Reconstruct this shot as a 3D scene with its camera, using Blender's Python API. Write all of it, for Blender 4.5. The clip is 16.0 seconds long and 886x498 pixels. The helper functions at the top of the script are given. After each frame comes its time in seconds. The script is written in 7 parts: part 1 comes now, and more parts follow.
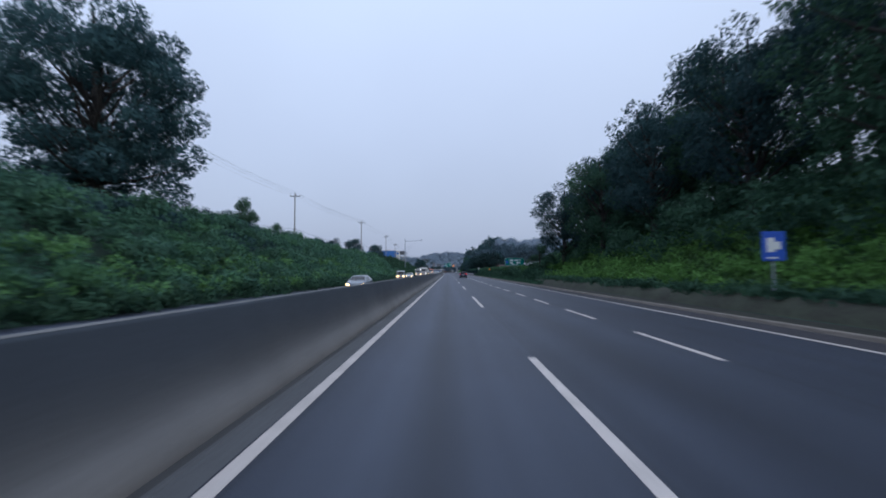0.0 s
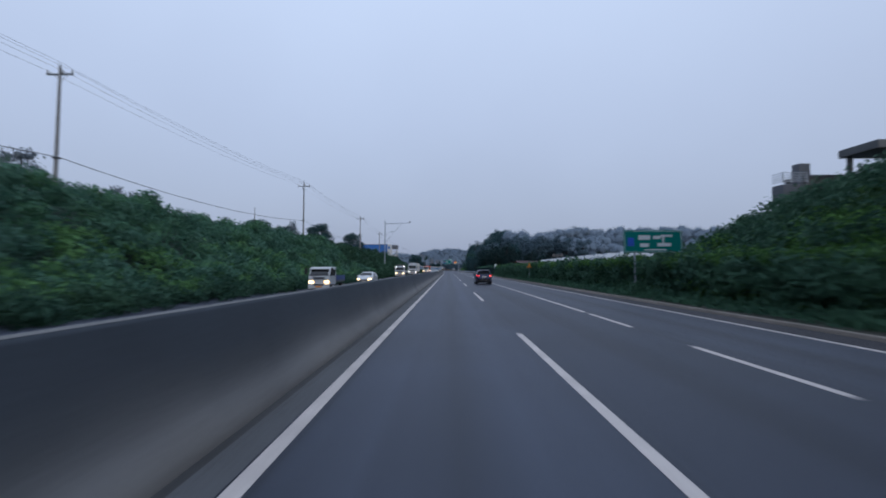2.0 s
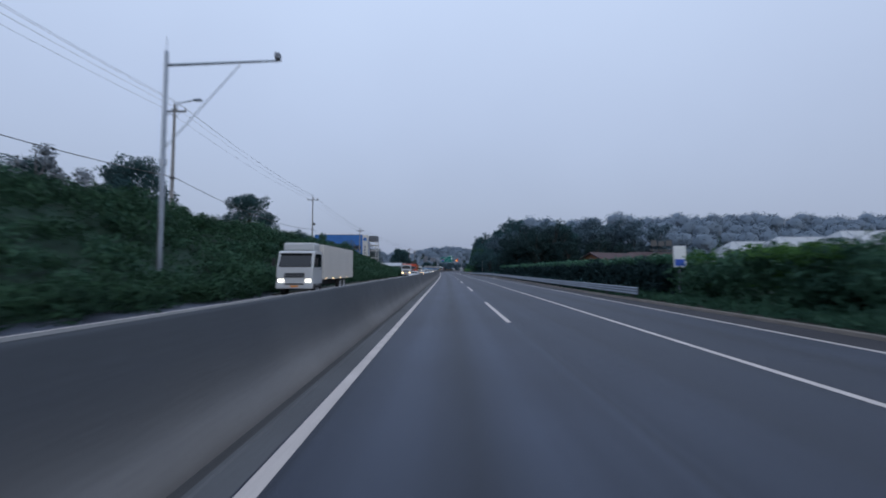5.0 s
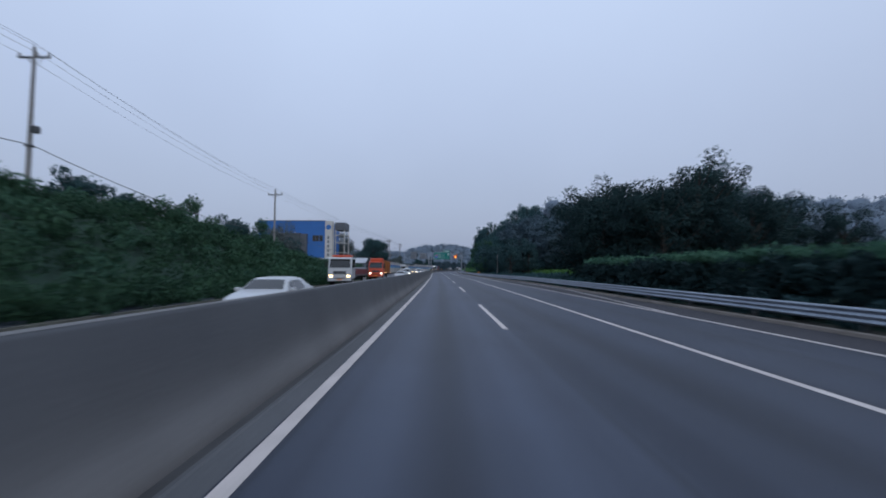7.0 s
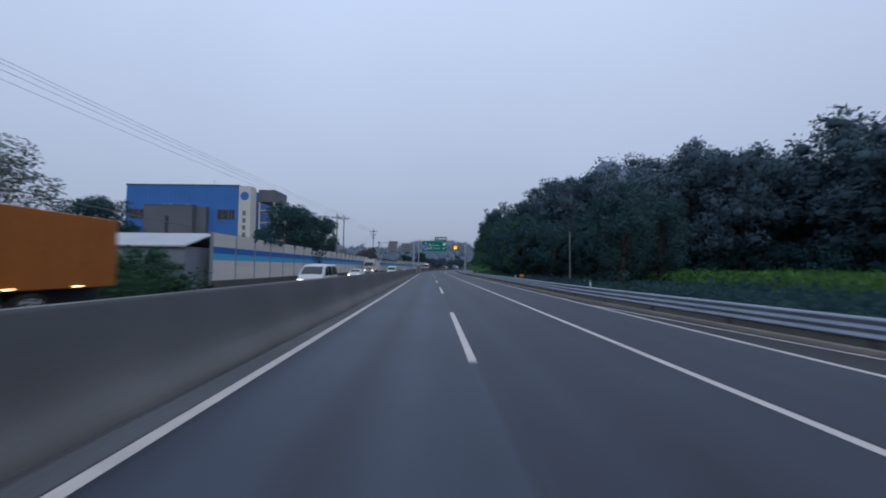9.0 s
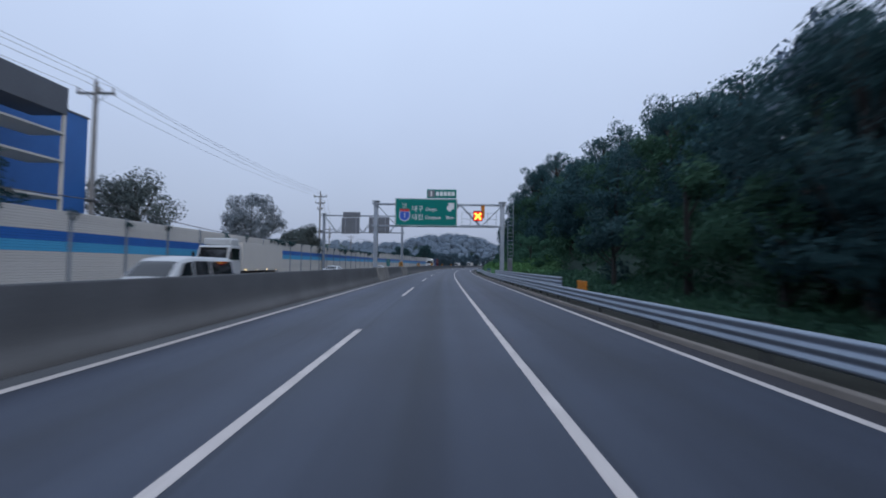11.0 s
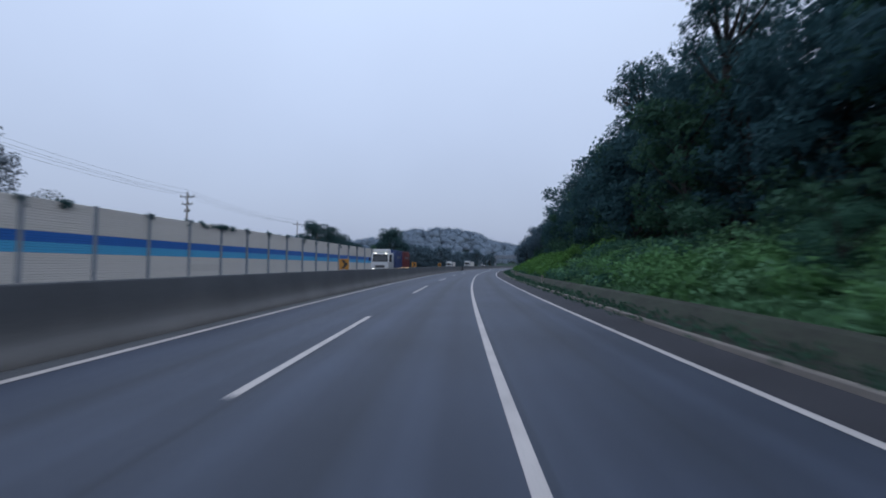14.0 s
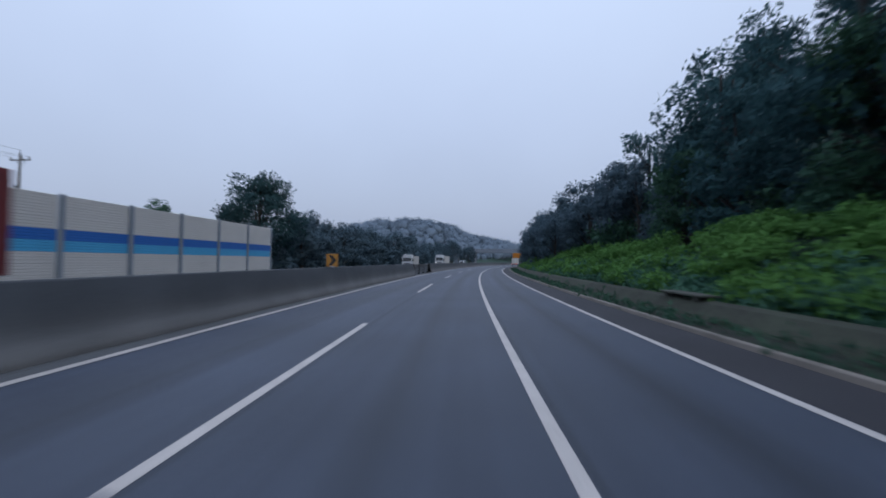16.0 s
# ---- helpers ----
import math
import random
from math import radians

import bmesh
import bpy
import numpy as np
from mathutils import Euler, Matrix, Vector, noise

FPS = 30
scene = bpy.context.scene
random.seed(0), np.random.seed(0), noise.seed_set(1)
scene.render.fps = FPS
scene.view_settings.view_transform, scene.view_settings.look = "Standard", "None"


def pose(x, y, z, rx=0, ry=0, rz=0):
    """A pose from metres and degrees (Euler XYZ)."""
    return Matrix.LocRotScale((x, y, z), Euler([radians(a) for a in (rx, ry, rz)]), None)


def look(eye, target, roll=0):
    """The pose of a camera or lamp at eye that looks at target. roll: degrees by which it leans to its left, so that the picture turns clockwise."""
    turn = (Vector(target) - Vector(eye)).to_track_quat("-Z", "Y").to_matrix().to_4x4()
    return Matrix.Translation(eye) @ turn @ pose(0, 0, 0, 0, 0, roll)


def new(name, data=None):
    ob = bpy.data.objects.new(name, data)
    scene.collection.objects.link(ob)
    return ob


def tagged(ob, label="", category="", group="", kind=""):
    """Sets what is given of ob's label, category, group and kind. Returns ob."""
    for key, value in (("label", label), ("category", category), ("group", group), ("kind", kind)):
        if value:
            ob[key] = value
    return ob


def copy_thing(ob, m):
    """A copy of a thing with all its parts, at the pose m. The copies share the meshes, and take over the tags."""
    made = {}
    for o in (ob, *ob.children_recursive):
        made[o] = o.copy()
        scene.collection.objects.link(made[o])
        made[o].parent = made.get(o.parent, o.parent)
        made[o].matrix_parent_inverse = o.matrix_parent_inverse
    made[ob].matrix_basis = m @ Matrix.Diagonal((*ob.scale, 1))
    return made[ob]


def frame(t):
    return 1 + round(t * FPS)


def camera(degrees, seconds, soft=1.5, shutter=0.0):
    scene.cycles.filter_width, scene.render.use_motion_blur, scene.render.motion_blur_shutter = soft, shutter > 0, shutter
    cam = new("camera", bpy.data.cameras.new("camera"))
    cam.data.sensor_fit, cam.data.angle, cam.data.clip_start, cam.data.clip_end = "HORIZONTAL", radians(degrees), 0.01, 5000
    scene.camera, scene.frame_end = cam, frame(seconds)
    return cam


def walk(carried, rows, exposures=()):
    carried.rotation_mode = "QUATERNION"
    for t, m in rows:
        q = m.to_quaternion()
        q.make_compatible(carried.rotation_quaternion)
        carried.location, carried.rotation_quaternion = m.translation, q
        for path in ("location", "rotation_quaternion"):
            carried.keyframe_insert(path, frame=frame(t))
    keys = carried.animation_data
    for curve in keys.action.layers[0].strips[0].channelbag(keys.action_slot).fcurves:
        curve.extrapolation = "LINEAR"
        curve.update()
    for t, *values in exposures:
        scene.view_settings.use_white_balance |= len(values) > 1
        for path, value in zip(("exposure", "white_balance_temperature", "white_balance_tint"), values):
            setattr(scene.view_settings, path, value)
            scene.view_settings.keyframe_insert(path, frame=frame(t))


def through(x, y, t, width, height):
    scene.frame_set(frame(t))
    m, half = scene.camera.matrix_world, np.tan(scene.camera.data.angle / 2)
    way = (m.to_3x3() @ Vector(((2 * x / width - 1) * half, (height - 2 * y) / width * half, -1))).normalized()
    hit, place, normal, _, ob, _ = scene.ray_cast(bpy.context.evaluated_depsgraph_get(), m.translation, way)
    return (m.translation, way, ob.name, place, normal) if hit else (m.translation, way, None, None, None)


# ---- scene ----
# Road axes: s metres along the road, n metres to the right of the left edge line.
BEND_S = [-400, 180, 220, 260, 300, 340, 380, 420, 460, 500, 640, 800, 2400]
BEND = [0, 0, -0.00022, -0.00013, -0.00023, 0.0001, 0.00048, 0.00105, 0.00123, 0.00123, 0.00123, 0.0004, 0]
_s = np.arange(-400.0, 2401.0, 1.0)
_k = np.interp(_s, BEND_S, BEND)
_th = np.concatenate([[0], np.cumsum((_k[1:] + _k[:-1]) / 2)])
_th -= np.interp(0, _s, _th)
_mid = (_th[1:] + _th[:-1]) / 2
_x = np.concatenate([[0], np.cumsum(np.sin(_mid))])
_y = np.concatenate([[0], np.cumsum(np.cos(_mid))])
_x -= np.interp(0, _s, _x)
_y -= np.interp(0, _s, _y)


def road_xy(s, n):
    """World x, y and heading (radians, to the right) of a place beside the road."""
    th = np.interp(s, _s, _th)
    return np.interp(s, _s, _x) + n * np.cos(th), np.interp(s, _s, _y) - n * np.sin(th), th


def at(s, n, z=0.0, turn=0.0):
    """Pose with y along the road, x to its right; turn degrees to the left."""
    x, y, th = road_xy(s, n)
    return pose(float(x), float(y), z, 0, 0, -math.degrees(th) + turn)


# ---- camera and walk ----
EYE = 1.75
# seconds, s, n, yaw to the left of the road, pitch, roll
WALK = [
    (0, -1.977, 1.931, 0.703, 3.117, 0.454),
    (0.5, 12.012, 1.834, 0.416, 2.679, -0.069),
    (1, 26.281, 1.795, 0.652, 2.726, -0.261),
    (1.5, 40.668, 1.738, 0.915, 2.929, 0.041),
    (2, 55.16, 1.686, 0.744, 2.815, 0.077),
    (2.5, 69.645, 1.598, 0.611, 2.806, -0.261),
    (3, 84.132, 1.533, 0.615, 2.809, -0.316),
    (3.5, 98.776, 1.545, 0.864, 3.05, 0.266),
    (4, 113.766, 1.54, 0.649, 2.918, 0.117),
    (4.8, 138.086, 1.546, 0.614, 2.877, -0.036),
    (5.6, 162.801, 1.577, 0.578, 2.836, -0.188),
    (6.5, 190.563, 1.644, 0.539, 2.791, -0.359),
    (7, 205.871, 1.715, -0.134, 2.81, -0.176),
    (7.5, 221.62, 1.816, 0.394, 2.823, -0.435),
    (8, 237.924, 1.902, 0.272, 2.622, -0.573),
    (8.5, 254.34, 2.237, -0.565, 2.355, -0.635),
    (9, 270.331, 2.828, -1.443, 2.574, -0.509),
    (9.5, 286.434, 3.606, -1.639, 2.617, -0.618),
    (10.3, 312.478, 4.831, -0.849, 2.372, -0.678),
    (11.2, 342.044, 5.953, 0.041, 2.095, -0.747),
    (12, 368.04, 6.445, 0.832, 1.85, -0.808),
    (12.5, 384.1, 6.549, 0.621, 2.301, -0.631),
    (13, 400.263, 6.701, 2.149, 1.887, -0.524),
    (13.5, 416.338, 6.703, 2.305, 1.82, -0.283),
    (14, 432.647, 6.539, 1.754, 2.191, -0.501),
    (14.5, 448.38, 6.368, 1.504, 2.198, -0.717),
    (15, 464.028, 6.257, 1.632, 2.339, -0.926),
    (15.5, 479.615, 6.34, 2.092, 2.119, -0.701),
    (16, 495.09, 6.207, 2.305, 1.682, -0.661),
]


def eye_pose(s, n, yaw, pitch, roll):
    x, y, th = road_xy(s, n)
    return pose(float(x), float(y), EYE, 90 + pitch, roll, yaw - math.degrees(th))


cam = camera(94.2, 16.0, soft=1.82, shutter=0.3)
walk(cam, [(t, eye_pose(*row)) for t, *row in WALK], [(0, 0.2), (1.5, 0.05), (2.5, 0.0), (9.5, 0.0), (12, 0.18), (16, 0.15)])

# ---- world, sun, exposure ----
world = bpy.data.worlds.new("overcast_dawn")
world.use_nodes = True
scene.world = world
wt = world.node_tree
wt.nodes.clear()
w_out = wt.nodes.new("ShaderNodeOutputWorld")
w_bg = wt.nodes.new("ShaderNodeBackground")
w_mix = wt.nodes.new("ShaderNodeMix")
w_mix.data_type = "RGBA"
w_mix.inputs[0].default_value = 0.9
w_sky = wt.nodes.new("ShaderNodeTexSky")
w_sky.sky_type = "NISHITA"
w_sky.sun_disc = False
w_sky.sun_elevation = radians(24)
w_sky.sun_rotation = radians(150)
w_sky.air_density, w_sky.dust_density, w_sky.ozone_density = 1.6, 6.0, 2.0
w_dim = wt.nodes.new("ShaderNodeMix")
w_dim.data_type, w_dim.blend_type = "RGBA", "MULTIPLY"
w_dim.inputs[0].default_value = 1.0
w_dim.inputs[7].default_value = (0.12, 0.12, 0.14, 1)
w_co = wt.nodes.new("ShaderNodeTexCoord")
w_sep = wt.nodes.new("ShaderNodeSeparateXYZ")
w_cl = wt.nodes.new("ShaderNodeTexNoise")
w_cl.inputs["Scale"].default_value = 2.2
w_cl.inputs["Detail"].default_value = 4.0
w_add = wt.nodes.new("ShaderNodeMath")
w_add.operation = "MULTIPLY_ADD"
w_add.inputs[1].default_value = 0.16
w_ramp = wt.nodes.new("ShaderNodeValToRGB")
stops = [(0.05, (0.320, 0.375, 0.518)), (0.16, (0.386, 0.46, 0.63)), (0.42, (0.504, 0.605, 0.823)), (0.95, (0.738, 0.895, 1.185))]
w_ramp.color_ramp.elements[0].position, w_ramp.color_ramp.elements[1].position = stops[0][0], stops[3][0]
w_ramp.color_ramp.elements[0].color, w_ramp.color_ramp.elements[1].color = (*stops[0][1], 1), (*stops[3][1], 1)
for pos, col in stops[1:3]:
    w_ramp.color_ramp.elements.new(pos).color = (*col, 1)
wl = wt.links.new
wl(w_co.outputs["Generated"], w_sep.inputs[0])
wl(w_co.outputs["Generated"], w_cl.inputs["Vector"])
wl(w_cl.outputs[0], w_add.inputs[0])
wl(w_sep.outputs[2], w_add.inputs[2])
wl(w_add.outputs[0], w_ramp.inputs[0])
wl(w_sky.outputs[0], w_dim.inputs[6])
wl(w_dim.outputs[2], w_mix.inputs[6])
wl(w_ramp.outputs[0], w_mix.inputs[7])
wl(w_mix.outputs[2], w_bg.inputs[0])
wl(w_bg.outputs[0], w_out.inputs[0])
w_bg.inputs[1].default_value = 1.0

sun_data = bpy.data.lights.new("sun", "SUN")
sun_data.energy, sun_data.angle, sun_data.color = 0.5, radians(40), (0.93, 0.97, 1.0)
sun = new("sun", sun_data)
sun.matrix_basis = look((60, -80, 70), (0, 60, 0))


# ---- materials ----
def grain(name, base, rough=0.7, metal=0.0, var=0.25, big=0.6, fine=30.0, bump=0.2, tint=None, spec=0.4, random_obj=0.0, coord="Object"):
    """A surface with variation at two scales and fine relief. big, fine: noise scales per metre."""
    m = bpy.data.materials.new(name)
    m.use_nodes = True
    nt = m.node_tree
    b = nt.nodes["Principled BSDF"]
    co = nt.nodes.new("ShaderNodeTexCoord")
    n1, n2 = nt.nodes.new("ShaderNodeTexNoise"), nt.nodes.new("ShaderNodeTexNoise")
    n1.inputs["Scale"].default_value, n1.inputs["Detail"].default_value = big, 5.0
    n2.inputs["Scale"].default_value, n2.inputs["Detail"].default_value = fine, 3.0
    for nn in (n1, n2):
        nt.links.new(co.outputs[coord], nn.inputs["Vector"])
    mx = nt.nodes.new("ShaderNodeMath")
    mx.operation = "MULTIPLY_ADD"
    mx.inputs[1].default_value = 0.45
    nt.links.new(n2.outputs[0], mx.inputs[0])
    half = nt.nodes.new("ShaderNodeMath")
    half.operation = "MULTIPLY"
    half.inputs[1].default_value = 0.55
    nt.links.new(n1.outputs[0], half.inputs[0])
    nt.links.new(half.outputs[0], mx.inputs[2])
    val = mx.outputs[0]
    if random_obj:
        info = nt.nodes.new("ShaderNodeObjectInfo")
        ra = nt.nodes.new("ShaderNodeMath")
        ra.operation = "MULTIPLY_ADD"
        ra.inputs[1].default_value = random_obj
        nt.links.new(info.outputs["Random"], ra.inputs[0])
        nt.links.new(val, ra.inputs[2])
        val = ra.outputs[0]
    ramp = nt.nodes.new("ShaderNodeValToRGB")
    t = tint or base
    ramp.color_ramp.elements[0].position, ramp.color_ramp.elements[1].position = 0.3, 0.7
    ramp.color_ramp.elements[0].color = (*[c * (1 - var) for c in base], 1)
    ramp.color_ramp.elements[1].color = (*[min(1, c * (1 + var)) for c in t], 1)
    nt.links.new(val, ramp.inputs[0])
    nt.links.new(ramp.outputs[0], b.inputs["Base Color"])
    b.inputs["Roughness"].default_value, b.inputs["Metallic"].default_value = rough, metal
    b.inputs["Specular IOR Level"].default_value = spec
    if bump:
        bp = nt.nodes.new("ShaderNodeBump")
        bp.inputs["Strength"].default_value, bp.inputs["Distance"].default_value = bump, 0.02
        nt.links.new(n2.outputs[0], bp.inputs["Height"])
        nt.links.new(bp.outputs[0], b.inputs["Normal"])
    return m


def plain(name, base, rough=0.5, metal=0.0, glow=0.0, glow_colour=None, coat=0.0):
    m = bpy.data.materials.new(name)
    m.use_nodes = True
    b = m.node_tree.nodes["Principled BSDF"]
    b.inputs["Base Color"].default_value = (*base, 1)
    b.inputs["Roughness"].default_value, b.inputs["Metallic"].default_value = rough, metal
    b.inputs["Coat Weight"].default_value = coat
    if glow:
        b.inputs["Emission Color"].default_value = (*(glow_colour or base), 1)
        b.inputs["Emission Strength"].default_value = glow
    return m


def foliage(name, dark, light, through=0.25):
    """Leaves: colour differs leaf by leaf and patch by patch."""
    m = bpy.data.materials.new(name)
    m.use_nodes = True
    nt = m.node_tree
    b = nt.nodes["Principled BSDF"]
    geo, co = nt.nodes.new("ShaderNodeNewGeometry"), nt.nodes.new("ShaderNodeTexCoord")
    no = nt.nodes.new("ShaderNodeTexNoise")
    no.inputs["Scale"].default_value, no.inputs["Detail"].default_value = 0.35, 3.0
    nt.links.new(co.outputs["Object"], no.inputs["Vector"])
    mx = nt.nodes.new("ShaderNodeMath")
    mx.operation = "MULTIPLY_ADD"
    mx.inputs[1].default_value = 0.5
    nt.links.new(geo.outputs["Random Per Island"], mx.inputs[0])
    sc = nt.nodes.new("ShaderNodeMath")
    sc.operation = "MULTIPLY_ADD"
    sc.inputs[1].default_value, sc.inputs[2].default_value = 1.5, -0.5
    nt.links.new(no.outputs[0], sc.inputs[0])
    nt.links.new(sc.outputs[0], mx.inputs[2])
    ramp = nt.nodes.new("ShaderNodeValToRGB")
    ramp.color_ramp.elements[0].color, ramp.color_ramp.elements[1].color = (*dark, 1), (*light, 1)
    nt.links.new(mx.outputs[0], ramp.inputs[0])
    nt.links.new(ramp.outputs[0], b.inputs["Base Color"])
    b.inputs["Roughness"].default_value = 0.7
    b.inputs["Specular IOR Level"].default_value = 0.12
    tr, mixer = nt.nodes.new("ShaderNodeBsdfTranslucent"), nt.nodes.new("ShaderNodeMixShader")
    nt.links.new(ramp.outputs[0], tr.inputs[0])
    mixer.inputs[0].default_value = through
    nt.links.new(b.outputs[0], mixer.inputs[1])
    nt.links.new(tr.outputs[0], mixer.inputs[2])
    nt.links.new(mixer.outputs[0], nt.nodes["Material Output"].inputs[0])
    return m


def asphalt_material():
    """Worn asphalt: wheel tracks and seams follow the lanes (UV x: metres across, y: metres along)."""
    m = grain("worn_asphalt", (0.040, 0.051, 0.079), rough=0.58, var=0.35, big=0.25, fine=60.0, bump=0.35, spec=0.45)
    nt = m.node_tree
    b = nt.nodes["Principled BSDF"]
    old = b.inputs["Base Color"].links[0].from_socket
    uv = nt.nodes.new("ShaderNodeUVMap")
    sep = nt.nodes.new("ShaderNodeSeparateXYZ")
    nt.links.new(uv.outputs[0], sep.inputs[0])
    mp = nt.nodes.new("ShaderNodeMapping")
    mp.inputs["Scale"].default_value = (1.0, 0.012, 1.0)
    nt.links.new(uv.outputs[0], mp.inputs[0])
    long = nt.nodes.new("ShaderNodeTexNoise")
    long.inputs["Scale"].default_value, long.inputs["Detail"].default_value = 1.3, 4.0
    nt.links.new(mp.outputs[0], long.inputs["Vector"])
    lane = nt.nodes.new("ShaderNodeMath")
    lane.operation = "DIVIDE"
    lane.inputs[1].default_value = 3.6
    nt.links.new(sep.outputs[0], lane.inputs[0])
    fr = nt.nodes.new("ShaderNodeMath")
    fr.operation = "FRACT"
    nt.links.new(lane.outputs[0], fr.inputs[0])
    prof = nt.nodes.new("ShaderNodeValToRGB")
    pts = [(0.0, 0.95), (0.036, 0.5), (0.055, 0.9), (0.25, 1.08), (0.36, 1.0), (0.5, 0.54), (0.66, 1.08), (0.97, 0.96)]
    cr = prof.color_ramp
    cr.elements[0].position, cr.elements[1].position = pts[0][0], pts[-1][0]
    cr.elements[0].color = (pts[0][1],) * 3 + (1,)
    cr.elements[1].color = (pts[-1][1],) * 3 + (1,)
    for p, v in pts[1:-1]:
        cr.elements.new(p).color = (v, v, v, 1)
    nt.links.new(fr.outputs[0], prof.inputs[0])
    m1 = nt.nodes.new("ShaderNodeMix")
    m1.data_type, m1.blend_type = "RGBA", "MULTIPLY"
    m1.inputs[0].default_value = 0.8
    nt.links.new(old, m1.inputs[6])
    nt.links.new(prof.outputs[0], m1.inputs[7])
    lr = nt.nodes.new("ShaderNodeValToRGB")
    lr.color_ramp.elements[0].position, lr.color_ramp.elements[1].position = 0.35, 0.68
    lr.color_ramp.elements[0].color, lr.color_ramp.elements[1].color = (0.72, 0.72, 0.74, 1), (1.18, 1.17, 1.15, 1)
    nt.links.new(long.outputs[0], lr.inputs[0])
    m2 = nt.nodes.new("ShaderNodeMix")
    m2.data_type, m2.blend_type = "RGBA", "MULTIPLY"
    m2.inputs[0].default_value = 1.0
    nt.links.new(m1.outputs[2], m2.inputs[6])
    nt.links.new(lr.outputs[0], m2.inputs[7])
    # the outer lanes are newer and darker up to the wood
    across, along = nt.nodes.new("ShaderNodeMapRange"), nt.nodes.new("ShaderNodeMapRange")
    for node, vals in ((across, (3.72, 3.88, 0.08, 0.44)), (along, (300.0, 370.0, 1.0, 0.0))):
        for i, v in enumerate(vals):
            node.inputs[i + 1].default_value = v
    nt.links.new(sep.outputs[0], across.inputs[0])
    nt.links.new(sep.outputs[1], along.inputs[0])
    fresh = nt.nodes.new("ShaderNodeMath")
    fresh.operation = "MULTIPLY"
    nt.links.new(across.outputs[0], fresh.inputs[0])
    nt.links.new(along.outputs[0], fresh.inputs[1])
    m3 = nt.nodes.new("ShaderNodeMix")
    m3.data_type, m3.blend_type = "RGBA", "MIX"
    nt.links.new(fresh.outputs[0], m3.inputs[0])
    nt.links.new(m2.outputs[2], m3.inputs[6])
    m3.inputs[7].default_value = (0.003, 0.006, 0.016, 1)
    nt.links.new(m3.outputs[2], b.inputs["Base Color"])
    return m


def barrier_material():
    """Concrete darkening up its face, paler and warmer at the foot (UV x: metres round the profile, y: along)."""
    m = grain("stained_concrete", (0.174, 0.183, 0.197), rough=0.85, var=0.22, big=0.5, fine=22.0, bump=0.3, spec=0.3)
    nt = m.node_tree
    b = nt.nodes["Principled BSDF"]
    old = b.inputs["Base Color"].links[0].from_socket
    uv = nt.nodes.new("ShaderNodeUVMap")
    sep = nt.nodes.new("ShaderNodeSeparateXYZ")
    nt.links.new(uv.outputs[0], sep.inputs[0])
    mp = nt.nodes.new("ShaderNodeMapping")
    mp.inputs["Scale"].default_value = (0.5, 0.5, 1.0)
    nt.links.new(uv.outputs[0], mp.inputs[0])
    no = nt.nodes.new("ShaderNodeTexNoise")
    no.inputs["Scale"].default_value, no.inputs["Detail"].default_value = 0.8, 6.0
    nt.links.new(mp.outputs[0], no.inputs["Vector"])
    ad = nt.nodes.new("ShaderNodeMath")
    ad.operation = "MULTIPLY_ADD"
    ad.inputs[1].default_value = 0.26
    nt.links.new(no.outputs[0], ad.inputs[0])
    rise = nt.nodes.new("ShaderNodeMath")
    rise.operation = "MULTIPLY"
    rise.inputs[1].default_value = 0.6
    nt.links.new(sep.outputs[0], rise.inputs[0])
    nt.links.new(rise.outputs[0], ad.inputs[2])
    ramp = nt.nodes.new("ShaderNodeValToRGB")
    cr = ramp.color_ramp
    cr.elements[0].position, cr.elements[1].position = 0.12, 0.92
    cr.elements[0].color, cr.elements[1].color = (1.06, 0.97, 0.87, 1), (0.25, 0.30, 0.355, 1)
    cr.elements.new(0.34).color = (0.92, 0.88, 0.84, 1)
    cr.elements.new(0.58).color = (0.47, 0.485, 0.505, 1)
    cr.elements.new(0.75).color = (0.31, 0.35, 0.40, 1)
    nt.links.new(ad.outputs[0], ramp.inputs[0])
    # the tone up the face evens out along the middle stretch
    way = nt.nodes.new("ShaderNodeMapRange")
    way.inputs[1].default_value, way.inputs[2].default_value = 0.0, 600.0
    nt.links.new(sep.outputs[1], way.inputs[0])
    evenness = nt.nodes.new("ShaderNodeValToRGB")
    wr = evenness.color_ramp
    wr.elements[0].position, wr.elements[1].position = 100 / 600, 440 / 600
    wr.elements[0].color, wr.elements[1].color = (0, 0, 0, 1), (0.42, 0.42, 0.42, 1)
    for p, v in ((215 / 600, 0.62), (330 / 600, 0.62), (372 / 600, 0.72)):
        wr.elements.new(p).color = (v, v, v, 1)
    nt.links.new(way.outputs[0], evenness.inputs[0])
    even = nt.nodes.new("ShaderNodeMix")
    even.data_type = "RGBA"
    nt.links.new(evenness.outputs[0], even.inputs[0])
    nt.links.new(ramp.outputs[0], even.inputs[6])
    even.inputs[7].default_value = (0.54, 0.52, 0.51, 1)
    mx = nt.nodes.new("ShaderNodeMix")
    mx.data_type, mx.blend_type = "RGBA", "MULTIPLY"
    mx.inputs[0].default_value = 1.0
    nt.links.new(old, mx.inputs[6])
    nt.links.new(even.outputs[2], mx.inputs[7])
    nt.links.new(mx.outputs[2], b.inputs["Base Color"])
    return m


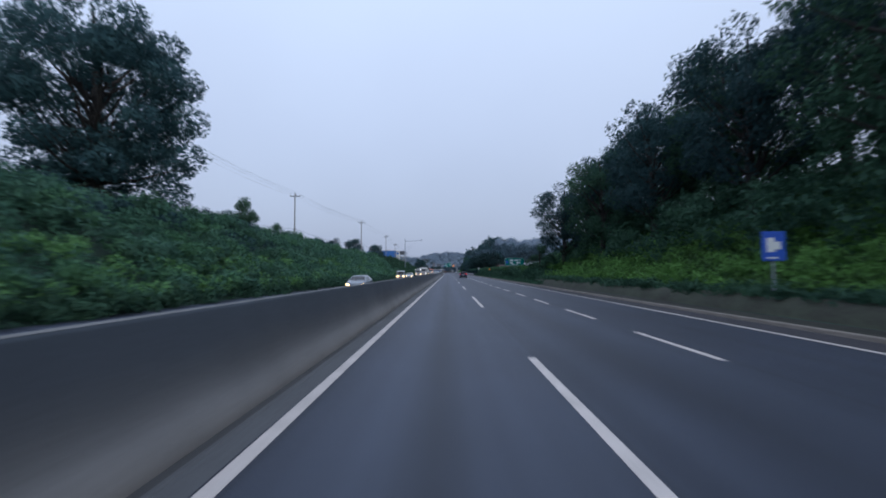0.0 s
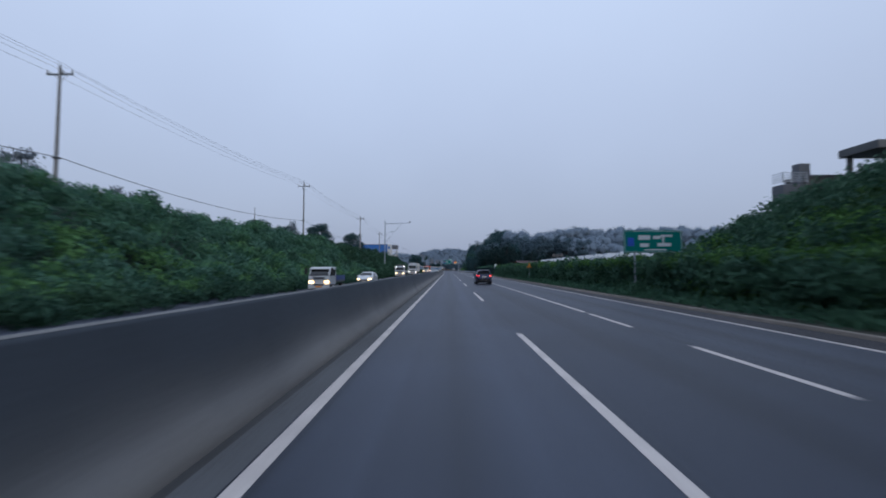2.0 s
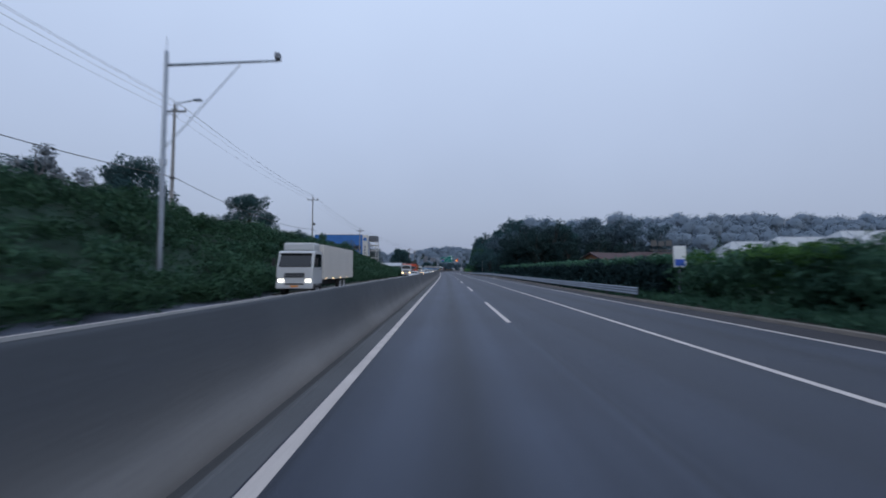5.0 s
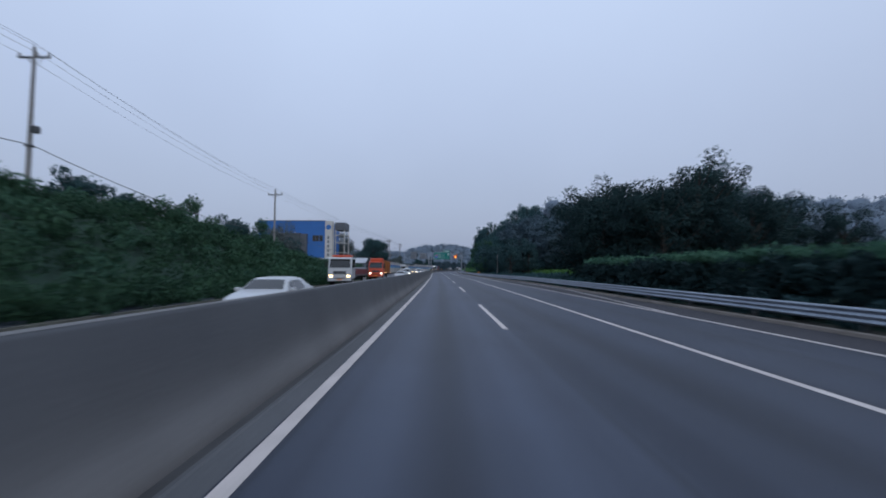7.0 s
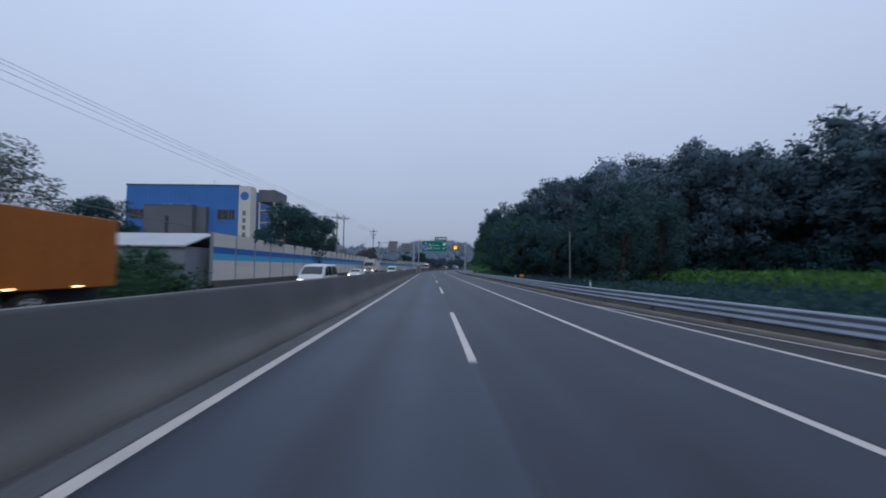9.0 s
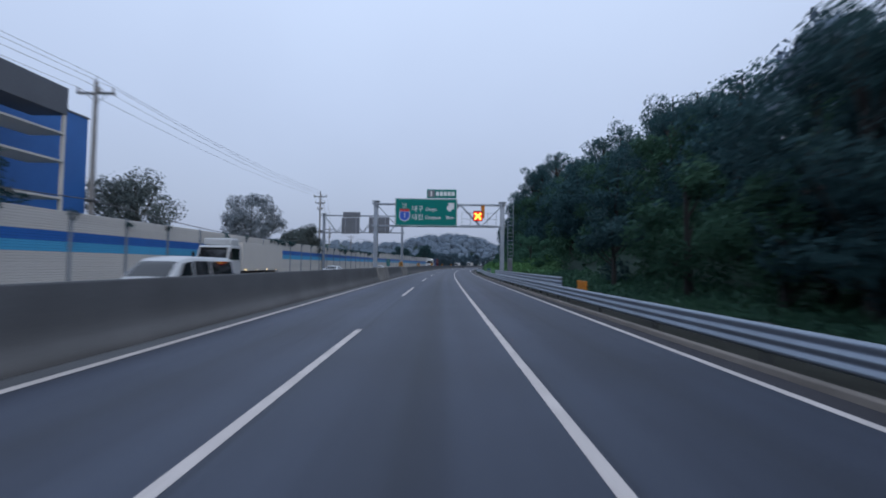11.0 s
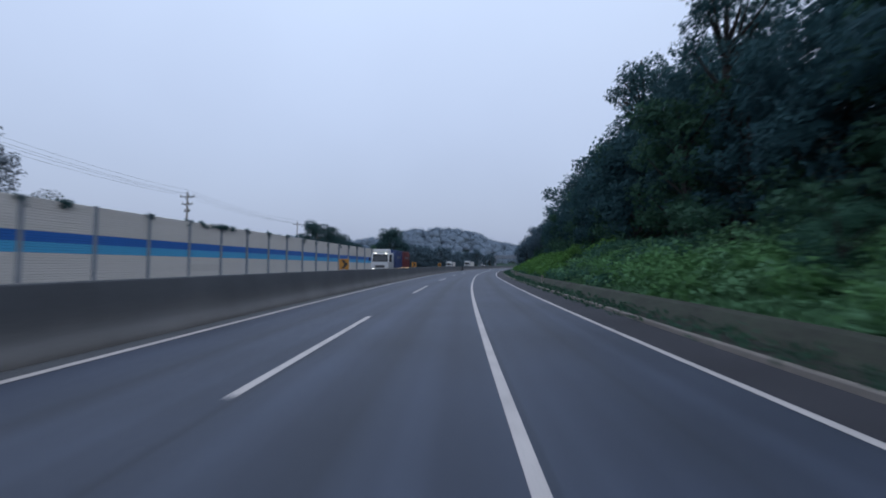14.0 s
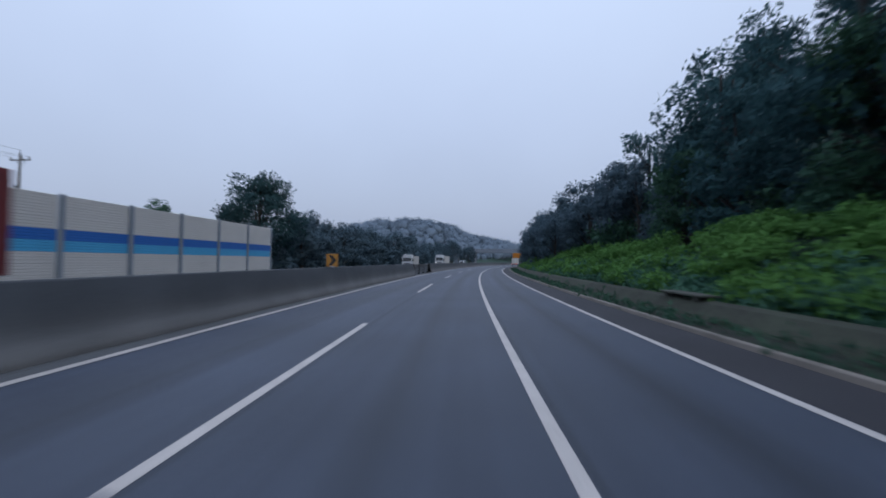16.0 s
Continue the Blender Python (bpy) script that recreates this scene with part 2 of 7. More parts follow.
ASPHALT = asphalt_material()
SHOULDER = grain("shoulder_asphalt", (0.038, 0.0365, 0.043), rough=0.75, var=0.35, big=0.3, fine=50, bump=0.4, spec=0.3)
BARRIER = barrier_material()
PAINT = grain("road_paint", (0.52, 0.47, 0.445), rough=0.6, var=0.25, big=1.5, fine=25, bump=0.1)
KERB = grain("kerb_concrete", (0.205, 0.178, 0.155), rough=0.9, var=0.35, big=0.8, fine=16, bump=0.4)
LIT_CAP = grain("barrier_cap_lit", (0.145, 0.145, 0.146), rough=0.9, var=0.3, big=0.9, fine=14, bump=0.3)
PLINTH = grain("plinth_concrete", (0.195, 0.192, 0.190), rough=0.85, var=0.28, big=0.7, fine=14, bump=0.3)
CONCRETE = grain("pale_concrete", (0.24, 0.22, 0.195), rough=0.85, var=0.25, big=0.6, fine=18, bump=0.3)
DARK_CONCRETE = grain("dark_concrete", (0.054, 0.055, 0.058), rough=0.9, var=0.35, big=0.4, fine=14, bump=0.4)
GUTTER = grain("dusty_gutter", (0.092, 0.096, 0.104), rough=0.9, var=0.3, big=0.3, fine=20, bump=0.3)
WEATHERED = grain("weathered_concrete", (0.082, 0.076, 0.070), rough=0.9, var=0.45, big=0.7, fine=9, bump=0.5, tint=(0.07, 0.075, 0.06))
SOIL = grain("grassy_soil", (0.012, 0.030, 0.024), rough=0.95, var=0.5, big=0.08, fine=2.5, bump=0.5, tint=(0.022, 0.052, 0.036))
WALL_EARTH = grain("earth_stained_wall", (0.052, 0.047, 0.041), rough=0.95, var=0.5, big=0.5, fine=6, bump=0.6, tint=(0.04, 0.048, 0.032))
SHADED_SOIL = grain("shaded_soil", (0.020, 0.021, 0.016), rough=0.95, var=0.5, big=0.4, fine=5, bump=0.6)
STEEL = grain("galvanised_steel", (0.28, 0.32, 0.375), rough=0.45, metal=0.75, var=0.18, big=0.7, fine=12, bump=0.05)
DARK_STEEL = grain("dark_steel", (0.09, 0.095, 0.10), rough=0.5, metal=0.5, var=0.2, big=1.0, fine=12, bump=0.05)
SIGN_BACK = grain("sign_back_aluminium", (0.15, 0.165, 0.19), rough=0.5, metal=0.4, var=0.15, big=0.8, fine=8, bump=0.05)
POLE = grain("pole_concrete", (0.22, 0.22, 0.225), rough=0.85, var=0.2, big=1.2, fine=16, bump=0.2)
# black cable lightened to grey, haze included in the colour
WIRE = plain("cable_grey", (0.07, 0.072, 0.078), 0.6)
CERAMIC = plain("insulator_glaze", (0.25, 0.26, 0.27), 0.3)
BARK = grain("bark", (0.040, 0.038, 0.036), rough=0.95, var=0.4, big=1.5, fine=14, bump=0.8)
# bark of far trees, paled for haze in its colour
BARK_HAZE = grain("haze_bark", (0.10, 0.105, 0.115), rough=0.95, var=0.3, big=1.5, fine=10, bump=0.5)
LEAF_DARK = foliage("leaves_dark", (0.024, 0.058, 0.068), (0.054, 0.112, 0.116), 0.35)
LEAF_WOOD = foliage("leaves_wood", (0.030, 0.074, 0.088), (0.064, 0.140, 0.148), 0.35)
# farther trees: bluish haze mixed into the leaf colour
LEAF_HILL_HAZE = foliage("leaves_hill_haze", (0.068, 0.110, 0.140), (0.090, 0.140, 0.172), 0.3)
LEAF_BANK = foliage("leaves_bank", (0.052, 0.124, 0.098), (0.104, 0.220, 0.150), 0.35)
LEAF_SCRUB = foliage("leaves_scrub", (0.019, 0.048, 0.032), (0.044, 0.102, 0.056), 0.3)
LEAF_HAZEL = foliage("leaves_hazel", (0.052, 0.135, 0.078), (0.100, 0.230, 0.118), 0.35)
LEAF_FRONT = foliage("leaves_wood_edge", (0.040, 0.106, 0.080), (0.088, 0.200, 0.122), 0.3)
LEAF_MID = foliage("leaves_mid", (0.030, 0.076, 0.056), (0.068, 0.148, 0.088), 0.35)
LEAF_LIGHT = foliage("leaves_light", (0.040, 0.105, 0.032), (0.090, 0.200, 0.055), 0.35)
LEAF_EDGE = foliage("leaves_young", (0.076, 0.185, 0.070), (0.155, 0.330, 0.125), 0.3)
# shaded copy of the dark leaves: shade put into the colour
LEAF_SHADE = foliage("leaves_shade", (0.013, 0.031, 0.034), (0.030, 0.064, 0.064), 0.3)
# far trees greyed by haze painted into the leaves
LEAF_GREY_HAZE = foliage("leaves_grey_haze", (0.150, 0.178, 0.206), (0.205, 0.238, 0.266))
# haze put into the leaf colour makes these trees pale
LEAF_PALE = foliage("leaves_pale", (0.070, 0.090, 0.092), (0.122, 0.150, 0.148))
WEED = foliage("weeds_fresh", (0.066, 0.165, 0.044), (0.140, 0.300, 0.078), 0.35)
GRASS = foliage("grass_blades", (0.032, 0.078, 0.028), (0.080, 0.160, 0.054))
MEADOW = foliage("meadow_grass", (0.086, 0.190, 0.096), (0.165, 0.325, 0.160))
# distant woods: the haze is put into this pale bluish leaf colour
FAR_LEAF_HAZE = foliage("woods_far_haze", (0.172, 0.222, 0.280), (0.188, 0.242, 0.302), 0.25)
SIGN_GREEN = plain("sign_green", (0.001, 0.165, 0.145), 0.6)
SIGN_GREEN.node_tree.nodes["Principled BSDF"].inputs["Specular IOR Level"].default_value = 0.15
TEAL = grain("teal_paint", (0.01, 0.13, 0.135), rough=0.55, var=0.15, big=1, fine=9, bump=0.05)
SIGN_WHITE = plain("sign_white", (0.62, 0.66, 0.68), 0.45)
PLATE_GREY = grain("dull_sign_white", (0.20, 0.22, 0.23), rough=0.6, var=0.3, big=3, fine=14, bump=0.05)
SIGN_BLUE = plain("sign_blue", (0.02, 0.09, 0.46), 0.4)
SIGN_RED = plain("sign_red", (0.45, 0.02, 0.03), 0.4)
SIGN_ORANGE = grain("sign_orange", (0.62, 0.21, 0.02), rough=0.5, var=0.12, big=2, fine=10, bump=0)
CHEVRON = grain("chevron_orange", (0.36, 0.17, 0.03), rough=0.6, var=0.25, big=3, fine=12, bump=0)
BLACK = plain("matt_black", (0.012, 0.012, 0.013), 0.6)
PANEL_WHITE = grain("panel_offwhite", (0.47, 0.46, 0.44), rough=0.6, var=0.1, big=0.5, fine=10, bump=0.08, random_obj=0.25)
PANEL_CYAN = grain("panel_cyan", (0.055, 0.30, 0.52), rough=0.55, var=0.1, big=0.5, fine=10, bump=0.08, random_obj=0.2)
PANEL_BLUE = grain("panel_blue", (0.015, 0.105, 0.36), rough=0.55, var=0.1, big=0.5, fine=10, bump=0.08, random_obj=0.2)
PLASTIC = grain("greenhouse_film", (0.36, 0.38, 0.40), rough=0.35, var=0.15, big=0.8, fine=6, bump=0.2)
GLASS = plain("dark_glass", (0.012, 0.014, 0.017), 0.06, coat=0.3)
RUBBER = grain("tyre_rubber", (0.014, 0.014, 0.014), rough=0.85, var=0.2, big=3, fine=30, bump=0.2)
ALLOY = plain("alloy", (0.52, 0.53, 0.55), 0.28, 0.85)
CHROME = plain("chrome", (0.62, 0.64, 0.66), 0.15, 0.95)
LAMP_WARM = plain("headlamp_lit", (1.0, 0.72, 0.36), 0.3, glow=5.0, glow_colour=(1.0, 0.66, 0.3))
LAMP_WHITE = plain("headlamp_white", (1.0, 0.95, 0.85), 0.3, glow=3.5, glow_colour=(1.0, 0.93, 0.8))
LAMP_RED = plain("tail_lamp_lit", (0.8, 0.02, 0.02), 0.2, glow=0.9, glow_colour=(1.0, 0.035, 0.045))
LAMP_RED_HOT = plain("tail_lamp_bulb", (1.0, 0.2, 0.15), 0.2, glow=5.0, glow_colour=(1.0, 0.16, 0.12))
REFLECT_RED = plain("red_reflector", (0.25, 0.012, 0.015), 0.25)
PLATE = grain("plate_white", (0.55, 0.50, 0.46), rough=0.4, var=0.08, big=4, fine=20, bump=0)
CAR_NAVY = plain("paint_navy", (0.003, 0.008, 0.045), 0.28, 0.2, coat=0.12)
CAR_GLASS = plain("tinted_glass", (0.008, 0.009, 0.012), 0.08)
CAR_GLASS.node_tree.nodes["Principled BSDF"].inputs["Specular IOR Level"].default_value = 0.22
CAR_WHITE = plain("paint_white", (0.44, 0.46, 0.48), 0.3, coat=0.5)
CAR_GREY = plain("paint_grey", (0.16, 0.18, 0.21), 0.25, 0.4, coat=0.6)
TRUCK_RED = grain("paint_red_orange", (0.50, 0.075, 0.035), rough=0.4, var=0.12, big=1, fine=8, bump=0.03)
TRUCK_ORANGE = grain("paint_orange", (0.288, 0.090, 0.012), rough=0.5, var=0.2, big=0.8, fine=8, bump=0.05)
BOX_BLUE = grain("container_blue", (0.025, 0.055, 0.17), rough=0.5, var=0.2, big=0.6, fine=8, bump=0.05)
BOX_RED = grain("container_rust_red", (0.15, 0.026, 0.03), rough=0.55, var=0.25, big=0.6, fine=8, bump=0.05)
TARP = grain("grey_tarpaulin", (0.17, 0.18, 0.20), rough=0.7, var=0.3, big=0.9, fine=5, bump=0.6)
HALL_BLUE = grain("cladding_blue", (0.030, 0.135, 0.40), rough=0.5, var=0.12, big=0.25, fine=5, bump=0.05)
HALL_GREY = grain("cladding_grey", (0.095, 0.105, 0.125), rough=0.6, var=0.15, big=0.3, fine=5, bump=0.05)
SHED_GREY = grain("shed_sheet_grey", (0.17, 0.20, 0.24), rough=0.55, var=0.12, big=0.4, fine=6, bump=0.05, random_obj=0.1)
ROOF_PALE = grain("roof_sheet_pale", (0.36, 0.38, 0.41), rough=0.5, var=0.12, big=0.4, fine=6, bump=0.05)
ROOF_TILE = grain("roof_tile_brown", (0.060, 0.035, 0.038), rough=0.75, var=0.3, big=0.6, fine=7, bump=0.4)
WALL_ORANGE = grain("wall_orange_plaster", (0.33, 0.135, 0.075), rough=0.85, var=0.2, big=0.5, fine=9, bump=0.2)


# ---- mesh helpers ----
def mesh_of(name, verts, faces, material, smooth=False, uvs=None):
    me = bpy.data.meshes.new(name)
    me.from_pydata([tuple(map(float, v)) for v in verts], [], [tuple(map(int, f)) for f in faces])
    if uvs is not None:
        lay = me.uv_layers.new(name="UVMap")
        idx = np.empty(len(me.loops), dtype=np.int32)
        me.loops.foreach_get("vertex_index", idx)
        lay.data.foreach_set("uv", np.asarray(uvs, dtype=np.float32)[idx].ravel())
    if smooth:
        me.polygons.foreach_set("use_smooth", [True] * len(me.polygons))
    me.materials.append(material)
    me.update()
    return me


def thing(name, m, label, category, group=""):
    """An Empty at the base of a thing with parts."""
    ob = new(name)
    ob.matrix_basis = m
    return tagged(ob, label, category, group)


def part(name, bm, material, parent, label="", m=None, smooth=False):
    """Links a bmesh (or a finished mesh) as one mesh object under a thing or part."""
    if isinstance(bm, bmesh.types.BMesh):
        me = bpy.data.meshes.new(name)
        bm.to_mesh(me)
        bm.free()
        if smooth:
            me.polygons.foreach_set("use_smooth", [True] * len(me.polygons))
        me.materials.append(material)
    else:
        me = bm
    ob = new(name, me)
    ob.parent = parent
    if m is not None:
        ob.matrix_basis = m
    return tagged(ob, label)


def block(x0, x1, y0, y1, z0, z1, bevel=0.0, bm=None, taper=1.0):
    """A box with worn edges; taper narrows its top."""
    bm = bm or bmesh.new()
    got = bmesh.ops.create_cube(bm, size=1)["verts"]
    for v in got:
        k = taper if v.co.z > 0 else 1.0
        v.co = Vector(((x0 + x1) / 2 + v.co.x * (x1 - x0) * k, (y0 + y1) / 2 + v.co.y * (y1 - y0) * k, (z0 + z1) / 2 + v.co.z * (z1 - z0)))
    if bevel:
        edges = list({e for v in got for e in v.link_edges})
        bmesh.ops.bevel(bm, geom=edges, offset=bevel, segments=2, profile=0.5, affect="EDGES")
    return bm


def rod(a, b, r0, r1=None, sides=8, bm=None):
    """A tapered round bar from a to b."""
    bm = bm or bmesh.new()
    a, b = Vector(a), Vector(b)
    m = Matrix.Translation((a + b) / 2) @ (b - a).to_track_quat("Z", "Y").to_matrix().to_4x4()
    bmesh.ops.create_cone(bm, cap_ends=True, segments=sides, radius1=r0, radius2=r0 if r1 is None else r1, depth=(b - a).length, matrix=m)
    return bm


def ribbon(profile, s0, s1, step, uv_scale=None):
    """Sweeps a profile of (n, z), or a function of s that gives it, along the road."""
    count = max(2, int(round((s1 - s0) / step)) + 1)
    verts, faces, uvs = [], [], []
    k = 0
    for s in np.linspace(s0, s1, count):
        pr = profile(s) if callable(profile) else profile
        k = len(pr)
        run, last = 0.0, pr[0]
        for n, z in pr:
            run += math.hypot(n - last[0], z - last[1])
            last = (n, z)
            x, y, _ = road_xy(s, n)
            verts.append((x, y, z))
            uvs.append((run if uv_scale == "run" else n, s))
    for i in range(count - 1):
        for j in range(k - 1):
            a = i * k + j
            faces.append((a, a + 1, a + k + 1, a + k))
    return verts, faces, uvs


def ribbon_object(name, profile, s0, s1, step, material, parent=None, smooth=False, uv_scale=None):
    v, f, u = ribbon(profile, s0, s1, step, uv_scale)
    ob = new(name, mesh_of(name, v, f, material, smooth, u))
    ob.parent = parent
    return ob


def tube(points, radii, sides=7):
    verts, faces = [], []
    pts = [Vector(p) for p in points]
    for i, p in enumerate(pts):
        d = (pts[min(i + 1, len(pts) - 1)] - pts[max(i - 1, 0)]).normalized()
        a = d.orthogonal().normalized()
        b = d.cross(a)
        for j in range(sides):
            t = 2 * math.pi * j / sides
            verts.append(p + (a * math.cos(t) + b * math.sin(t)) * radii[i])
    for i in range(len(pts) - 1):
        for j in range(sides):
            faces.append((i * sides + j, i * sides + (j + 1) % sides, (i + 1) * sides + (j + 1) % sides, (i + 1) * sides + j))
    return verts, faces


def ease(x):
    x = np.clip(x, 0, 1)
    return x * x * (3 - 2 * x)


# ---- ground ----
HILLS = [(-32, 905, 60, 45, 22), (28, 915, 48, 50, 21), (85, 960, 60, 60, 18), (-330, 1150, 320, 120, 38), (60, 1350, 420, 160, 42), (-160, 900, 120, 60, 18)]


def ground_z(s, n):
    """Height of the ground beside the road."""
    s, n = np.asarray(s, float), np.asarray(n, float)
    x, y, _ = road_xy(s, n)
    a, b = -n - np.interp(s, [-400, 285, 302, 2400], [12.0, 12.0, 15, 15]), n - 13.4
    left = np.interp(s, [-400, 0, 60, 95, 125, 150, 240, 265, 296, 310, 2400], [6.0, 6.2, 5.9, 5.45, 6.0, 6.0, 5.4, 3.6, 0.8, 0.25, 0.25]) * ease(a / 11.0)
    slope = np.interp(s, [-400, 50, 78, 90, 98, 105, 2400], [10.5, 10.5, 10, 8, 4, 0.9, 0.9]) * ease(b / 24.0)
    toe = np.interp(s, [-400, 300, 350, 2400], [75, 75, 13.2, 13.2])
    wood = np.interp(s, [-400, 285, 335, 385, 600, 700, 950, 2400], [0, 0, 6, 21, 21, 12, 6, 6]) * ease((n - toe) / 46.0)
    back = 26 * ease((s - 330) / 100.0) * ease((n - 45) / 70.0) * ease((900 - s) / 200.0)
    z = np.where(n < 0, left * (a > 0), np.maximum(np.maximum(slope, wood), back) * (b > 0))
    for hx, hy, rx, ry, h in HILLS:
        z = z + h * np.exp(-(((x - hx) / rx) ** 2 + ((y - hy) / ry) ** 2)) * ease((np.abs(n + 1) - 16) / 25.0)
    bump = 0.22 * np.sin(x * 0.31 + y * 0.17) * np.sin(y * 0.23 - x * 0.11)
    return np.where((a < 0) & (b < 0), -0.09, z + bump * ease((np.maximum(a, b)) / 6.0))


def ground():
    ss = np.concatenate([[-2500, -1200, -600, -300], np.arange(-120, 700, 5.0), np.arange(700, 1500, 20.0), np.arange(1500, 2401, 150.0)])
    nn = np.concatenate([[-2500, -1500, -900, -600, -450], np.arange(-360, -60, 20.0), np.arange(-60, -15, 2.0), [-14.8], [-13.9, -13.2, -12.6, -11.9, -8, 0, 7, 13.0], np.arange(13.5, 62, 2.0), np.arange(65, 340, 20.0), [400, 520, 900, 1500, 2500]])
    S, N = np.meshgrid(ss, nn, indexing="ij")
    X, Y, _ = road_xy(S, np.minimum(N, 400))
    X, Y = X + np.maximum(N - 400, 0), Y + np.minimum(S + 400, 0)
    Z = ground_z(S, N)
    w = len(nn)
    verts = np.stack([X.ravel(), Y.ravel(), Z.ravel()], 1)
    faces = [(i * w + j, i * w + j + 1, (i + 1) * w + j + 1, (i + 1) * w + j) for i in range(len(ss) - 1) for j in range(w - 1)]
    return tagged(new("ground", mesh_of("ground", verts, faces, SOIL, True)), "dark grassy ground with banks and wooded hills", "ground", kind="structure")


ground()

# ---- road ----
EDGE_S, EDGE_N = [-100, 240, 270, 300, 360, 440, 470, 486, 500, 560, 1000], [10.8, 10.8, 10.35, 10.4, 10.76, 10.76, 10.74, 10.64, 10.5, 10.5, 10.5]
KERB_S, KERB_N = [-100, 100, 195, 235, 263, 279, 293, 330, 424, 440, 452, 470, 490, 1000], [11.9, 12.0, 12.5, 13.3, 13.4, 12.2, 11.3, 11.5, 11.7, 12.1, 12.45, 12.4, 12.05, 12.0]


def edge_n(s):
    return float(np.interp(s, EDGE_S, EDGE_N))


def kerb_n(s):
    return float(np.interp(s, KERB_S, KERB_N))


road = ribbon_object("road", lambda s: [(-0.7, 0.0), (0.0, 0.0), (3.6, 0.0), (7.2, 0.0), (10.8, 0.0), (kerb_n(s) + 0.35, 0.0)], -110, 1100, 4, ASPHALT)
tagged(road, "worn dark asphalt motorway carriageway with three lanes", "road", kind="structure")
far_road = ribbon_object("road_opposite", [(-14.6, 0.0), (-10.9, 0.0), (-7.2, 0.0), (-3.6, 0.0), (-1.2, 0.0)], -110, 1100, 4, ASPHALT)
tagged(far_road, "worn dark asphalt carriageway for oncoming traffic", "road", kind="structure")
tagged(ribbon_object("hard_shoulder", lambda s: [(edge_n(s) + 0.1, 0.004), (kerb_n(s) + 0.01, 0.004)], -110, 1000, 4, SHOULDER), "darker rough asphalt of the hard shoulder", "road", kind="structure")
ribbon_object("edge_line", [(-0.09, 0.005), (0.09, 0.005)], -110, 1000, 4, PAINT, road)
ribbon_object("edge_line", lambda s: [(edge_n(s) - 0.08, 0.005), (edge_n(s) + 0.08, 0.005)], -110, 1000, 4, PAINT, road)


def solid_n(s):
    """The solid lane line wanders a little through the bend."""
    return float(np.interp(s, [463, 484, 497, 540], [7.2, 7.27, 7.19, 7.15]))


ribbon_object("lane_line", lambda s: [(solid_n(s) - 0.08, 0.005), (solid_n(s) + 0.08, 0.005)], 72, 1000, 4, PAINT, road)
ribbon_object("edge_line", [(-2.58, 0.005), (-2.42, 0.005)], -110, 1000, 4, PAINT, far_road)


def far_edge(s):
    """The oncoming side has two lanes beside the bank and three along the noise wall."""
    return float(np.interp(s, [275, 310], [-9.85, -11.5]))


ribbon_object("edge_line", lambda s: [(far_edge(s) - 0.08, 0.005), (far_edge(s) + 0.08, 0.005)], -110, 1000, 4, PAINT, far_road)
ribbon_object("layby_line", lambda s: [(float(np.interp(s, [222, 240, 268, 290], [10.9, 12.6, 12.9, 10.5])) - 0.06, 0.009), (float(np.interp(s, [222, 240, 268, 290], [10.9, 12.6, 12.9, 10.5])) + 0.06, 0.009)], 222, 290, 2, PAINT, road)
dash_bm = bmesh.new()
for dy in (0.0, 8.4):
    for dx in (-0.08, 0.08):
        dash_bm.verts.new((dx, dy, 0.005))
dash_bm.verts.ensure_lookup_table()
dv = dash_bm.verts
dash_bm.faces.new((dv[0], dv[1], dv[3], dv[2]))
DASH = bpy.data.meshes.new("lane_dash")
dash_bm.to_mesh(DASH)
dash_bm.free()
DASH.materials.append(PAINT)
for i in range(-4, 46):
    s = -1.97 + 20 * i
    part("lane_dash", DASH, PAINT, road, m=at(s, 3.6))
    part("lane_dash", DASH, PAINT, far_road, m=at(s + 7, -6.1))
    if s > 300:
        part("lane_dash", DASH, PAINT, far_road, m=at(s + 7, -9.7))

SHORT = DASH.copy()
SHORT.transform(Matrix.Diagonal((1, 3.7 / 8.4, 1, 1)))
for i in range(-8, 10):
    part("lane_dash", SHORT, PAINT, road, m=at(6.1 + 6.85 * i, 7.2))

# ---- median barrier ----
FACE = [(-0.60, -0.02), (-0.605, 0.05), (-0.63, 0.12), (-0.68, 0.21), (-0.75, 0.31), (-0.80, 0.42), (-0.83, 0.58), (-0.87, 0.8), (-0.965, 1.31), (-0.985, 1.35), (-1.155, 1.35), (-1.18, 1.31), (-1.27, 0.75), (-1.33, 0.36), (-1.55, 0.09), (-1.56, -0.02)]


def barrier_face(s):
    """The barrier is slightly lower before the bend."""
    drop = float(np.interp(s, [290, 340], [0.022, 0.0]))
    return [(n, z - drop if z > 1.2 else z) for n, z in FACE]


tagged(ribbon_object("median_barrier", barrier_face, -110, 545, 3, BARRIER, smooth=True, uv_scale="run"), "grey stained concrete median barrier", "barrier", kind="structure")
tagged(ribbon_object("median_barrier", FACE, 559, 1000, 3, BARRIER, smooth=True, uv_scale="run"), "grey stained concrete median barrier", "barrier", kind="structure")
# strip over the barrier's top, its light from the sky painted in
tagged(ribbon_object("barrier_top", lambda s: [(-1.15, 1.354 - float(np.interp(s, [290, 340], [0.022, 0.0]))), (-0.99, 1.354 - float(np.interp(s, [290, 340], [0.022, 0.0])))], -110, 545, 3, LIT_CAP), "concrete top of the median barrier, coloured paler as lit from above", "barrier", kind="structure")
gutter = ribbon_object("gutter", [(-0.475, -0.01), (-0.47, 0.022), (-0.42, 0.024), (-0.40, 0.009), (-0.11, 0.007)], -110, 1000, 4, GUTTER)
tagged(gutter, "dusty concrete gutter strip with a raised lip", "gutter", kind="structure")
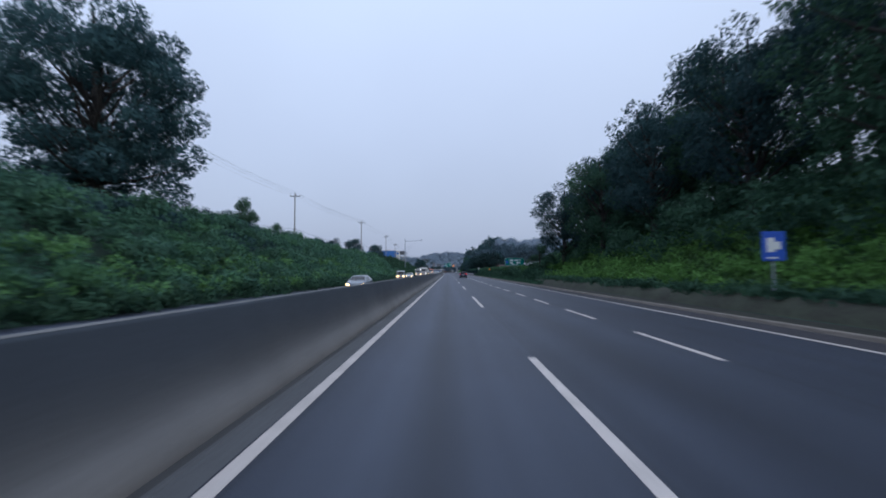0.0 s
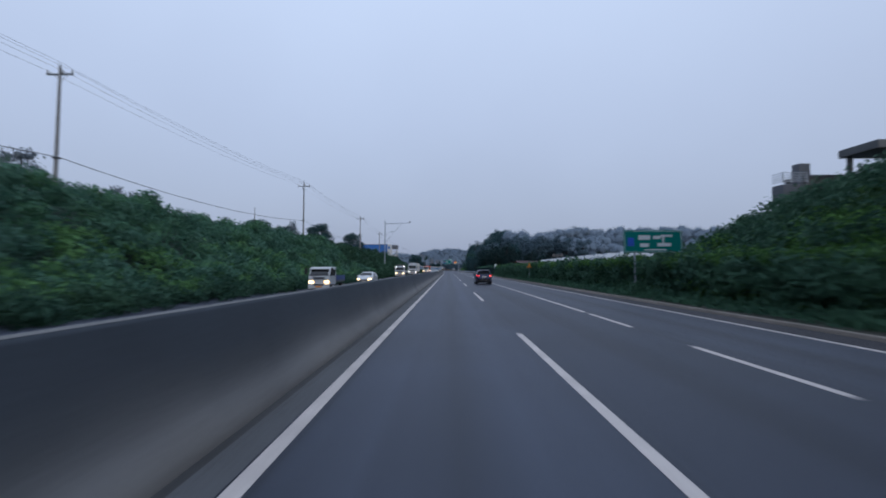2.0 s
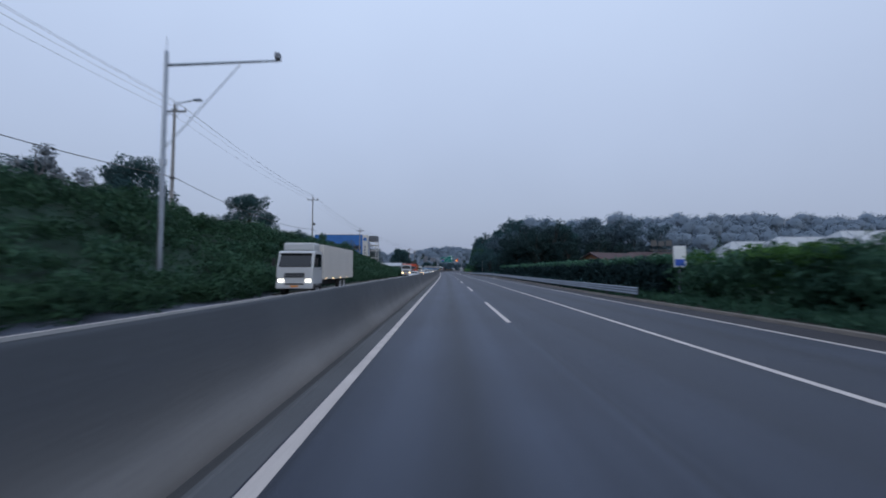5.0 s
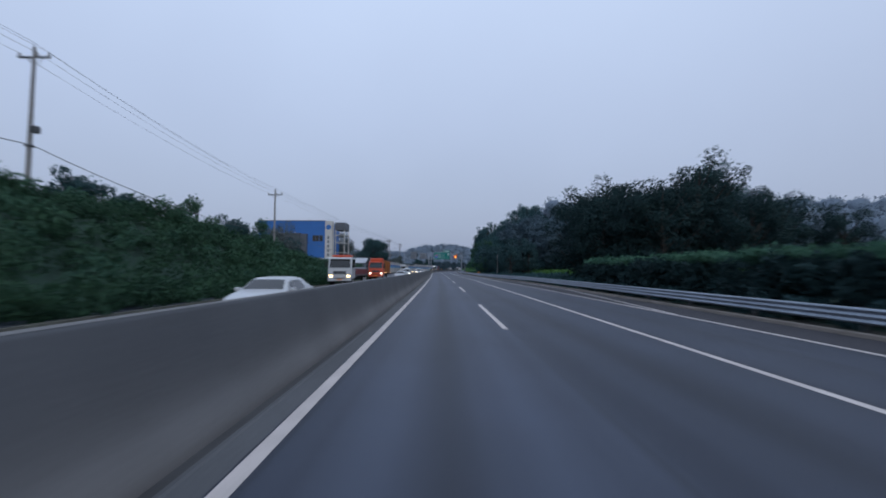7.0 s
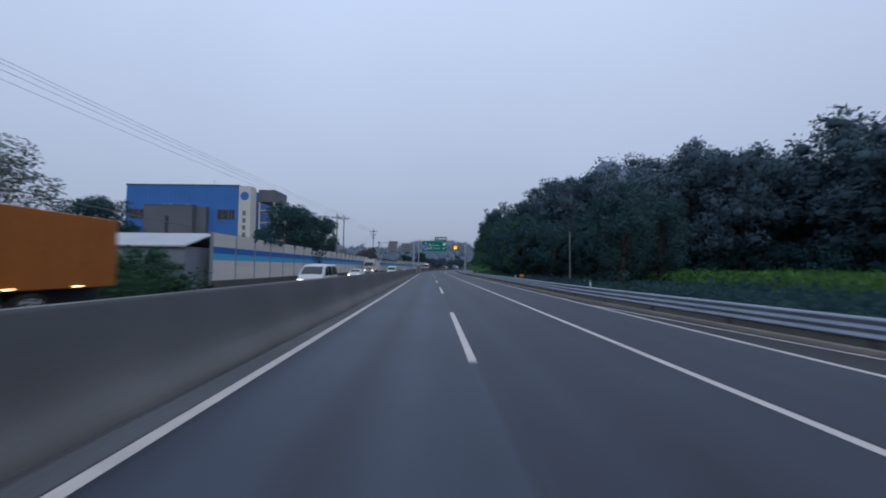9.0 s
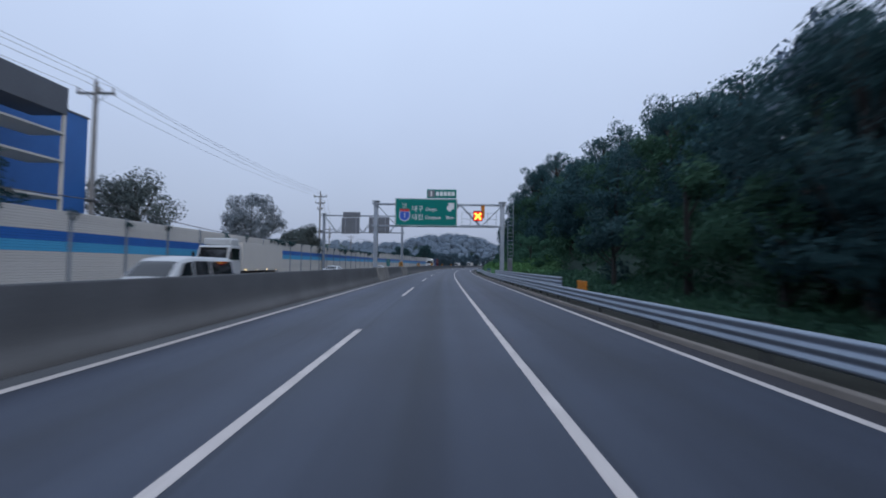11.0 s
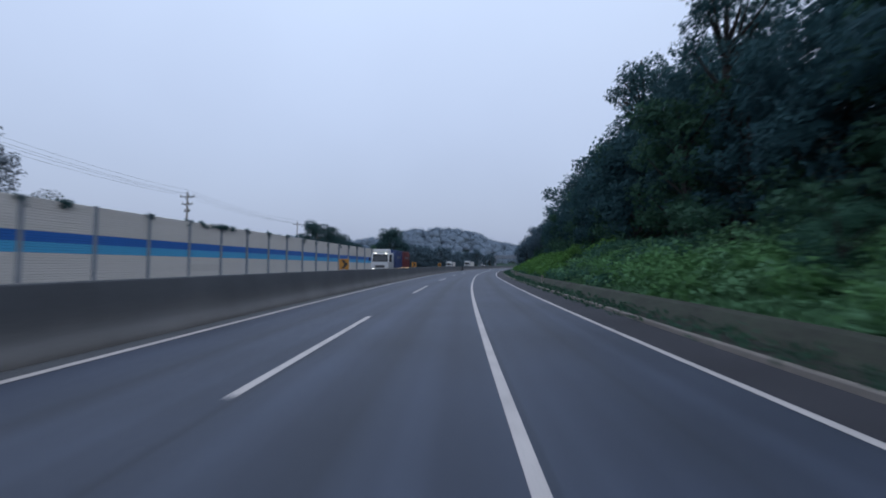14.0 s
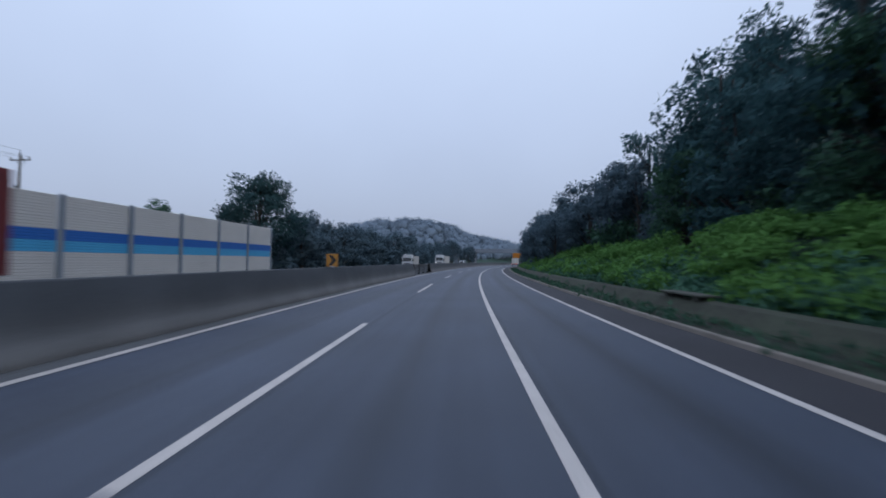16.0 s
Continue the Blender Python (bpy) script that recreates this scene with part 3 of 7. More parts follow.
tagged(ribbon_object("gutter_joint", [(-0.66, 0.004), (-0.47, 0.004)], -110, 1000, 4, DARK_CONCRETE), "dark dirt-filled joint at the barrier's foot", "gutter", kind="structure")
tagged(ribbon_object("kerb_opposite", [(-10.05, -0.02), (-10.07, 0.11), (-10.26, 0.12), (-10.3, -0.1)], 172, 292, 3, WEATHERED), "pale broken concrete kerb beside the oncoming lanes", "kerb", kind="structure")


# ---- kerbs, walls, rails at the right edge ----
def kerb_line(s):
    """The kerb stands in front of the guard rail."""
    return kerb_n(s) - float(np.interp(s, [160, 175, 422, 436], [0.0, 0.33, 0.33, 0.0]))


def kerb_profile(s):
    k = kerb_line(s)
    return [(k, -0.02), (k + 0.02, 0.10), (k + 0.04, 0.12), (k + 0.17, 0.12), (k + 0.19, -0.12)]


tagged(ribbon_object("kerb", kerb_profile, -110, 720, 3, KERB), "weathered concrete kerb along the hard shoulder", "kerb", kind="structure")
# soil colour darkened for the shadow gap under the guard rail
tagged(ribbon_object("verge", lambda s: [(kerb_line(s) + 0.18, 0.05), (13.6, 0.04), (14.2, 0.02)], -110, 720, 4, SHADED_SOIL), "strip of bare soil and weeds behind the kerb", "verge", kind="structure")
tagged(ribbon_object("ditch_wall", lambda s: [(13.2, -0.02), (13.5, 0.05), (13.95, 0.3 + 0.2 * float(ease((s - 428) / 18))), (14.2, 0.34 + 0.24 * float(ease((s - 428) / 18))), (14.7, 0.1 + 0.4 * float(ease((s - 428) / 18)))], 429, 720, 3, WALL_EARTH), "low mossy concrete ditch wall", "wall", kind="structure")

stone_wall = ribbon_object("retaining_wall", [(13.75, -0.1), (13.95, 0.3), (14.3, 0.62), (14.6, 0.72), (15.3, 0.7)], -110, 56, 2, WALL_EARTH, smooth=True)
tagged(stone_wall, "low weathered brown concrete retaining wall", "wall", kind="structure")

# guard rail: corrugated beam, posts and spacers
BEAM_TALL = [(0.0, 0.76), (-0.045, 0.755), (-0.075, 0.71), (-0.075, 0.67), (-0.02, 0.62), (-0.015, 0.595), (-0.02, 0.57), (-0.075, 0.525), (-0.075, 0.485), (-0.02, 0.435), (-0.015, 0.41), (-0.02, 0.385), (-0.075, 0.34), (-0.075, 0.30), (-0.045, 0.255), (0.0, 0.25)]

BEAM_MID = [(a, 0.745 - (0.76 - b) * 0.86) for a, b in BEAM_TALL]


def guard_rail(s0, s1, off, lift, label, beam):
    rail = thing("guard_rail", Matrix(), label, "guard rail")

    def section(dz):
        def cut(s):
            up = dz + float(np.interp(s, [388, 397, 408, 412, 428], [0.0, 0.06, 0.28, 0.22, 0.1]))
            return [(off(s) + a, b + up) for a, b in beam] + [(off(s) + 0.006, beam[-1][1] + up), (off(s) + 0.006, beam[0][1] + up), (off(s), beam[0][1] + up)]
        return cut

    for dz in lift:
        v, f, u = ribbon(section(dz), s0, s1, 2)
        part("beam", mesh_of("beam", v, f, STEEL, True), STEEL, rail)
    top = 0.74 + max(lift)
    post_me = bpy.data.meshes.new("post")
    bm = block(0.02, 0.14, -0.05, 0.05, -0.3, top + 0.03, 0.012)
    bm.to_mesh(post_me)
    bm.free()
    # posts coloured dark to sink into the shadow below the beam
    post_me.materials.append(DARK_STEEL)
    for s in np.arange(s0 + 1, s1, 4.0):
        part("post", post_me, DARK_STEEL, rail, m=at(float(s), off(float(s)), 0.0))
    return rail


guard_rail(168, 262, lambda s: kerb_n(s) + 0.12, (0.0,), "galvanised corrugated steel guard rail on steel posts", BEAM_MID)
guard_rail(262.05, 428, lambda s: kerb_n(s) + 0.12, (0.0,), "tall three-wave galvanised steel guard rail along field and wood", BEAM_TALL)
guard_rail(356, 383.8, lambda s: kerb_n(s) + 0.19, (0.44,), "raised galvanised steel guard rail before the gantry post", BEAM_TALL)
end = thing("rail_end_marker", at(355.6, 12.55, 0.55), "orange end plate on the double guard rail", "marker")
part("plate", block(-0.03, 0.03, -0.7, 0.55, -0.25, 0.5, 0.02), SIGN_ORANGE, end)
part("bracket", block(0.0, 0.1, -0.05, 0.05, -0.9, 0.3, 0.01), STEEL, end)

# movable steel rail that closes the gap in the median
gate = thing("median_gate", at(545.5, -1.06), "dark steel movable rail closing the median gap", "barrier gate")
for z in (0.2, 0.5, 0.8, 1.08):
    part("rail", block(-0.1, 0.1, 0.0, 13.0, z, z + 0.24, 0.04), DARK_STEEL, gate)
for y in (0.3, 4.4, 8.6, 12.7):
    part("post", block(-0.13, 0.13, y - 0.1, y + 0.1, 0, 1.36, 0.02), DARK_STEEL, gate)


# ---- noise wall ----
def noise_wall():
    wall = tagged(new("noise_wall"), "off-white noise wall with blue stripes, ivy on its top", "noise wall", kind="structure")
    bay, low, n0 = 3.9, 0.55, -14.35
    board_h = 0.54
    mats = [PANEL_WHITE, PANEL_WHITE, PANEL_WHITE, PANEL_CYAN, PANEL_BLUE, PANEL_WHITE, PANEL_WHITE, PANEL_WHITE]
    boards = {}
    for m in (PANEL_WHITE, PANEL_CYAN, PANEL_BLUE):
        verts, faces = [], []
        steps = [(0.0, 0.0), (0.03, 0.012), (0.03, 0.13), (0.012, 0.145), (0.03, 0.16), (0.03, 0.265), (0.012, 0.28), (0.03, 0.295), (0.03, 0.40), (0.012, 0.415), (0.03, 0.43), (0.03, 0.53), (0.0, 0.54)]
        for x, z in steps:
            verts += [(x + 0.04, 0.09, z), (x + 0.04, bay - 0.09, z)]
        for i in range(len(steps) - 1):
            faces.append((2 * i, 2 * i + 1, 2 * i + 3, 2 * i + 2))
        k = len(verts)
        verts += [(-0.04, 0.09, 0), (-0.04, bay - 0.09, 0), (-0.04, 0.09, 0.54), (-0.04, bay - 0.09, 0.54)]
        faces += [(k + 1, k, k + 2, k + 3), (k, k + 1, 1, 0), (k + 2, 2 * len(steps) - 2, 2 * len(steps) - 1, k + 3)]
        boards[m.name] = mesh_of("panel", verts, faces, m)
    post_me = bpy.data.meshes.new("post")
    bm = block(-0.1, 0.1, -0.085, 0.085, 0.2, low + 7 * board_h + 0.06, 0.015)
    bm.to_mesh(post_me)
    bm.free()
    post_me.materials.append(SHED_GREY)
    tall_post = bpy.data.meshes.new("post")
    bm = block(-0.1, 0.1, -0.085, 0.085, 0.2, low + 8 * board_h + 0.06, 0.015)
    bm.to_mesh(tall_post)
    bm.free()
    tall_post.materials.append(SHED_GREY)
    far = {m.name: ([], [], m) for m in (PANEL_WHITE, PANEL_CYAN, PANEL_BLUE)}
    count = 59
    for i in range(count + 1):
        s = 303.0 + bay * i
        lift = -0.2 * float(ease((s - 470) / 40))
        extra = s > 446
        part("post", tall_post if extra else post_me, SHED_GREY, wall, m=at(s, n0 + 1.6 * float(ease((s - 460) / 70)), lift))
        if i == count:
            break
        for row in range(8 if extra else 7):
            me = boards[mats[row].name]
            m = at(s, n0 + 1.6 * float(ease((s - 460) / 70)), low + board_h * row + lift)
            if i < 42:
                part("panel", me, mats[row], wall, m=m)
            else:
                vs, fs, _ = far[mats[row].name]
                k = len(vs)
                vs += [m @ v.co for v in me.vertices]
                fs += [[j + k for j in p.vertices] for p in me.polygons]
    for vs, fs, m in far.values():
        tagged(part("panels_far", mesh_of("panels_far", vs, fs, m), m, wall), kind="stuff")
    def base(s):
        o = n0 + 1.6 * float(ease((s - 460) / 70))
        return [(o + 0.28, -0.05), (o + 0.24, 0.5), (o + 0.15, 0.56), (o - 0.15, 0.56), (o - 0.2, -0.05)]
    ribbon_object("footing", base, 302.8, 533.3, 3.9, DARK_CONCRETE, wall)


noise_wall()


# ---- gantries ----
def lettering(text, size, parent, m, material, name="lettering"):
    cu = bpy.data.curves.new("letters", "FONT")
    cu.body, cu.size, cu.extrude = text, size, 0.004
    ob = bpy.data.objects.new("letters", cu)
    scene.collection.objects.link(ob)
    me = bpy.data.meshes.new_from_object(ob.evaluated_get(bpy.context.evaluated_depsgraph_get()))
    bpy.data.objects.remove(ob)
    me.materials.clear()
    me.materials.append(material)
    lo = new(name, me)
    lo.parent = parent
    lo.matrix_basis = m @ pose(0, 0, 0, 90, 0, 0)
    return lo


def gantry(s, n_left, n_right, z_low, z_high, label, left_base=0.0, right_base=0.0, post_r=0.17):
    """Portal of two box posts and a lattice beam across the road."""
    g = thing("sign_gantry", at(s, 0), label, "gantry")
    for n, b in ((n_left, left_base), (n_right, right_base)):
        part("post", block(n - post_r, n + post_r, -0.24, 0.24, b, z_high + 0.25, 0.03), STEEL, g)
        part("base_plate", block(n - 0.35, n + 0.35, -0.4, 0.4, b, b + 0.06, 0.01), STEEL, g)
        part("cap", block(n - 0.4, n + 0.4, -0.5, 0.5, z_high + 0.25, z_high + 0.33, 0.02), STEEL, g)
    for y in (-0.4, 0.4):
        for z in (z_low, z_high):
            part("chord", block(n_left - 0.4, n_right + 0.4, y - 0.06, y + 0.06, z - 0.06, z + 0.06, 0.01), STEEL, g)
    bays = 6
    w = (n_right - n_left) / bays
    for i in range(bays):
        x0, x1 = n_left + w * i, n_left + w * (i + 1)
        for y in (-0.4, 0.4):
            part("diagonal", rod((x0, y, z_low if i % 2 else z_high), (x1, y, z_high if i % 2 else z_low), 0.05), STEEL, g)
        part("cross_tie", rod((x1, -0.4, z_high), (x1 - w * 0.5, 0.4, z_high), 0.035), STEEL, g)
        part("cross_tie", rod((x1, -0.4, z_low), (x1 - w * 0.5, 0.4, z_low), 0.035), STEEL, g)
    return g


near = gantry(380.5, -1.72, 12.1, 5.92, 8.3, "galvanised steel sign gantry across the carriageway", 1.2, 0.0, 0.22)
part("ladder", rod((12.75, 0.3, 2.6), (12.75, 0.3, 8.6), 0.03), STEEL, near)
part("ladder_rail", rod((13.35, 0.3, 2.6), (13.35, 0.3, 8.6), 0.03), STEEL, near)
for z in np.arange(2.8, 8.6, 0.42):
    part("rung", rod((12.75, 0.3, float(z)), (13.35, 0.3, float(z)), 0.025), STEEL, near)
cabinet = thing("control_cabinet", at(386.0, 13.8, 0.3), "grey steel control cabinet beside the gantry post", "cabinet")
part("body", block(-0.28, 0.28, -0.25, 0.25, 0.0, 2.35, 0.03), SIGN_BACK, cabinet)
part("door", block(-0.24, 0.24, -0.275, -0.252, 0.5, 2.25, 0.01), SIGN_BACK, cabinet)

sign = thing("direction_sign", at(380.5, 3.79, 5.86) @ pose(0, -0.62, 0), "large green motorway direction sign with white lettering", "road sign")
part("board", block(-3.5, 3.5, -0.04, 0.04, 0, 3.0, 0.02), SIGN_GREEN, sign)
for x0, x1, z0, z1 in ((-3.45, 3.45, 0.05, 0.09), (-3.45, 3.45, 2.91, 2.95), (-3.45, -3.41, 0.05, 2.95), (3.41, 3.45, 0.05, 2.95)):
    part("border", block(x0, x1, -0.055, -0.04, z0, z1), SIGN_WHITE, sign)
for x in (-2.5, 0, 2.5):
    part("bracket", block(x - 0.05, x + 0.05, 0.04, 0.24, 0.1, 2.9, 0.01), STEEL, sign)
lettering("대구", 0.72, sign, pose(-1.62, -0.05, 1.62), SIGN_WHITE)
lettering("대전", 0.72, sign, pose(-1.62, -0.05, 0.72), SIGN_WHITE)
lettering("Daegu", 0.52, sign, pose(-0.08, -0.05, 1.68), SIGN_WHITE)
lettering("Daejeon", 0.52, sign, pose(-0.08, -0.05, 0.78), SIGN_WHITE)
lettering("2km", 0.52, sign, pose(2.22, -0.05, 0.78), SIGN_WHITE)
bm = bmesh.new()
arrow = [(0.0, 0.0), (0.18, -0.18), (0.5, 0.14), (0.62, 0.0), (0.62, 0.66), (-0.04, 0.66), (0.12, 0.5), (-0.12, 0.26), (-0.12, 0.12)]
bm.faces.new([bm.verts.new((2.45 + 1.15 * x, -0.05, 1.78 + 1.15 * z)) for x, z in arrow])
part("arrow", bm, SIGN_WHITE, sign)
shield = [(0, -0.62), (0.34, -0.5), (0.52, -0.2), (0.5, 0.1), (0.44, 0.28), (-0.44, 0.28), (-0.5, 0.1), (-0.52, -0.2), (-0.34, -0.5)]
for nm, k, dy, mt in (("shield_border", 1.12, -0.045, SIGN_WHITE), ("shield", 1.0, -0.05, SIGN_BLUE)):
    bm = bmesh.new()
    bm.faces.new([bm.verts.new((-2.42 + 1.1 * x * k, dy, 1.26 + 1.1 * z * k)) for x, z in shield])
    part(nm, bm, mt, sign)
bm = bmesh.new()
crown = [(-0.46, 0.3), (0.46, 0.3), (0.52, 0.5), (0.3, 0.56), (0.0, 0.52), (-0.3, 0.56), (-0.52, 0.5)]
bm.faces.new([bm.verts.new((-2.42 + 1.1 * x, -0.052, 1.26 + 1.1 * z)) for x, z in crown])
part("shield_top", bm, SIGN_RED, sign)
lettering("1", 0.75, sign, pose(-2.58, -0.058, 0.92), SIGN_WHITE)
lettering("남", 0.6, sign, pose(-2.72, -0.05, 2.02), SIGN_WHITE)
sign.scale = (0.959, 1, 1)

plate = thing("junction_name_plate", at(380.5, 5.45, 8.92) @ pose(0, -0.62, 0), "small green and white plate above the direction sign", "road sign")
part("board", block(-1.6, 1.6, -0.04, 0.04, 0, 0.95, 0.02), SIGN_GREEN, plate)
part("symbol", block(-1.5, -0.75, -0.05, -0.04, 0.1, 0.85), SIGN_BACK, plate)
part("symbol_bar", block(-1.2, -1.05, -0.058, -0.05, 0.2, 0.75), SIGN_WHITE, plate)
for i in range(5):
    part("writing", block(-0.62 + 0.42 * i, -0.28 + 0.42 * i, -0.05, -0.04, 0.26, 0.7), SIGN_WHITE, plate)
for x in (-1.2, 1.2):
    part("bracket", block(x - 0.04, x + 0.04, 0.03, 0.1, -0.4, 0.9, 0.01), STEEL, plate)

signal = thing("lane_signal", at(380.5, 9.4, 6.5) @ pose(0, -0.55, 0), "lane control signal showing a lit yellow cross on red", "traffic signal")
part("housing", block(-0.5, 0.5, 0.0, 0.3, 0, 1.05, 0.04), BLACK, signal)
part("face", block(-0.46, 0.46, -0.02, 0.0, 0.04, 1.0), plain("signal_red_leds", (0.4, 0.01, 0.01), 0.4, glow=0.8, glow_colour=(1.0, 0.02, 0.01)), signal)
YELLOW = plain("signal_yellow_leds", (1.0, 0.55, 0.05), 0.4, glow=2.4, glow_colour=(1.0, 0.5, 0.06))
for a in (45, -45):
    bm = block(-0.48, 0.48, -0.04, -0.02, -0.095, 0.095)
    bm.transform(pose(0, 0, 0.52, 0, a, 0))
    part("cross_bar", bm, YELLOW, signal)
part("visor", block(-0.52, 0.52, -0.3, 0.0, 1.05, 1.08, 0.01), BLACK, signal)
part("back_plate", block(0.35, 0.75, 0.3, 0.36, 0.35, 1.75, 0.02), SIGN_ORANGE, signal)
part("hanger", block(-0.05, 0.05, 0.1, 0.3, -0.45, 0.0, 0.01), STEEL, signal)
rail_walk = thing("gantry_walkway", at(380.5, 9.6, 6.1), "thin steel walkway railing on the gantry", "railing")
for x in np.arange(-1.9, 2.0, 0.95):
    part("baluster", rod((float(x), 0.45, 0), (float(x), 0.45, 1.4), 0.02), STEEL, rail_walk)
for z in (0.7, 1.4):
    part("handrail", rod((-1.95, 0.45, z), (2.0, 0.45, z), 0.02), STEEL, rail_walk)
part("deck", block(-2.0, 2.0, 0.1, 0.6, -0.05, 0.0, 0.01), STEEL, rail_walk)

away = gantry(401.7, -14.0, -1.3, 6.75, 9.45, "galvanised steel sign gantry over the oncoming carriageway", 0.0, 1.2)
for n0, n1, z0, z1 in ((-11.0, -8.1, 6.5, 9.1), (-6.6, -3.3, 6.6, 9.2)):
    back = thing("road_sign", at(401.7, (n0 + n1) / 2, z0) @ pose(0, -0.55, 0), "grey aluminium back of a large road sign on the gantry", "road sign", "sign backs on the gantry")
    h, w = z1 - z0, (n1 - n0) / 2
    part("board", block(-w, w, -0.03, 0.03, 0, h, 0.02), SIGN_BACK, back)
    for i in range(4):
        part("stiffener", block(-w, w, -0.1, -0.03, h * (0.12 + 0.25 * i), h * (0.12 + 0.25 * i) + 0.08, 0.01), SIGN_BACK, back)
    for x in (-w * 0.6, w * 0.6):
        part("bracket", block(x - 0.05, x + 0.05, -0.06, 0.2, 0.05, h - 0.05, 0.01), STEEL, back)
back = thing("road_sign", at(401.7, -9.4, 9.15) @ pose(0, -0.55, 0), "small grey aluminium sign back above the gantry beam", "road sign", "sign backs on the gantry")
part("board", block(-1.4, 1.4, -0.03, 0.03, 0, 0.85, 0.02), SIGN_BACK, back)
part("stiffener", block(-1.4, 1.4, -0.09, -0.03, 0.35, 0.43, 0.01), SIGN_BACK, back)

# concrete plinths in the median under the gantry posts
for s in (380.5, 401.7):
    pl = thing("post_plinth", at(s, -1.06), "pale concrete plinth flaring out of the median barrier", "plinth")
    bm = block(-0.72, 0.62, -1.6, 1.6, 0.0, 1.4, 0.04, taper=0.82)
    part("block", bm, PLINTH, pl)
    for y0, y1 in ((-3.6, -1.6), (1.6, 3.6)):
        bm = bmesh.new()
        near_y, far_y = (y1, y0) if y0 < 0 else (y0, y1)
        q = [(-0.58, near_y, 0), (0.58, near_y, 0), (0.5, far_y, 0), (-0.5, far_y, 0)]
        t = [(-0.47, near_y, 1.34), (0.47, near_y, 1.34), (0.2, far_y, 1.325), (-0.2, far_y, 1.325)]
        vs = [bm.verts.new(p) for p in q + t]
        for f in ((0, 1, 2, 3), (4, 5, 6, 7), (0, 1, 5, 4), (1, 2, 6, 5), (2, 3, 7, 6), (3, 0, 4, 7)):
            bm.faces.new([vs[i] for i in f])
        bmesh.ops.recalc_face_normals(bm, faces=bm.faces)
        part("flare", bm, PLINTH, pl)

km = thing("distance_post", at(385.8, -1.06, 1.35), "small teal distance marker plate on the median barrier", "road sign")
plate_km = part("plate", block(-0.21, 0.21, -0.015, 0.015, 0.12, 1.0, 0.012), TEAL, km)
for z in (0.42, 0.72):
    part("writing", block(-0.055, 0.055, -0.019, -0.015, z - 0.05, z + 0.05), SIGN_WHITE, plate_km)
part("stem", block(-0.03, 0.03, 0.015, 0.045, 0.0, 0.95, 0.006), STEEL, km)
part("foot", block(-0.1, 0.1, -0.06, 0.06, 0.0, 0.03, 0.006), STEEL, km)

# chevron boards on the median
def chevron():
    c = thing("chevron_board", at(398.5, -1.05, 1.315), "orange chevron board with a black arrow on the median", "road sign", "chevron boards")
    part("board", block(-0.32, 0.32, -0.02, 0.02, 0.06, 0.76, 0.015), CHEVRON, c)
    bm = bmesh.new()
    pts = [(-0.2, 0.14), (0.02, 0.14), (0.24, 0.41), (0.02, 0.68), (-0.2, 0.68), (0.02, 0.41)]
    bm.faces.new([bm.verts.new((x, -0.026, z)) for x, z in pts])
    part("arrow", bm, BLACK, c)
    part("foot", block(-0.1, 0.1, -0.05, 0.05, 0.0, 0.1, 0.01), STEEL, c)
    part("stay", block(-0.03, 0.03, 0.02, 0.06, 0.0, 0.7, 0.005), STEEL, c)
    return c


first = chevron()
for s in (427.7, 459.0, 489.0, 517.3):
    copy_thing(first, at(s, -1.05, 1.315))

# ---- signs at the right edge ----
g = thing("direction_sign", at(83.5, 15.7), "green roadside direction sign on two steel posts", "road sign")
part("board", block(-2.0, 2.0, -0.04, 0.04, 2.85, 4.4, 0.03), SIGN_GREEN, g)
for x in (-1.2, 1.2):
    part("post", rod((x, 0.1, 0.3), (x, 0.1, 4.3), 0.07), STEEL, g)
for x0, x1, z0, z1 in ((-1.95, 1.95, 2.9, 2.93), (-1.95, 1.95, 4.32, 4.35), (-1.95, -1.92, 2.9, 4.35), (1.92, 1.95, 2.9, 4.35)):
    part("border", block(x0, x1, -0.055, -0.04, z0, z1), SIGN_WHITE, g)
part("emblem", block(-1.75, -1.3, -0.055, -0.04, 3.3, 3.9), SIGN_BLUE, g)
for x0, x1, z0, z1 in ((-1.0, -0.2, 3.75, 4.05), (0.0, 0.5, 3.8, 4.02), (-0.9, -0.3, 3.25, 3.5), (0.3, 1.2, 3.3, 3.52), (0.62, 0.75, 3.5, 4.1), (0.5, 1.3, 3.95, 4.08), (-0.6, 0.9, 3.02, 3.1)):
    part("writing", block(x0, x1, -0.055, -0.04, z0, z1), SIGN_WHITE, g)

b = thing("information_sign", at(14.1, 14.55), "blue and white roadside information sign on a post", "road sign")
part("board", block(-0.45, 0.45, -0.03, 0.03, 2.05, 3.2, 0.03), SIGN_BLUE, b)
part("post", rod((0, 0.07, 0.6), (0, 0.07, 3.1), 0.045), STEEL, b)
for x0, x1, z0, z1 in ((-0.28, 0.02, 2.4, 2.95), (0.02, 0.25, 2.5, 2.8), (-0.3, 0.1, 2.14, 2.2)):
    part("symbol", block(x0, x1, -0.042, -0.03, z0, z1), SIGN_WHITE, b)
w = thing("marker_sign", at(167.5, 14.6), "small white and blue roadside sign on a post", "road sign")
part("board", block(-0.35, 0.35, -0.02, 0.02, 1.9, 3.1, 0.02), SIGN_WHITE, w)
part("panel", block(-0.28, 0.28, -0.03, -0.02, 1.98, 2.35), SIGN_BLUE, w)
part("post", rod((0, 0.05, 0.0), (0, 0.05, 3.0), 0.04), STEEL, w)
o = thing("warning_sign", at(118.5, 14.1), "small orange triangular warning sign on a post", "road sign")
bm = bmesh.new()
front = [bm.verts.new(p) for p in ((-0.36, -0.02, 2.0), (0.36, -0.02, 2.0), (0.0, -0.02, 2.66))]
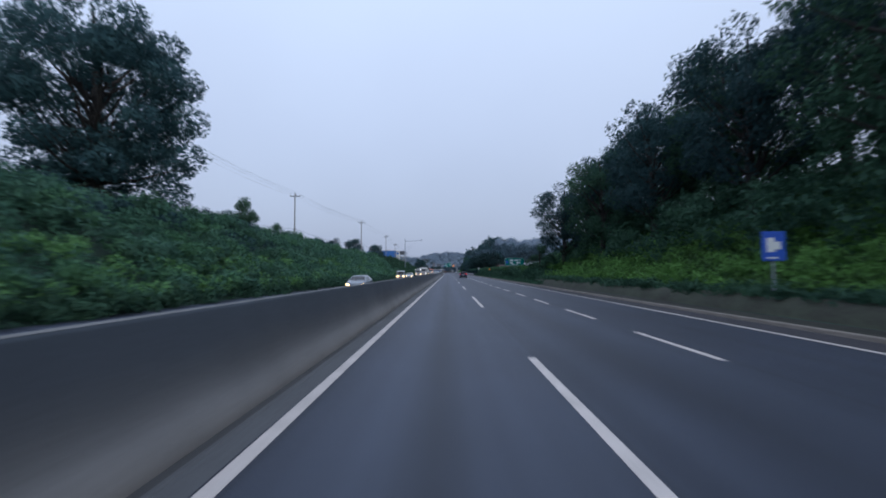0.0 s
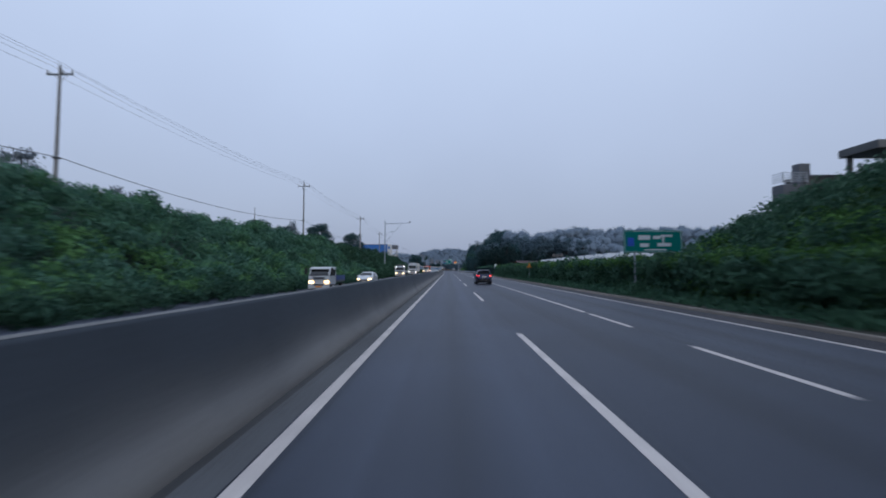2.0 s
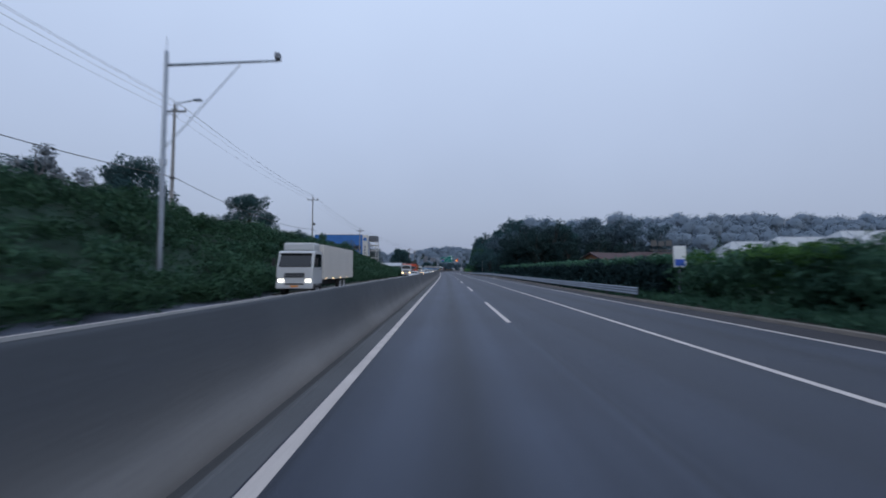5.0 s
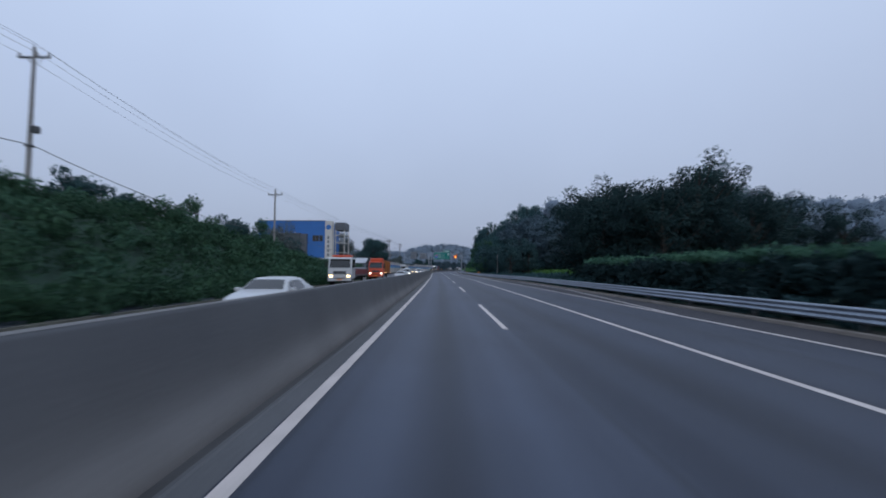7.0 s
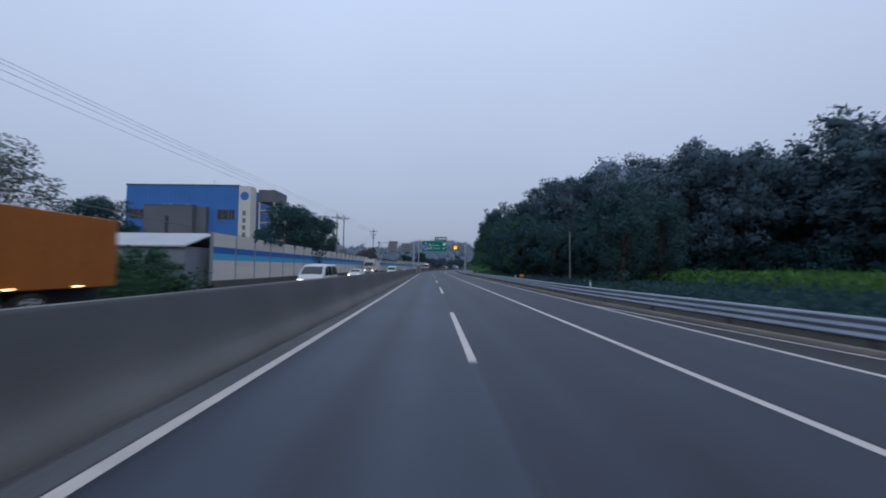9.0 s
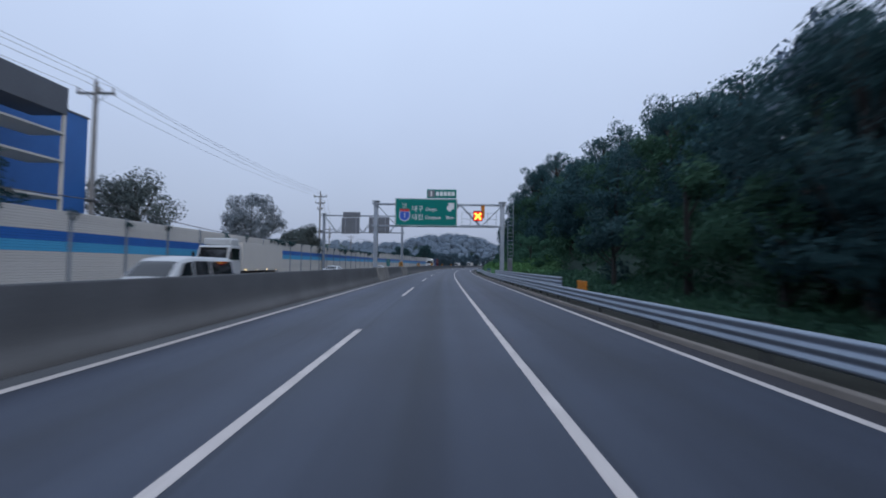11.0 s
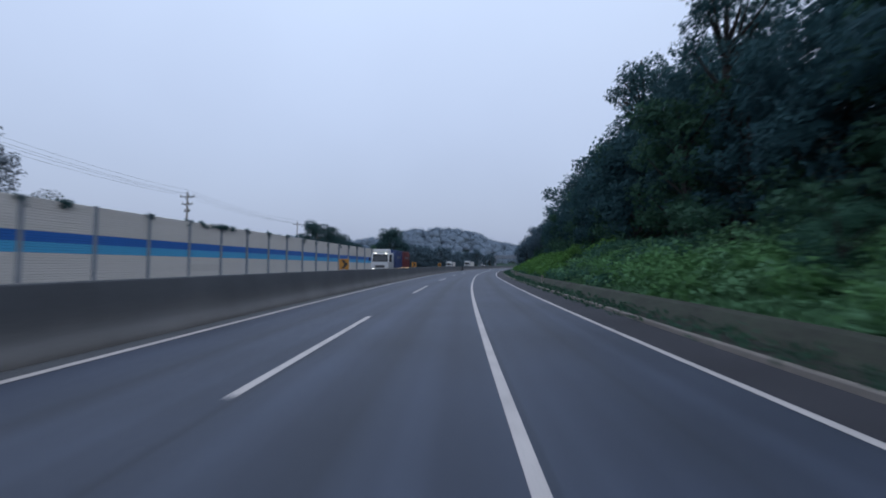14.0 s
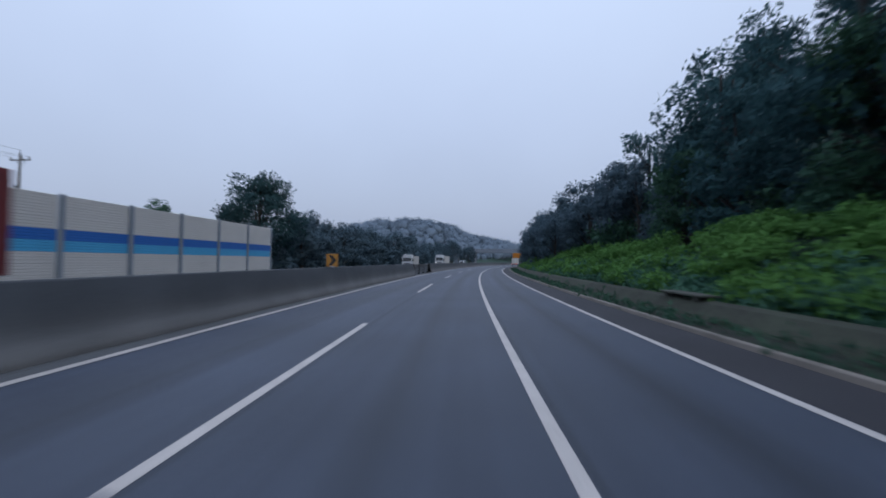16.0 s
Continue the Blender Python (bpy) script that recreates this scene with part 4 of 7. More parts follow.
rear = [bm.verts.new((v.co.x, 0.02, v.co.z)) for v in front]
bm.faces.new(front)
bm.faces.new(rear[::-1])
for i in range(3):
    bm.faces.new((front[i], rear[i], rear[(i + 1) % 3], front[(i + 1) % 3]))
bmesh.ops.recalc_face_normals(bm, faces=bm.faces)
part("board", bm, SIGN_ORANGE, o)
part("post", rod((0, 0.05, 0.0), (0, 0.05, 2.4), 0.035), STEEL, o)
mk = thing("amber_marker", at(313.0, 12.3), "small amber delineator marker behind the guard rail", "marker")
part("post", rod((0, 0, 0.0), (0, 0, 1.0), 0.04), STEEL, mk)
part("reflector", block(-0.22, 0.22, -0.03, 0.03, 0.85, 1.1, 0.03), SIGN_ORANGE, mk)
pe = thing("delineator_post", at(318.0, 12.7), "small white delineator post in the grass", "marker", "delineator posts")
part("post", rod((0, 0, 0.0), (0, 0, 0.95), 0.05), SIGN_WHITE, pe)
part("cap", block(-0.07, 0.07, -0.04, 0.04, 0.85, 1.0, 0.02), SIGN_BACK, pe)
mp = thing("marker_plate", at(395.6, 12.15, 0.3), "small white and blue marker plate behind the guard rail", "road sign")
part("board", block(-0.3, 0.3, -0.02, 0.02, 0.45, 0.98, 0.02), PLATE_GREY, mp)
part("panel", block(-0.24, 0.24, -0.03, -0.02, 0.74, 0.93), TEAL, mp)
part("post", rod((0, 0.05, -0.3), (0, 0.05, 0.95), 0.035), STEEL, mp)
slab = thing("ditch_slab", at(509.0, 14.2, 0.6), "thin grey concrete slab lying on the ditch wall", "slab")
part("plate", block(-0.35, 0.35, 0.0, 2.8, 0.06, 0.13, 0.02), WEATHERED, slab)
for y in (0.4, 2.4):
    part("bearer", block(-0.3, 0.3, y - 0.1, y + 0.1, -0.1, 0.06, 0.01), WEATHERED, slab)
copy_thing(pe, at(298, 13.6))
lp = thing("thin_pole", at(311.9, 17.0, 0.2), "thin grey concrete pole in front of the wood", "pole")
part("shaft", rod((0, 0, 0), (0, 0, 5.3), 0.1, 0.07), POLE, lp)
part("cap", rod((0, 0, 5.28), (0, 0, 5.36), 0.09, 0.04), POLE, lp)
for s, n in ((470.5, 13.5), (500, 13.5)):
    st = thing("marker_stone", at(s, n), "small grey concrete marker post by the ditch", "marker", "marker posts")
    part("post", block(-0.09, 0.09, -0.09, 0.09, 0.0, 0.85, 0.02, taper=0.85), CONCRETE, st)
    part("cap", block(-0.1, 0.1, -0.1, 0.1, 0.83, 0.87, 0.01), CONCRETE, st)

# ---- overpass far ahead ----
# concrete coloured pale bluish grey to carry the haze before it
ov = thing("overpass", at(715, 0), "concrete overpass across the motorway, toned pale grey for haze", "bridge")
part("deck", block(-24, 45, -4, 4, 6.2, 7.4, 0.1), SHED_GREY, ov)
part("parapet", block(-24, 45, -4.1, -3.8, 7.4, 8.3, 0.05), SHED_GREY, ov)
part("parapet", block(-24, 45, 3.8, 4.1, 7.4, 8.3, 0.05), SHED_GREY, ov)
part("abutment", block(-26, -23.9, -4, 4, -0.1, 7.4, 0.1), SHED_GREY, ov)
for x in (-15.5, 15.5):
    part("pier", block(x - 0.6, x + 0.6, -3, 3, -0.1, 6.2, 0.1), SHED_GREY, ov)
oo = thing("works_sign", at(652, 12.6), "orange roadside sign board on posts", "road sign")
part("board", block(-1.6, 1.6, -0.05, 0.05, 3.2, 5.0, 0.03), SIGN_ORANGE, oo)
for x in (-1.1, 1.1):
    part("post", rod((x, 0.1, 0), (x, 0.1, 4.9), 0.07), STEEL, oo)


# ---- utility poles, wires, camera mast ----
POLES = [(42, -33, 20.0), (90.4, -32.7, 20.0), (137.4, -27.5, 19.5), (185.2, -26.3, 18.8), (235.9, -28.5, 18.3), (273.8, -25.5, 14.9), (361, -16.2, 13.2), (408.5, -17.0, 14.6), (453, -30.5, 12.5), (493, -37.9, 13.0), (535, -42, 13.0)]


def utility_pole(s, n, top, i):
    base = float(ground_z(s, n))
    h = top - base
    p = thing("utility_pole", at(s, n, base - 0.2), "grey concrete utility pole with crossarm and insulators", "utility pole", "utility poles along the motorway")
    part("shaft", rod((0, 0, 0), (0, 0, h), 0.2, 0.11, 12), POLE, p)
    arms = [(h - 0.75, 1.2)] + ([(h - 1.9, 0.9), (h - 3.0, 0.5)] if i in (7, 8, 9) else [])
    for z, half in arms:
        part("crossarm", block(-half, half, -0.05, 0.05, z - 0.07, z + 0.07, 0.01), DARK_STEEL, p)
        for x in (-half + 0.05, half - 0.05):
            part("brace", rod((x * 0.6, 0.06, z), (0, 0.12, z - 0.6), 0.02), DARK_STEEL, p)
        for x in (-half + 0.1, 0.25, half - 0.1):
            ins = part("insulator", rod((x, 0, z + 0.05), (x, 0, z + 0.38), 0.09, 0.05), CERAMIC, p)
    part("top_pin", rod((0, 0, h - 0.02), (0, 0, h + 0.35), 0.025), DARK_STEEL, p)
    part("low_clamp", block(-0.22, 0.22, -0.22, 0.22, h * 0.42, h * 0.42 + 0.12, 0.02), DARK_STEEL, p)
    if i in (4, 7):
        part("switch_box", block(0.15, 0.6, -0.2, 0.2, h * 0.5, h * 0.5 + 0.5, 0.03), DARK_STEEL, p)
    return p, base - 0.2, h


placed = []
for i, (s, n, top) in enumerate(POLES):
    p, base, h = utility_pole(s, n, top, i)
    placed.append((p.matrix_basis.copy(), h))


utility_pole(353.5, -16.0, 12.6, 4)


def cable(a, b, sag, r, name, parent=None):
    verts, faces = [], []
    a, b = Vector(a), Vector(b)
    steps, sides = 14, 4
    side = (b - a).cross(Vector((0, 0, 1))).normalized()
    for i in range(steps + 1):
        t = i / steps
        c = a.lerp(b, t) - Vector((0, 0, sag * 4 * t * (1 - t)))
        for k in range(sides):
            an = 2 * math.pi * k / sides
            verts.append(c + side * r * math.cos(an) + Vector((0, 0, r * math.sin(an))))
    for i in range(steps):
        for k in range(sides):
            faces.append((i * sides + k, i * sides + (k + 1) % sides, (i + 1) * sides + (k + 1) % sides, (i + 1) * sides + k))
    ob = new(name, mesh_of(name, verts, faces, WIRE))
    ob.parent = parent
    return ob


lines = thing("overhead_lines", Matrix(), "thin black overhead cables sagging between the poles", "cables")
for (m0, h0), (m1, h1) in zip(placed, placed[1:]):
    for x, dz in ((-1.1, -0.42), (0.25, -0.42), (1.1, -0.42), (0.0, 0.35)):
        cable(m0 @ Vector((x, 0, h0 + dz)), m1 @ Vector((x, 0, h1 + dz)), 0.7, 0.012, "wire", lines)
    cable(m0 @ Vector((0.2, 0, h0 * 0.43)), m1 @ Vector((0.2, 0, h1 * 0.43)), 1.2, 0.034, "trunk_cable", lines)

mast = thing("camera_mast", at(169.0, -15.9, 0.1), "grey steel traffic camera mast with a long outreach arm", "mast")
part("shaft", rod((0, 0, 0), (0, 0, 15.2), 0.16, 0.11, 12), STEEL, mast)
part("arm", rod((0, 0, 14.3), (7.0, 0, 14.55), 0.09, 0.06), STEEL, mast)
part("stay", rod((0, 0, 9.0), (4.6, 0, 14.3), 0.03), STEEL, mast)
part("lamp_arm", rod((0, 0, 11.0), (0.9, 0, 11.9), 0.04), STEEL, mast)
part("lamp_arm", rod((0.9, 0, 11.9), (1.9, 0, 12.1), 0.04), STEEL, mast)
part("lamp_head", block(1.8, 2.3, -0.1, 0.1, 12.02, 12.15, 0.03), STEEL, mast)
part("camera_unit", block(6.8, 7.1, -0.2, 0.2, 14.6, 15.0, 0.04), SIGN_BACK, mast)
part("collar", rod((0, 0, 8.0), (0, 0, 8.4), 0.2), STEEL, mast)
part("finial", rod((0, 0, 15.2), (0, 0, 16.1), 0.02), STEEL, mast)
for s, n, h in ((126, -32, 4.2), (150, -38, 3.6)):
    b0 = float(ground_z(s, n))
    sp = thing("short_pole", at(s, n, b0 - 0.1), "short grey pole on the bank", "pole", "short poles on the bank")
    part("shaft", rod((0, 0, 0), (0, 0, h + 2.5), 0.09, 0.06), POLE, sp)
    part("cap", rod((0, 0, h + 2.48), (0, 0, h + 2.56), 0.08, 0.03), POLE, sp)


# ---- buildings ----
def window_in(parent, x, z, w, h, y=-0.06):
    f = part("window", block(x - w / 2 - 0.08, x + w / 2 + 0.08, y - 0.03, y + 0.05, z - 0.08, z + h + 0.08, 0.02), HALL_GREY, parent)
    part("pane", block(x - w / 2, x + w / 2, y - 0.045, y - 0.03, z, z + h), GLASS, f)
    for i in range(1, max(2, int(w / 1.5))):
        xm = x - w / 2 + w * i / max(2, int(w / 1.5))
        part("mullion", block(xm - 0.04, xm + 0.04, y - 0.06, y - 0.045, z, z + h), HALL_GREY, f)


hall = thing("factory_hall", pose(-70.8, 367, 0.2), "bright blue clad factory hall with a grey annex", "building")
part("wall", block(0, 26.2, 0, 22, 0, 20.3, 0.05), HALL_BLUE, hall, "bright blue cladding")
for i in range(25):
    part("rib", block(1.0 * i + 0.5, 1.0 * i + 0.56, -0.03, 0.0, 0.1, 20.2), HALL_BLUE, hall)
part("coping", block(-0.15, 26.3, -0.15, 22.1, 20.3, 20.55, 0.03), HALL_GREY, hall)
part("annex", block(6.0, 17.0, -2.6, -0.05, 0, 15.2, 0.05), HALL_GREY, hall, "grey clad annex")
part("annex_corner", block(17.0, 19.4, -1.3, -0.05, 0, 15.2, 0.05), HALL_GREY, hall)
part("annex_coping", block(5.9, 17.1, -2.7, 0.0, 15.2, 15.4, 0.03), HALL_GREY, hall)
part("annex_slot", block(10.9, 11.7, -2.66, -2.58, 0.5, 12.8), GLASS, hall)
for x, w in ((3.2, 4.0), (22.6, 2.4), (24.7, 1.2)):
    window_in(hall, x, 12.4, w, 2.2)
part("sign_strip", block(26.25, 29.0, -0.1, 3.0, 0.0, 20.3, 0.05), PANEL_WHITE, hall, "white vertical strip")
bm = bmesh.new()
bmesh.ops.create_circle(bm, cap_ends=True, segments=28, radius=1.0, matrix=pose(27.6, -0.13, 17.9, 90, 0, 0))
part("roundel", bm, HALL_BLUE, hall, "blue round emblem")
for i in range(5):
    part("writing", block(27.2, 28.0, -0.13, -0.1, 6.5 + 1.7 * i, 7.6 + 1.7 * i), SIGN_BACK, hall)
part("frame_top", block(29.0, 33.0, 4.0, 12.0, 17.2, 20.2, 0.05), HALL_GREY, hall)
for x, y in ((32.8, 4.2), (32.8, 11.8), (29.3, 4.2)):
    part("frame_post", block(x - 0.15, x + 0.15, y - 0.15, y + 0.15, 0, 17.2, 0.02), PANEL_WHITE, hall)
for z in (4.0, 8.0, 12.0, 15.0):
    part("frame_landing", block(29.0, 33.0, 4.1, 11.9, z, z + 0.22, 0.02), PANEL_WHITE, hall)
for x in (9.0, 10.6, 14.5):
    part("floodlight", block(x, x + 0.5, -0.9, -0.4, 15.55, 15.75, 0.03), PANEL_WHITE, hall)
part("roof_lamp", rod((19, 3, 20.5), (18.7, 3, 22.2), 0.05), STEEL, hall)

shed = thing("roadside_shed", at(301.2, -34.0), "grey corrugated sheet shed with a pale roof", "building")
part("wall", block(0, 18.6, 0, 7, 0, 3.15, 0.03), SHED_GREY, shed)
for i in range(9):
    part("sheet", block(0.15 + 2.05 * i, 2.1 + 2.05 * i, -0.05, -0.005, 0.1, 3.0, 0.015), SHED_GREY, shed)
bm = bmesh.new()
sec = [(-0.4, 3.1), (3.5, 4.25), (7.4, 3.1), (7.4, 3.22), (3.5, 4.38), (-0.4, 3.22)]
rows = [[bm.verts.new((x, y, z)) for y, z in sec] for x in (-0.3, 18.9)]
for i in range(6):
    bm.faces.new((rows[0][i], rows[0][(i + 1) % 6], rows[1][(i + 1) % 6], rows[1][i]))
bm.faces.new(rows[0][::-1])
bm.faces.new(rows[1])
bmesh.ops.recalc_face_normals(bm, faces=bm.faces)
part("roof", bm, ROOF_PALE, shed, "pale metal roof")
for x in (12.6, 14.9, 16.9):
    part("wall_lamp", block(x, x + 0.35, -0.25, -0.05, 2.0, 2.12, 0.03), PANEL_WHITE, shed)


def house(s, n, z0, w, d, wall_h, ridge, wall_mat, label, turn=0.0):
    h = thing("house", at(s, n, z0, turn), label, "house")
    part("wall", block(-w / 2, w / 2, 0, d, -0.5, wall_h, 0.03), wall_mat, h)
    bm = bmesh.new()
    pts = [(-w / 2, wall_h), (w / 2, wall_h), (0, ridge - 0.12)]
    bm.faces.new([bm.verts.new((x, 0.003, z)) for x, z in pts])
    part("gable", bm, wall_mat, h)
    for sx in (-1, 1):
        bm = bmesh.new()
        o = [(0, ridge), (sx * (w / 2 + 0.7), wall_h - 0.45), (sx * (w / 2 + 0.7), wall_h - 0.65), (0, ridge - 0.2)]
        r = [[bm.verts.new((x, y, z)) for x, z in o] for y in (-0.8, d + 0.6)]
        for i in range(4):
            bm.faces.new((r[0][i], r[0][(i + 1) % 4], r[1][(i + 1) % 4], r[1][i]))
        bm.faces.new(r[0])
        bm.faces.new(r[1][::-1])
        bmesh.ops.recalc_face_normals(bm, faces=bm.faces)
        part("roof_slope", bm, ROOF_TILE, h)
    for x in (-w * 0.22, w * 0.22):
        fr = part("window", block(x - 0.65, x + 0.65, -0.06, 0.02, 0.9, 2.1, 0.02), SIGN_BACK, h)
        part("pane", block(x - 0.55, x + 0.55, -0.075, -0.06, 1.0, 2.0), GLASS, fr)
    return h


house(225, 30.0, 0.8, 5.6, 12, 3.0, 4.4, WALL_ORANGE, "orange plastered house with a dark tiled gable roof", turn=-60)
house(238, 43.5, 0.6, 7.0, 12, 3.5, 5.2, WALL_ORANGE, "long house with a dark brown tiled roof", turn=-90)

roof_sign = thing("rooftop_sign", at(238, 50.5, 5.4), "dark weathered rooftop sign frame over the long house", "sign")
for x in (-2.2, 0.0, 2.2, 4.4):
    part("post", rod((x, 0, -0.3), (x, 0, 2.2 if x < 3 else 1.0), 0.06), DARK_STEEL, roof_sign)
part("beam", block(-2.6, 5.4, -0.1, 0.1, 0.7, 0.95, 0.02), WIRE, roof_sign)
part("beam", block(-2.6, 5.4, -0.1, 0.1, 0.25, 0.4, 0.02), WIRE, roof_sign)
for i in range(3):
    part("writing", block(-2.5 + 1.7 * i, -1.1 + 1.7 * i, -0.16, -0.1, 1.75, 3.1 - 0.2 * (i % 2), 0.05), WIRE, roof_sign)

deck = thing("hillside_building", at(92, 31.6), "dark hillside house with balcony and flat canopy roof", "building")
part("wall", block(2.3, 17, 0.3, 2.6, 0.5, 10.0, 0.05), DARK_STEEL, deck)
part("coping", block(2.2, 17.1, 0.2, 2.7, 10.0, 10.2, 0.03), HALL_GREY, deck)
part("balcony", block(0, 2.25, 0, 1.3, 7.7, 9.3, 0.04), HALL_GREY, deck, "plain grey balcony front")
part("bracket", block(0.6, 2.3, 0.3, 1.2, 7.2, 7.68, 0.03), DARK_STEEL, deck)
for x in (0.05, 0.8, 1.55, 2.2):
    part("rail_post", block(x - 0.03, x + 0.03, 0.02, 0.08, 9.4, 10.35), STEEL, deck)
for z in (9.55, 9.72, 9.9, 10.1, 10.32):
    part("railing", block(0.0, 2.25, 0.02, 0.07, z, z + 0.05), STEEL, deck)
    part("side_railing", block(0.0, 0.05, 0.02, 1.25, z, z + 0.05), STEEL, deck)
part("chimney", block(1.9, 2.9, 0.5, 1.3, 9.3, 11.3, 0.03), HALL_GREY, deck)
part("canopy_roof", block(4.4, 18, -4.0, -0.6, 11.4, 12.1, 0.05), DARK_STEEL, deck)
for x, y in ((5.0, -1.0), (10.5, -1.0), (15.5, -1.0)):
    part("column", block(x - 0.15, x + 0.15, y - 0.15, y + 0.15, 0.5, 11.4, 0.02), DARK_STEEL, deck)
for i in range(4):
    fr = part("window", block(4.0 + 3.2 * i, 5.8 + 3.2 * i, 0.24, 0.3, 7.6, 9.2, 0.02), HALL_GREY, deck)
    part("pane", block(4.1 + 3.2 * i, 5.7 + 3.2 * i, 0.225, 0.24, 7.7, 9.1), GLASS, fr)

# greenhouses: a row of peaked film houses, gable ends to the road
def greenhouse(m, w, h, length, label):
    g = thing("greenhouse", m, label, "greenhouse", "greenhouses in the field")
    prof = [(-w / 2, 0), (-w / 2, h * 0.62), (-w * 0.34, h * 0.74), (-w * 0.17, h * 0.87), (0, h), (w * 0.17, h * 0.87), (w * 0.34, h * 0.74), (w / 2, h * 0.62), (w / 2, 0)]
    bm = bmesh.new()
    lean = {0.0: 1.9, float(length): -1.9}
    rows = [[bm.verts.new((x, y + lean.get(float(y), 0.0) * max(0.0, z / h - 0.62) / 0.38, z)) for x, z in prof] for y in np.linspace(0, length, 5)]
    for a, b in zip(rows, rows[1:]):
        for i in range(len(prof) - 1):
            bm.faces.new((a[i], a[i + 1], b[i + 1], b[i]))
    bm.faces.new(rows[0][::-1])
    bm.faces.new(rows[-1])
    part("film", bm, PLASTIC, g)
    for y in np.linspace(0, length, 5):
        v, f = tube([(x * 1.005, float(y) + lean.get(float(y), 0.0) * max(0.0, z / h - 0.62) / 0.38, z + 0.02) for x, z in prof], [0.03] * len(prof), 5)
        part("hoop", mesh_of("hoop", v, f, STEEL), STEEL, g)
    part("ridge_pole", rod((0, 1.9, h + 0.02), (0, length - 1.9, h + 0.02), 0.03), STEEL, g)
    part("door", block(-0.7, 0.7, -0.06, -0.01, 0.0, 2.1, 0.02), SIGN_BACK, g)
    return g


gh = greenhouse(at(127.5, 30.0, 0.4, -90), 4.6, 4.4, 9, "white plastic film greenhouse behind the hedge")
for i in range(1, 11):
    copy_thing(gh, at(127.5 + 6.1 * i, 30.0, 0.4, -90))

# ---- vehicles ----
def tab(t, y):
    ys, vs = zip(*t)
    return float(np.interp(y, ys, vs))


def body_ring(k, y):
    """Right half of a car's cross-section at y, from the sill's centre up to the roof's centre."""
    zt, zb, w = tab(k["top"], y), tab(k["low"], y), tab(k["wide"], y)
    belt = min(tab(k["belt"], y), zt - 0.04)
    cabin = max(0.0, zt - belt - 0.06)
    wr = 0.95 * w - k["lean"] * cabin
    waist = zb + (belt - zb) * 0.5
    return [(0, zb), (0.78 * w, zb), (0.95 * w, zb + 0.07), (0.985 * w, zb + 0.2), (w, waist), (0.99 * w, waist + (belt - waist) * 0.55), (0.95 * w, belt), (wr, zt - 0.07 * min(1, cabin * 3 + 0.3)), (wr * 0.9, zt - 0.022), (wr * 0.6, zt - 0.006), (0, zt)]


def car_body(k, cut=True):
    y0, y1 = k["top"][0][0], k["top"][-1][0]
    ys = sorted(set(np.round(np.concatenate([np.linspace(y0, y1, 58), [p[0] for p in k["top"]]]), 3)))
    rings = []
    for y in ys:
        r = body_ring(k, y)
        rings.append([(x, y, z) for x, z in r] + [(-x, y, z) for x, z in r[-2:0:-1]])
    verts = [p for r in rings for p in r]
    n = len(rings[0])
    faces = []
    for i in range(len(rings) - 1):
        for j in range(n):
            f = (i * n + j, i * n + (j + 1) % n, (i + 1) * n + (j + 1) % n, (i + 1) * n + j)
            c = np.mean([verts[q] for q in f], axis=0)
            if cut and any(math.hypot(c[1] - wy, c[2] - k["wheel"]) < k["wheel"] * 1.13 and abs(c[0]) > 0.5 for wy in k["axles"]):
                continue
            faces.append(f)
    faces.append(tuple(range(n - 1, -1, -1)))
    faces.append(tuple(range((len(rings) - 1) * n, len(rings) * n)))
    return verts, faces


def side_pane(k, side, low, high, v0=0.06, v1=0.86, out=0.012):
    """Side glass between the belt and the roof edge; low, high: its y range at bottom and top."""
    verts, faces, cols = [], [], 10
    for v in (v0, (v0 + v1) / 2, v1):
        for i in range(cols + 1):
            a, b = low[0] + (low[1] - low[0]) * i / cols, high[0] + (high[1] - high[0]) * i / cols
            y = a + (b - a) * (v - v0) / (v1 - v0)
            r = body_ring(k, y)
            x = r[6][0] + (r[7][0] - r[6][0]) * v + out
            z = r[6][1] + (r[7][1] - r[6][1]) * v + 0.003
            verts.append((side * x, y, z))
    for row in range(2):
        for i in range(cols):
            a = row * (cols + 1) + i
            faces.append((a, a + 1, a + cols + 2, a + cols + 1))
    return verts, faces


def top_pane(k, y0, y1, share=0.86, out=0.012):
    """Windscreen or rear glass on the sloping top."""
    verts, faces = [], []
    for i in range(9):
        y = y0 + (y1 - y0) * i / 8
        r = body_ring(k, y)
        for u in np.linspace(-1, 1, 9):
            x = u * r[7][0] * share
            z = float(np.interp(abs(x), [0, r[9][0], r[8][0], r[7][0]], [r[10][1], r[9][1], r[8][1], r[7][1]]))
            verts.append((x, y, z + out))
    for i in range(8):
        for j in range(8):
            a = i * 9 + j
            faces.append((a, a + 1, a + 10, a + 9))
    return verts, faces


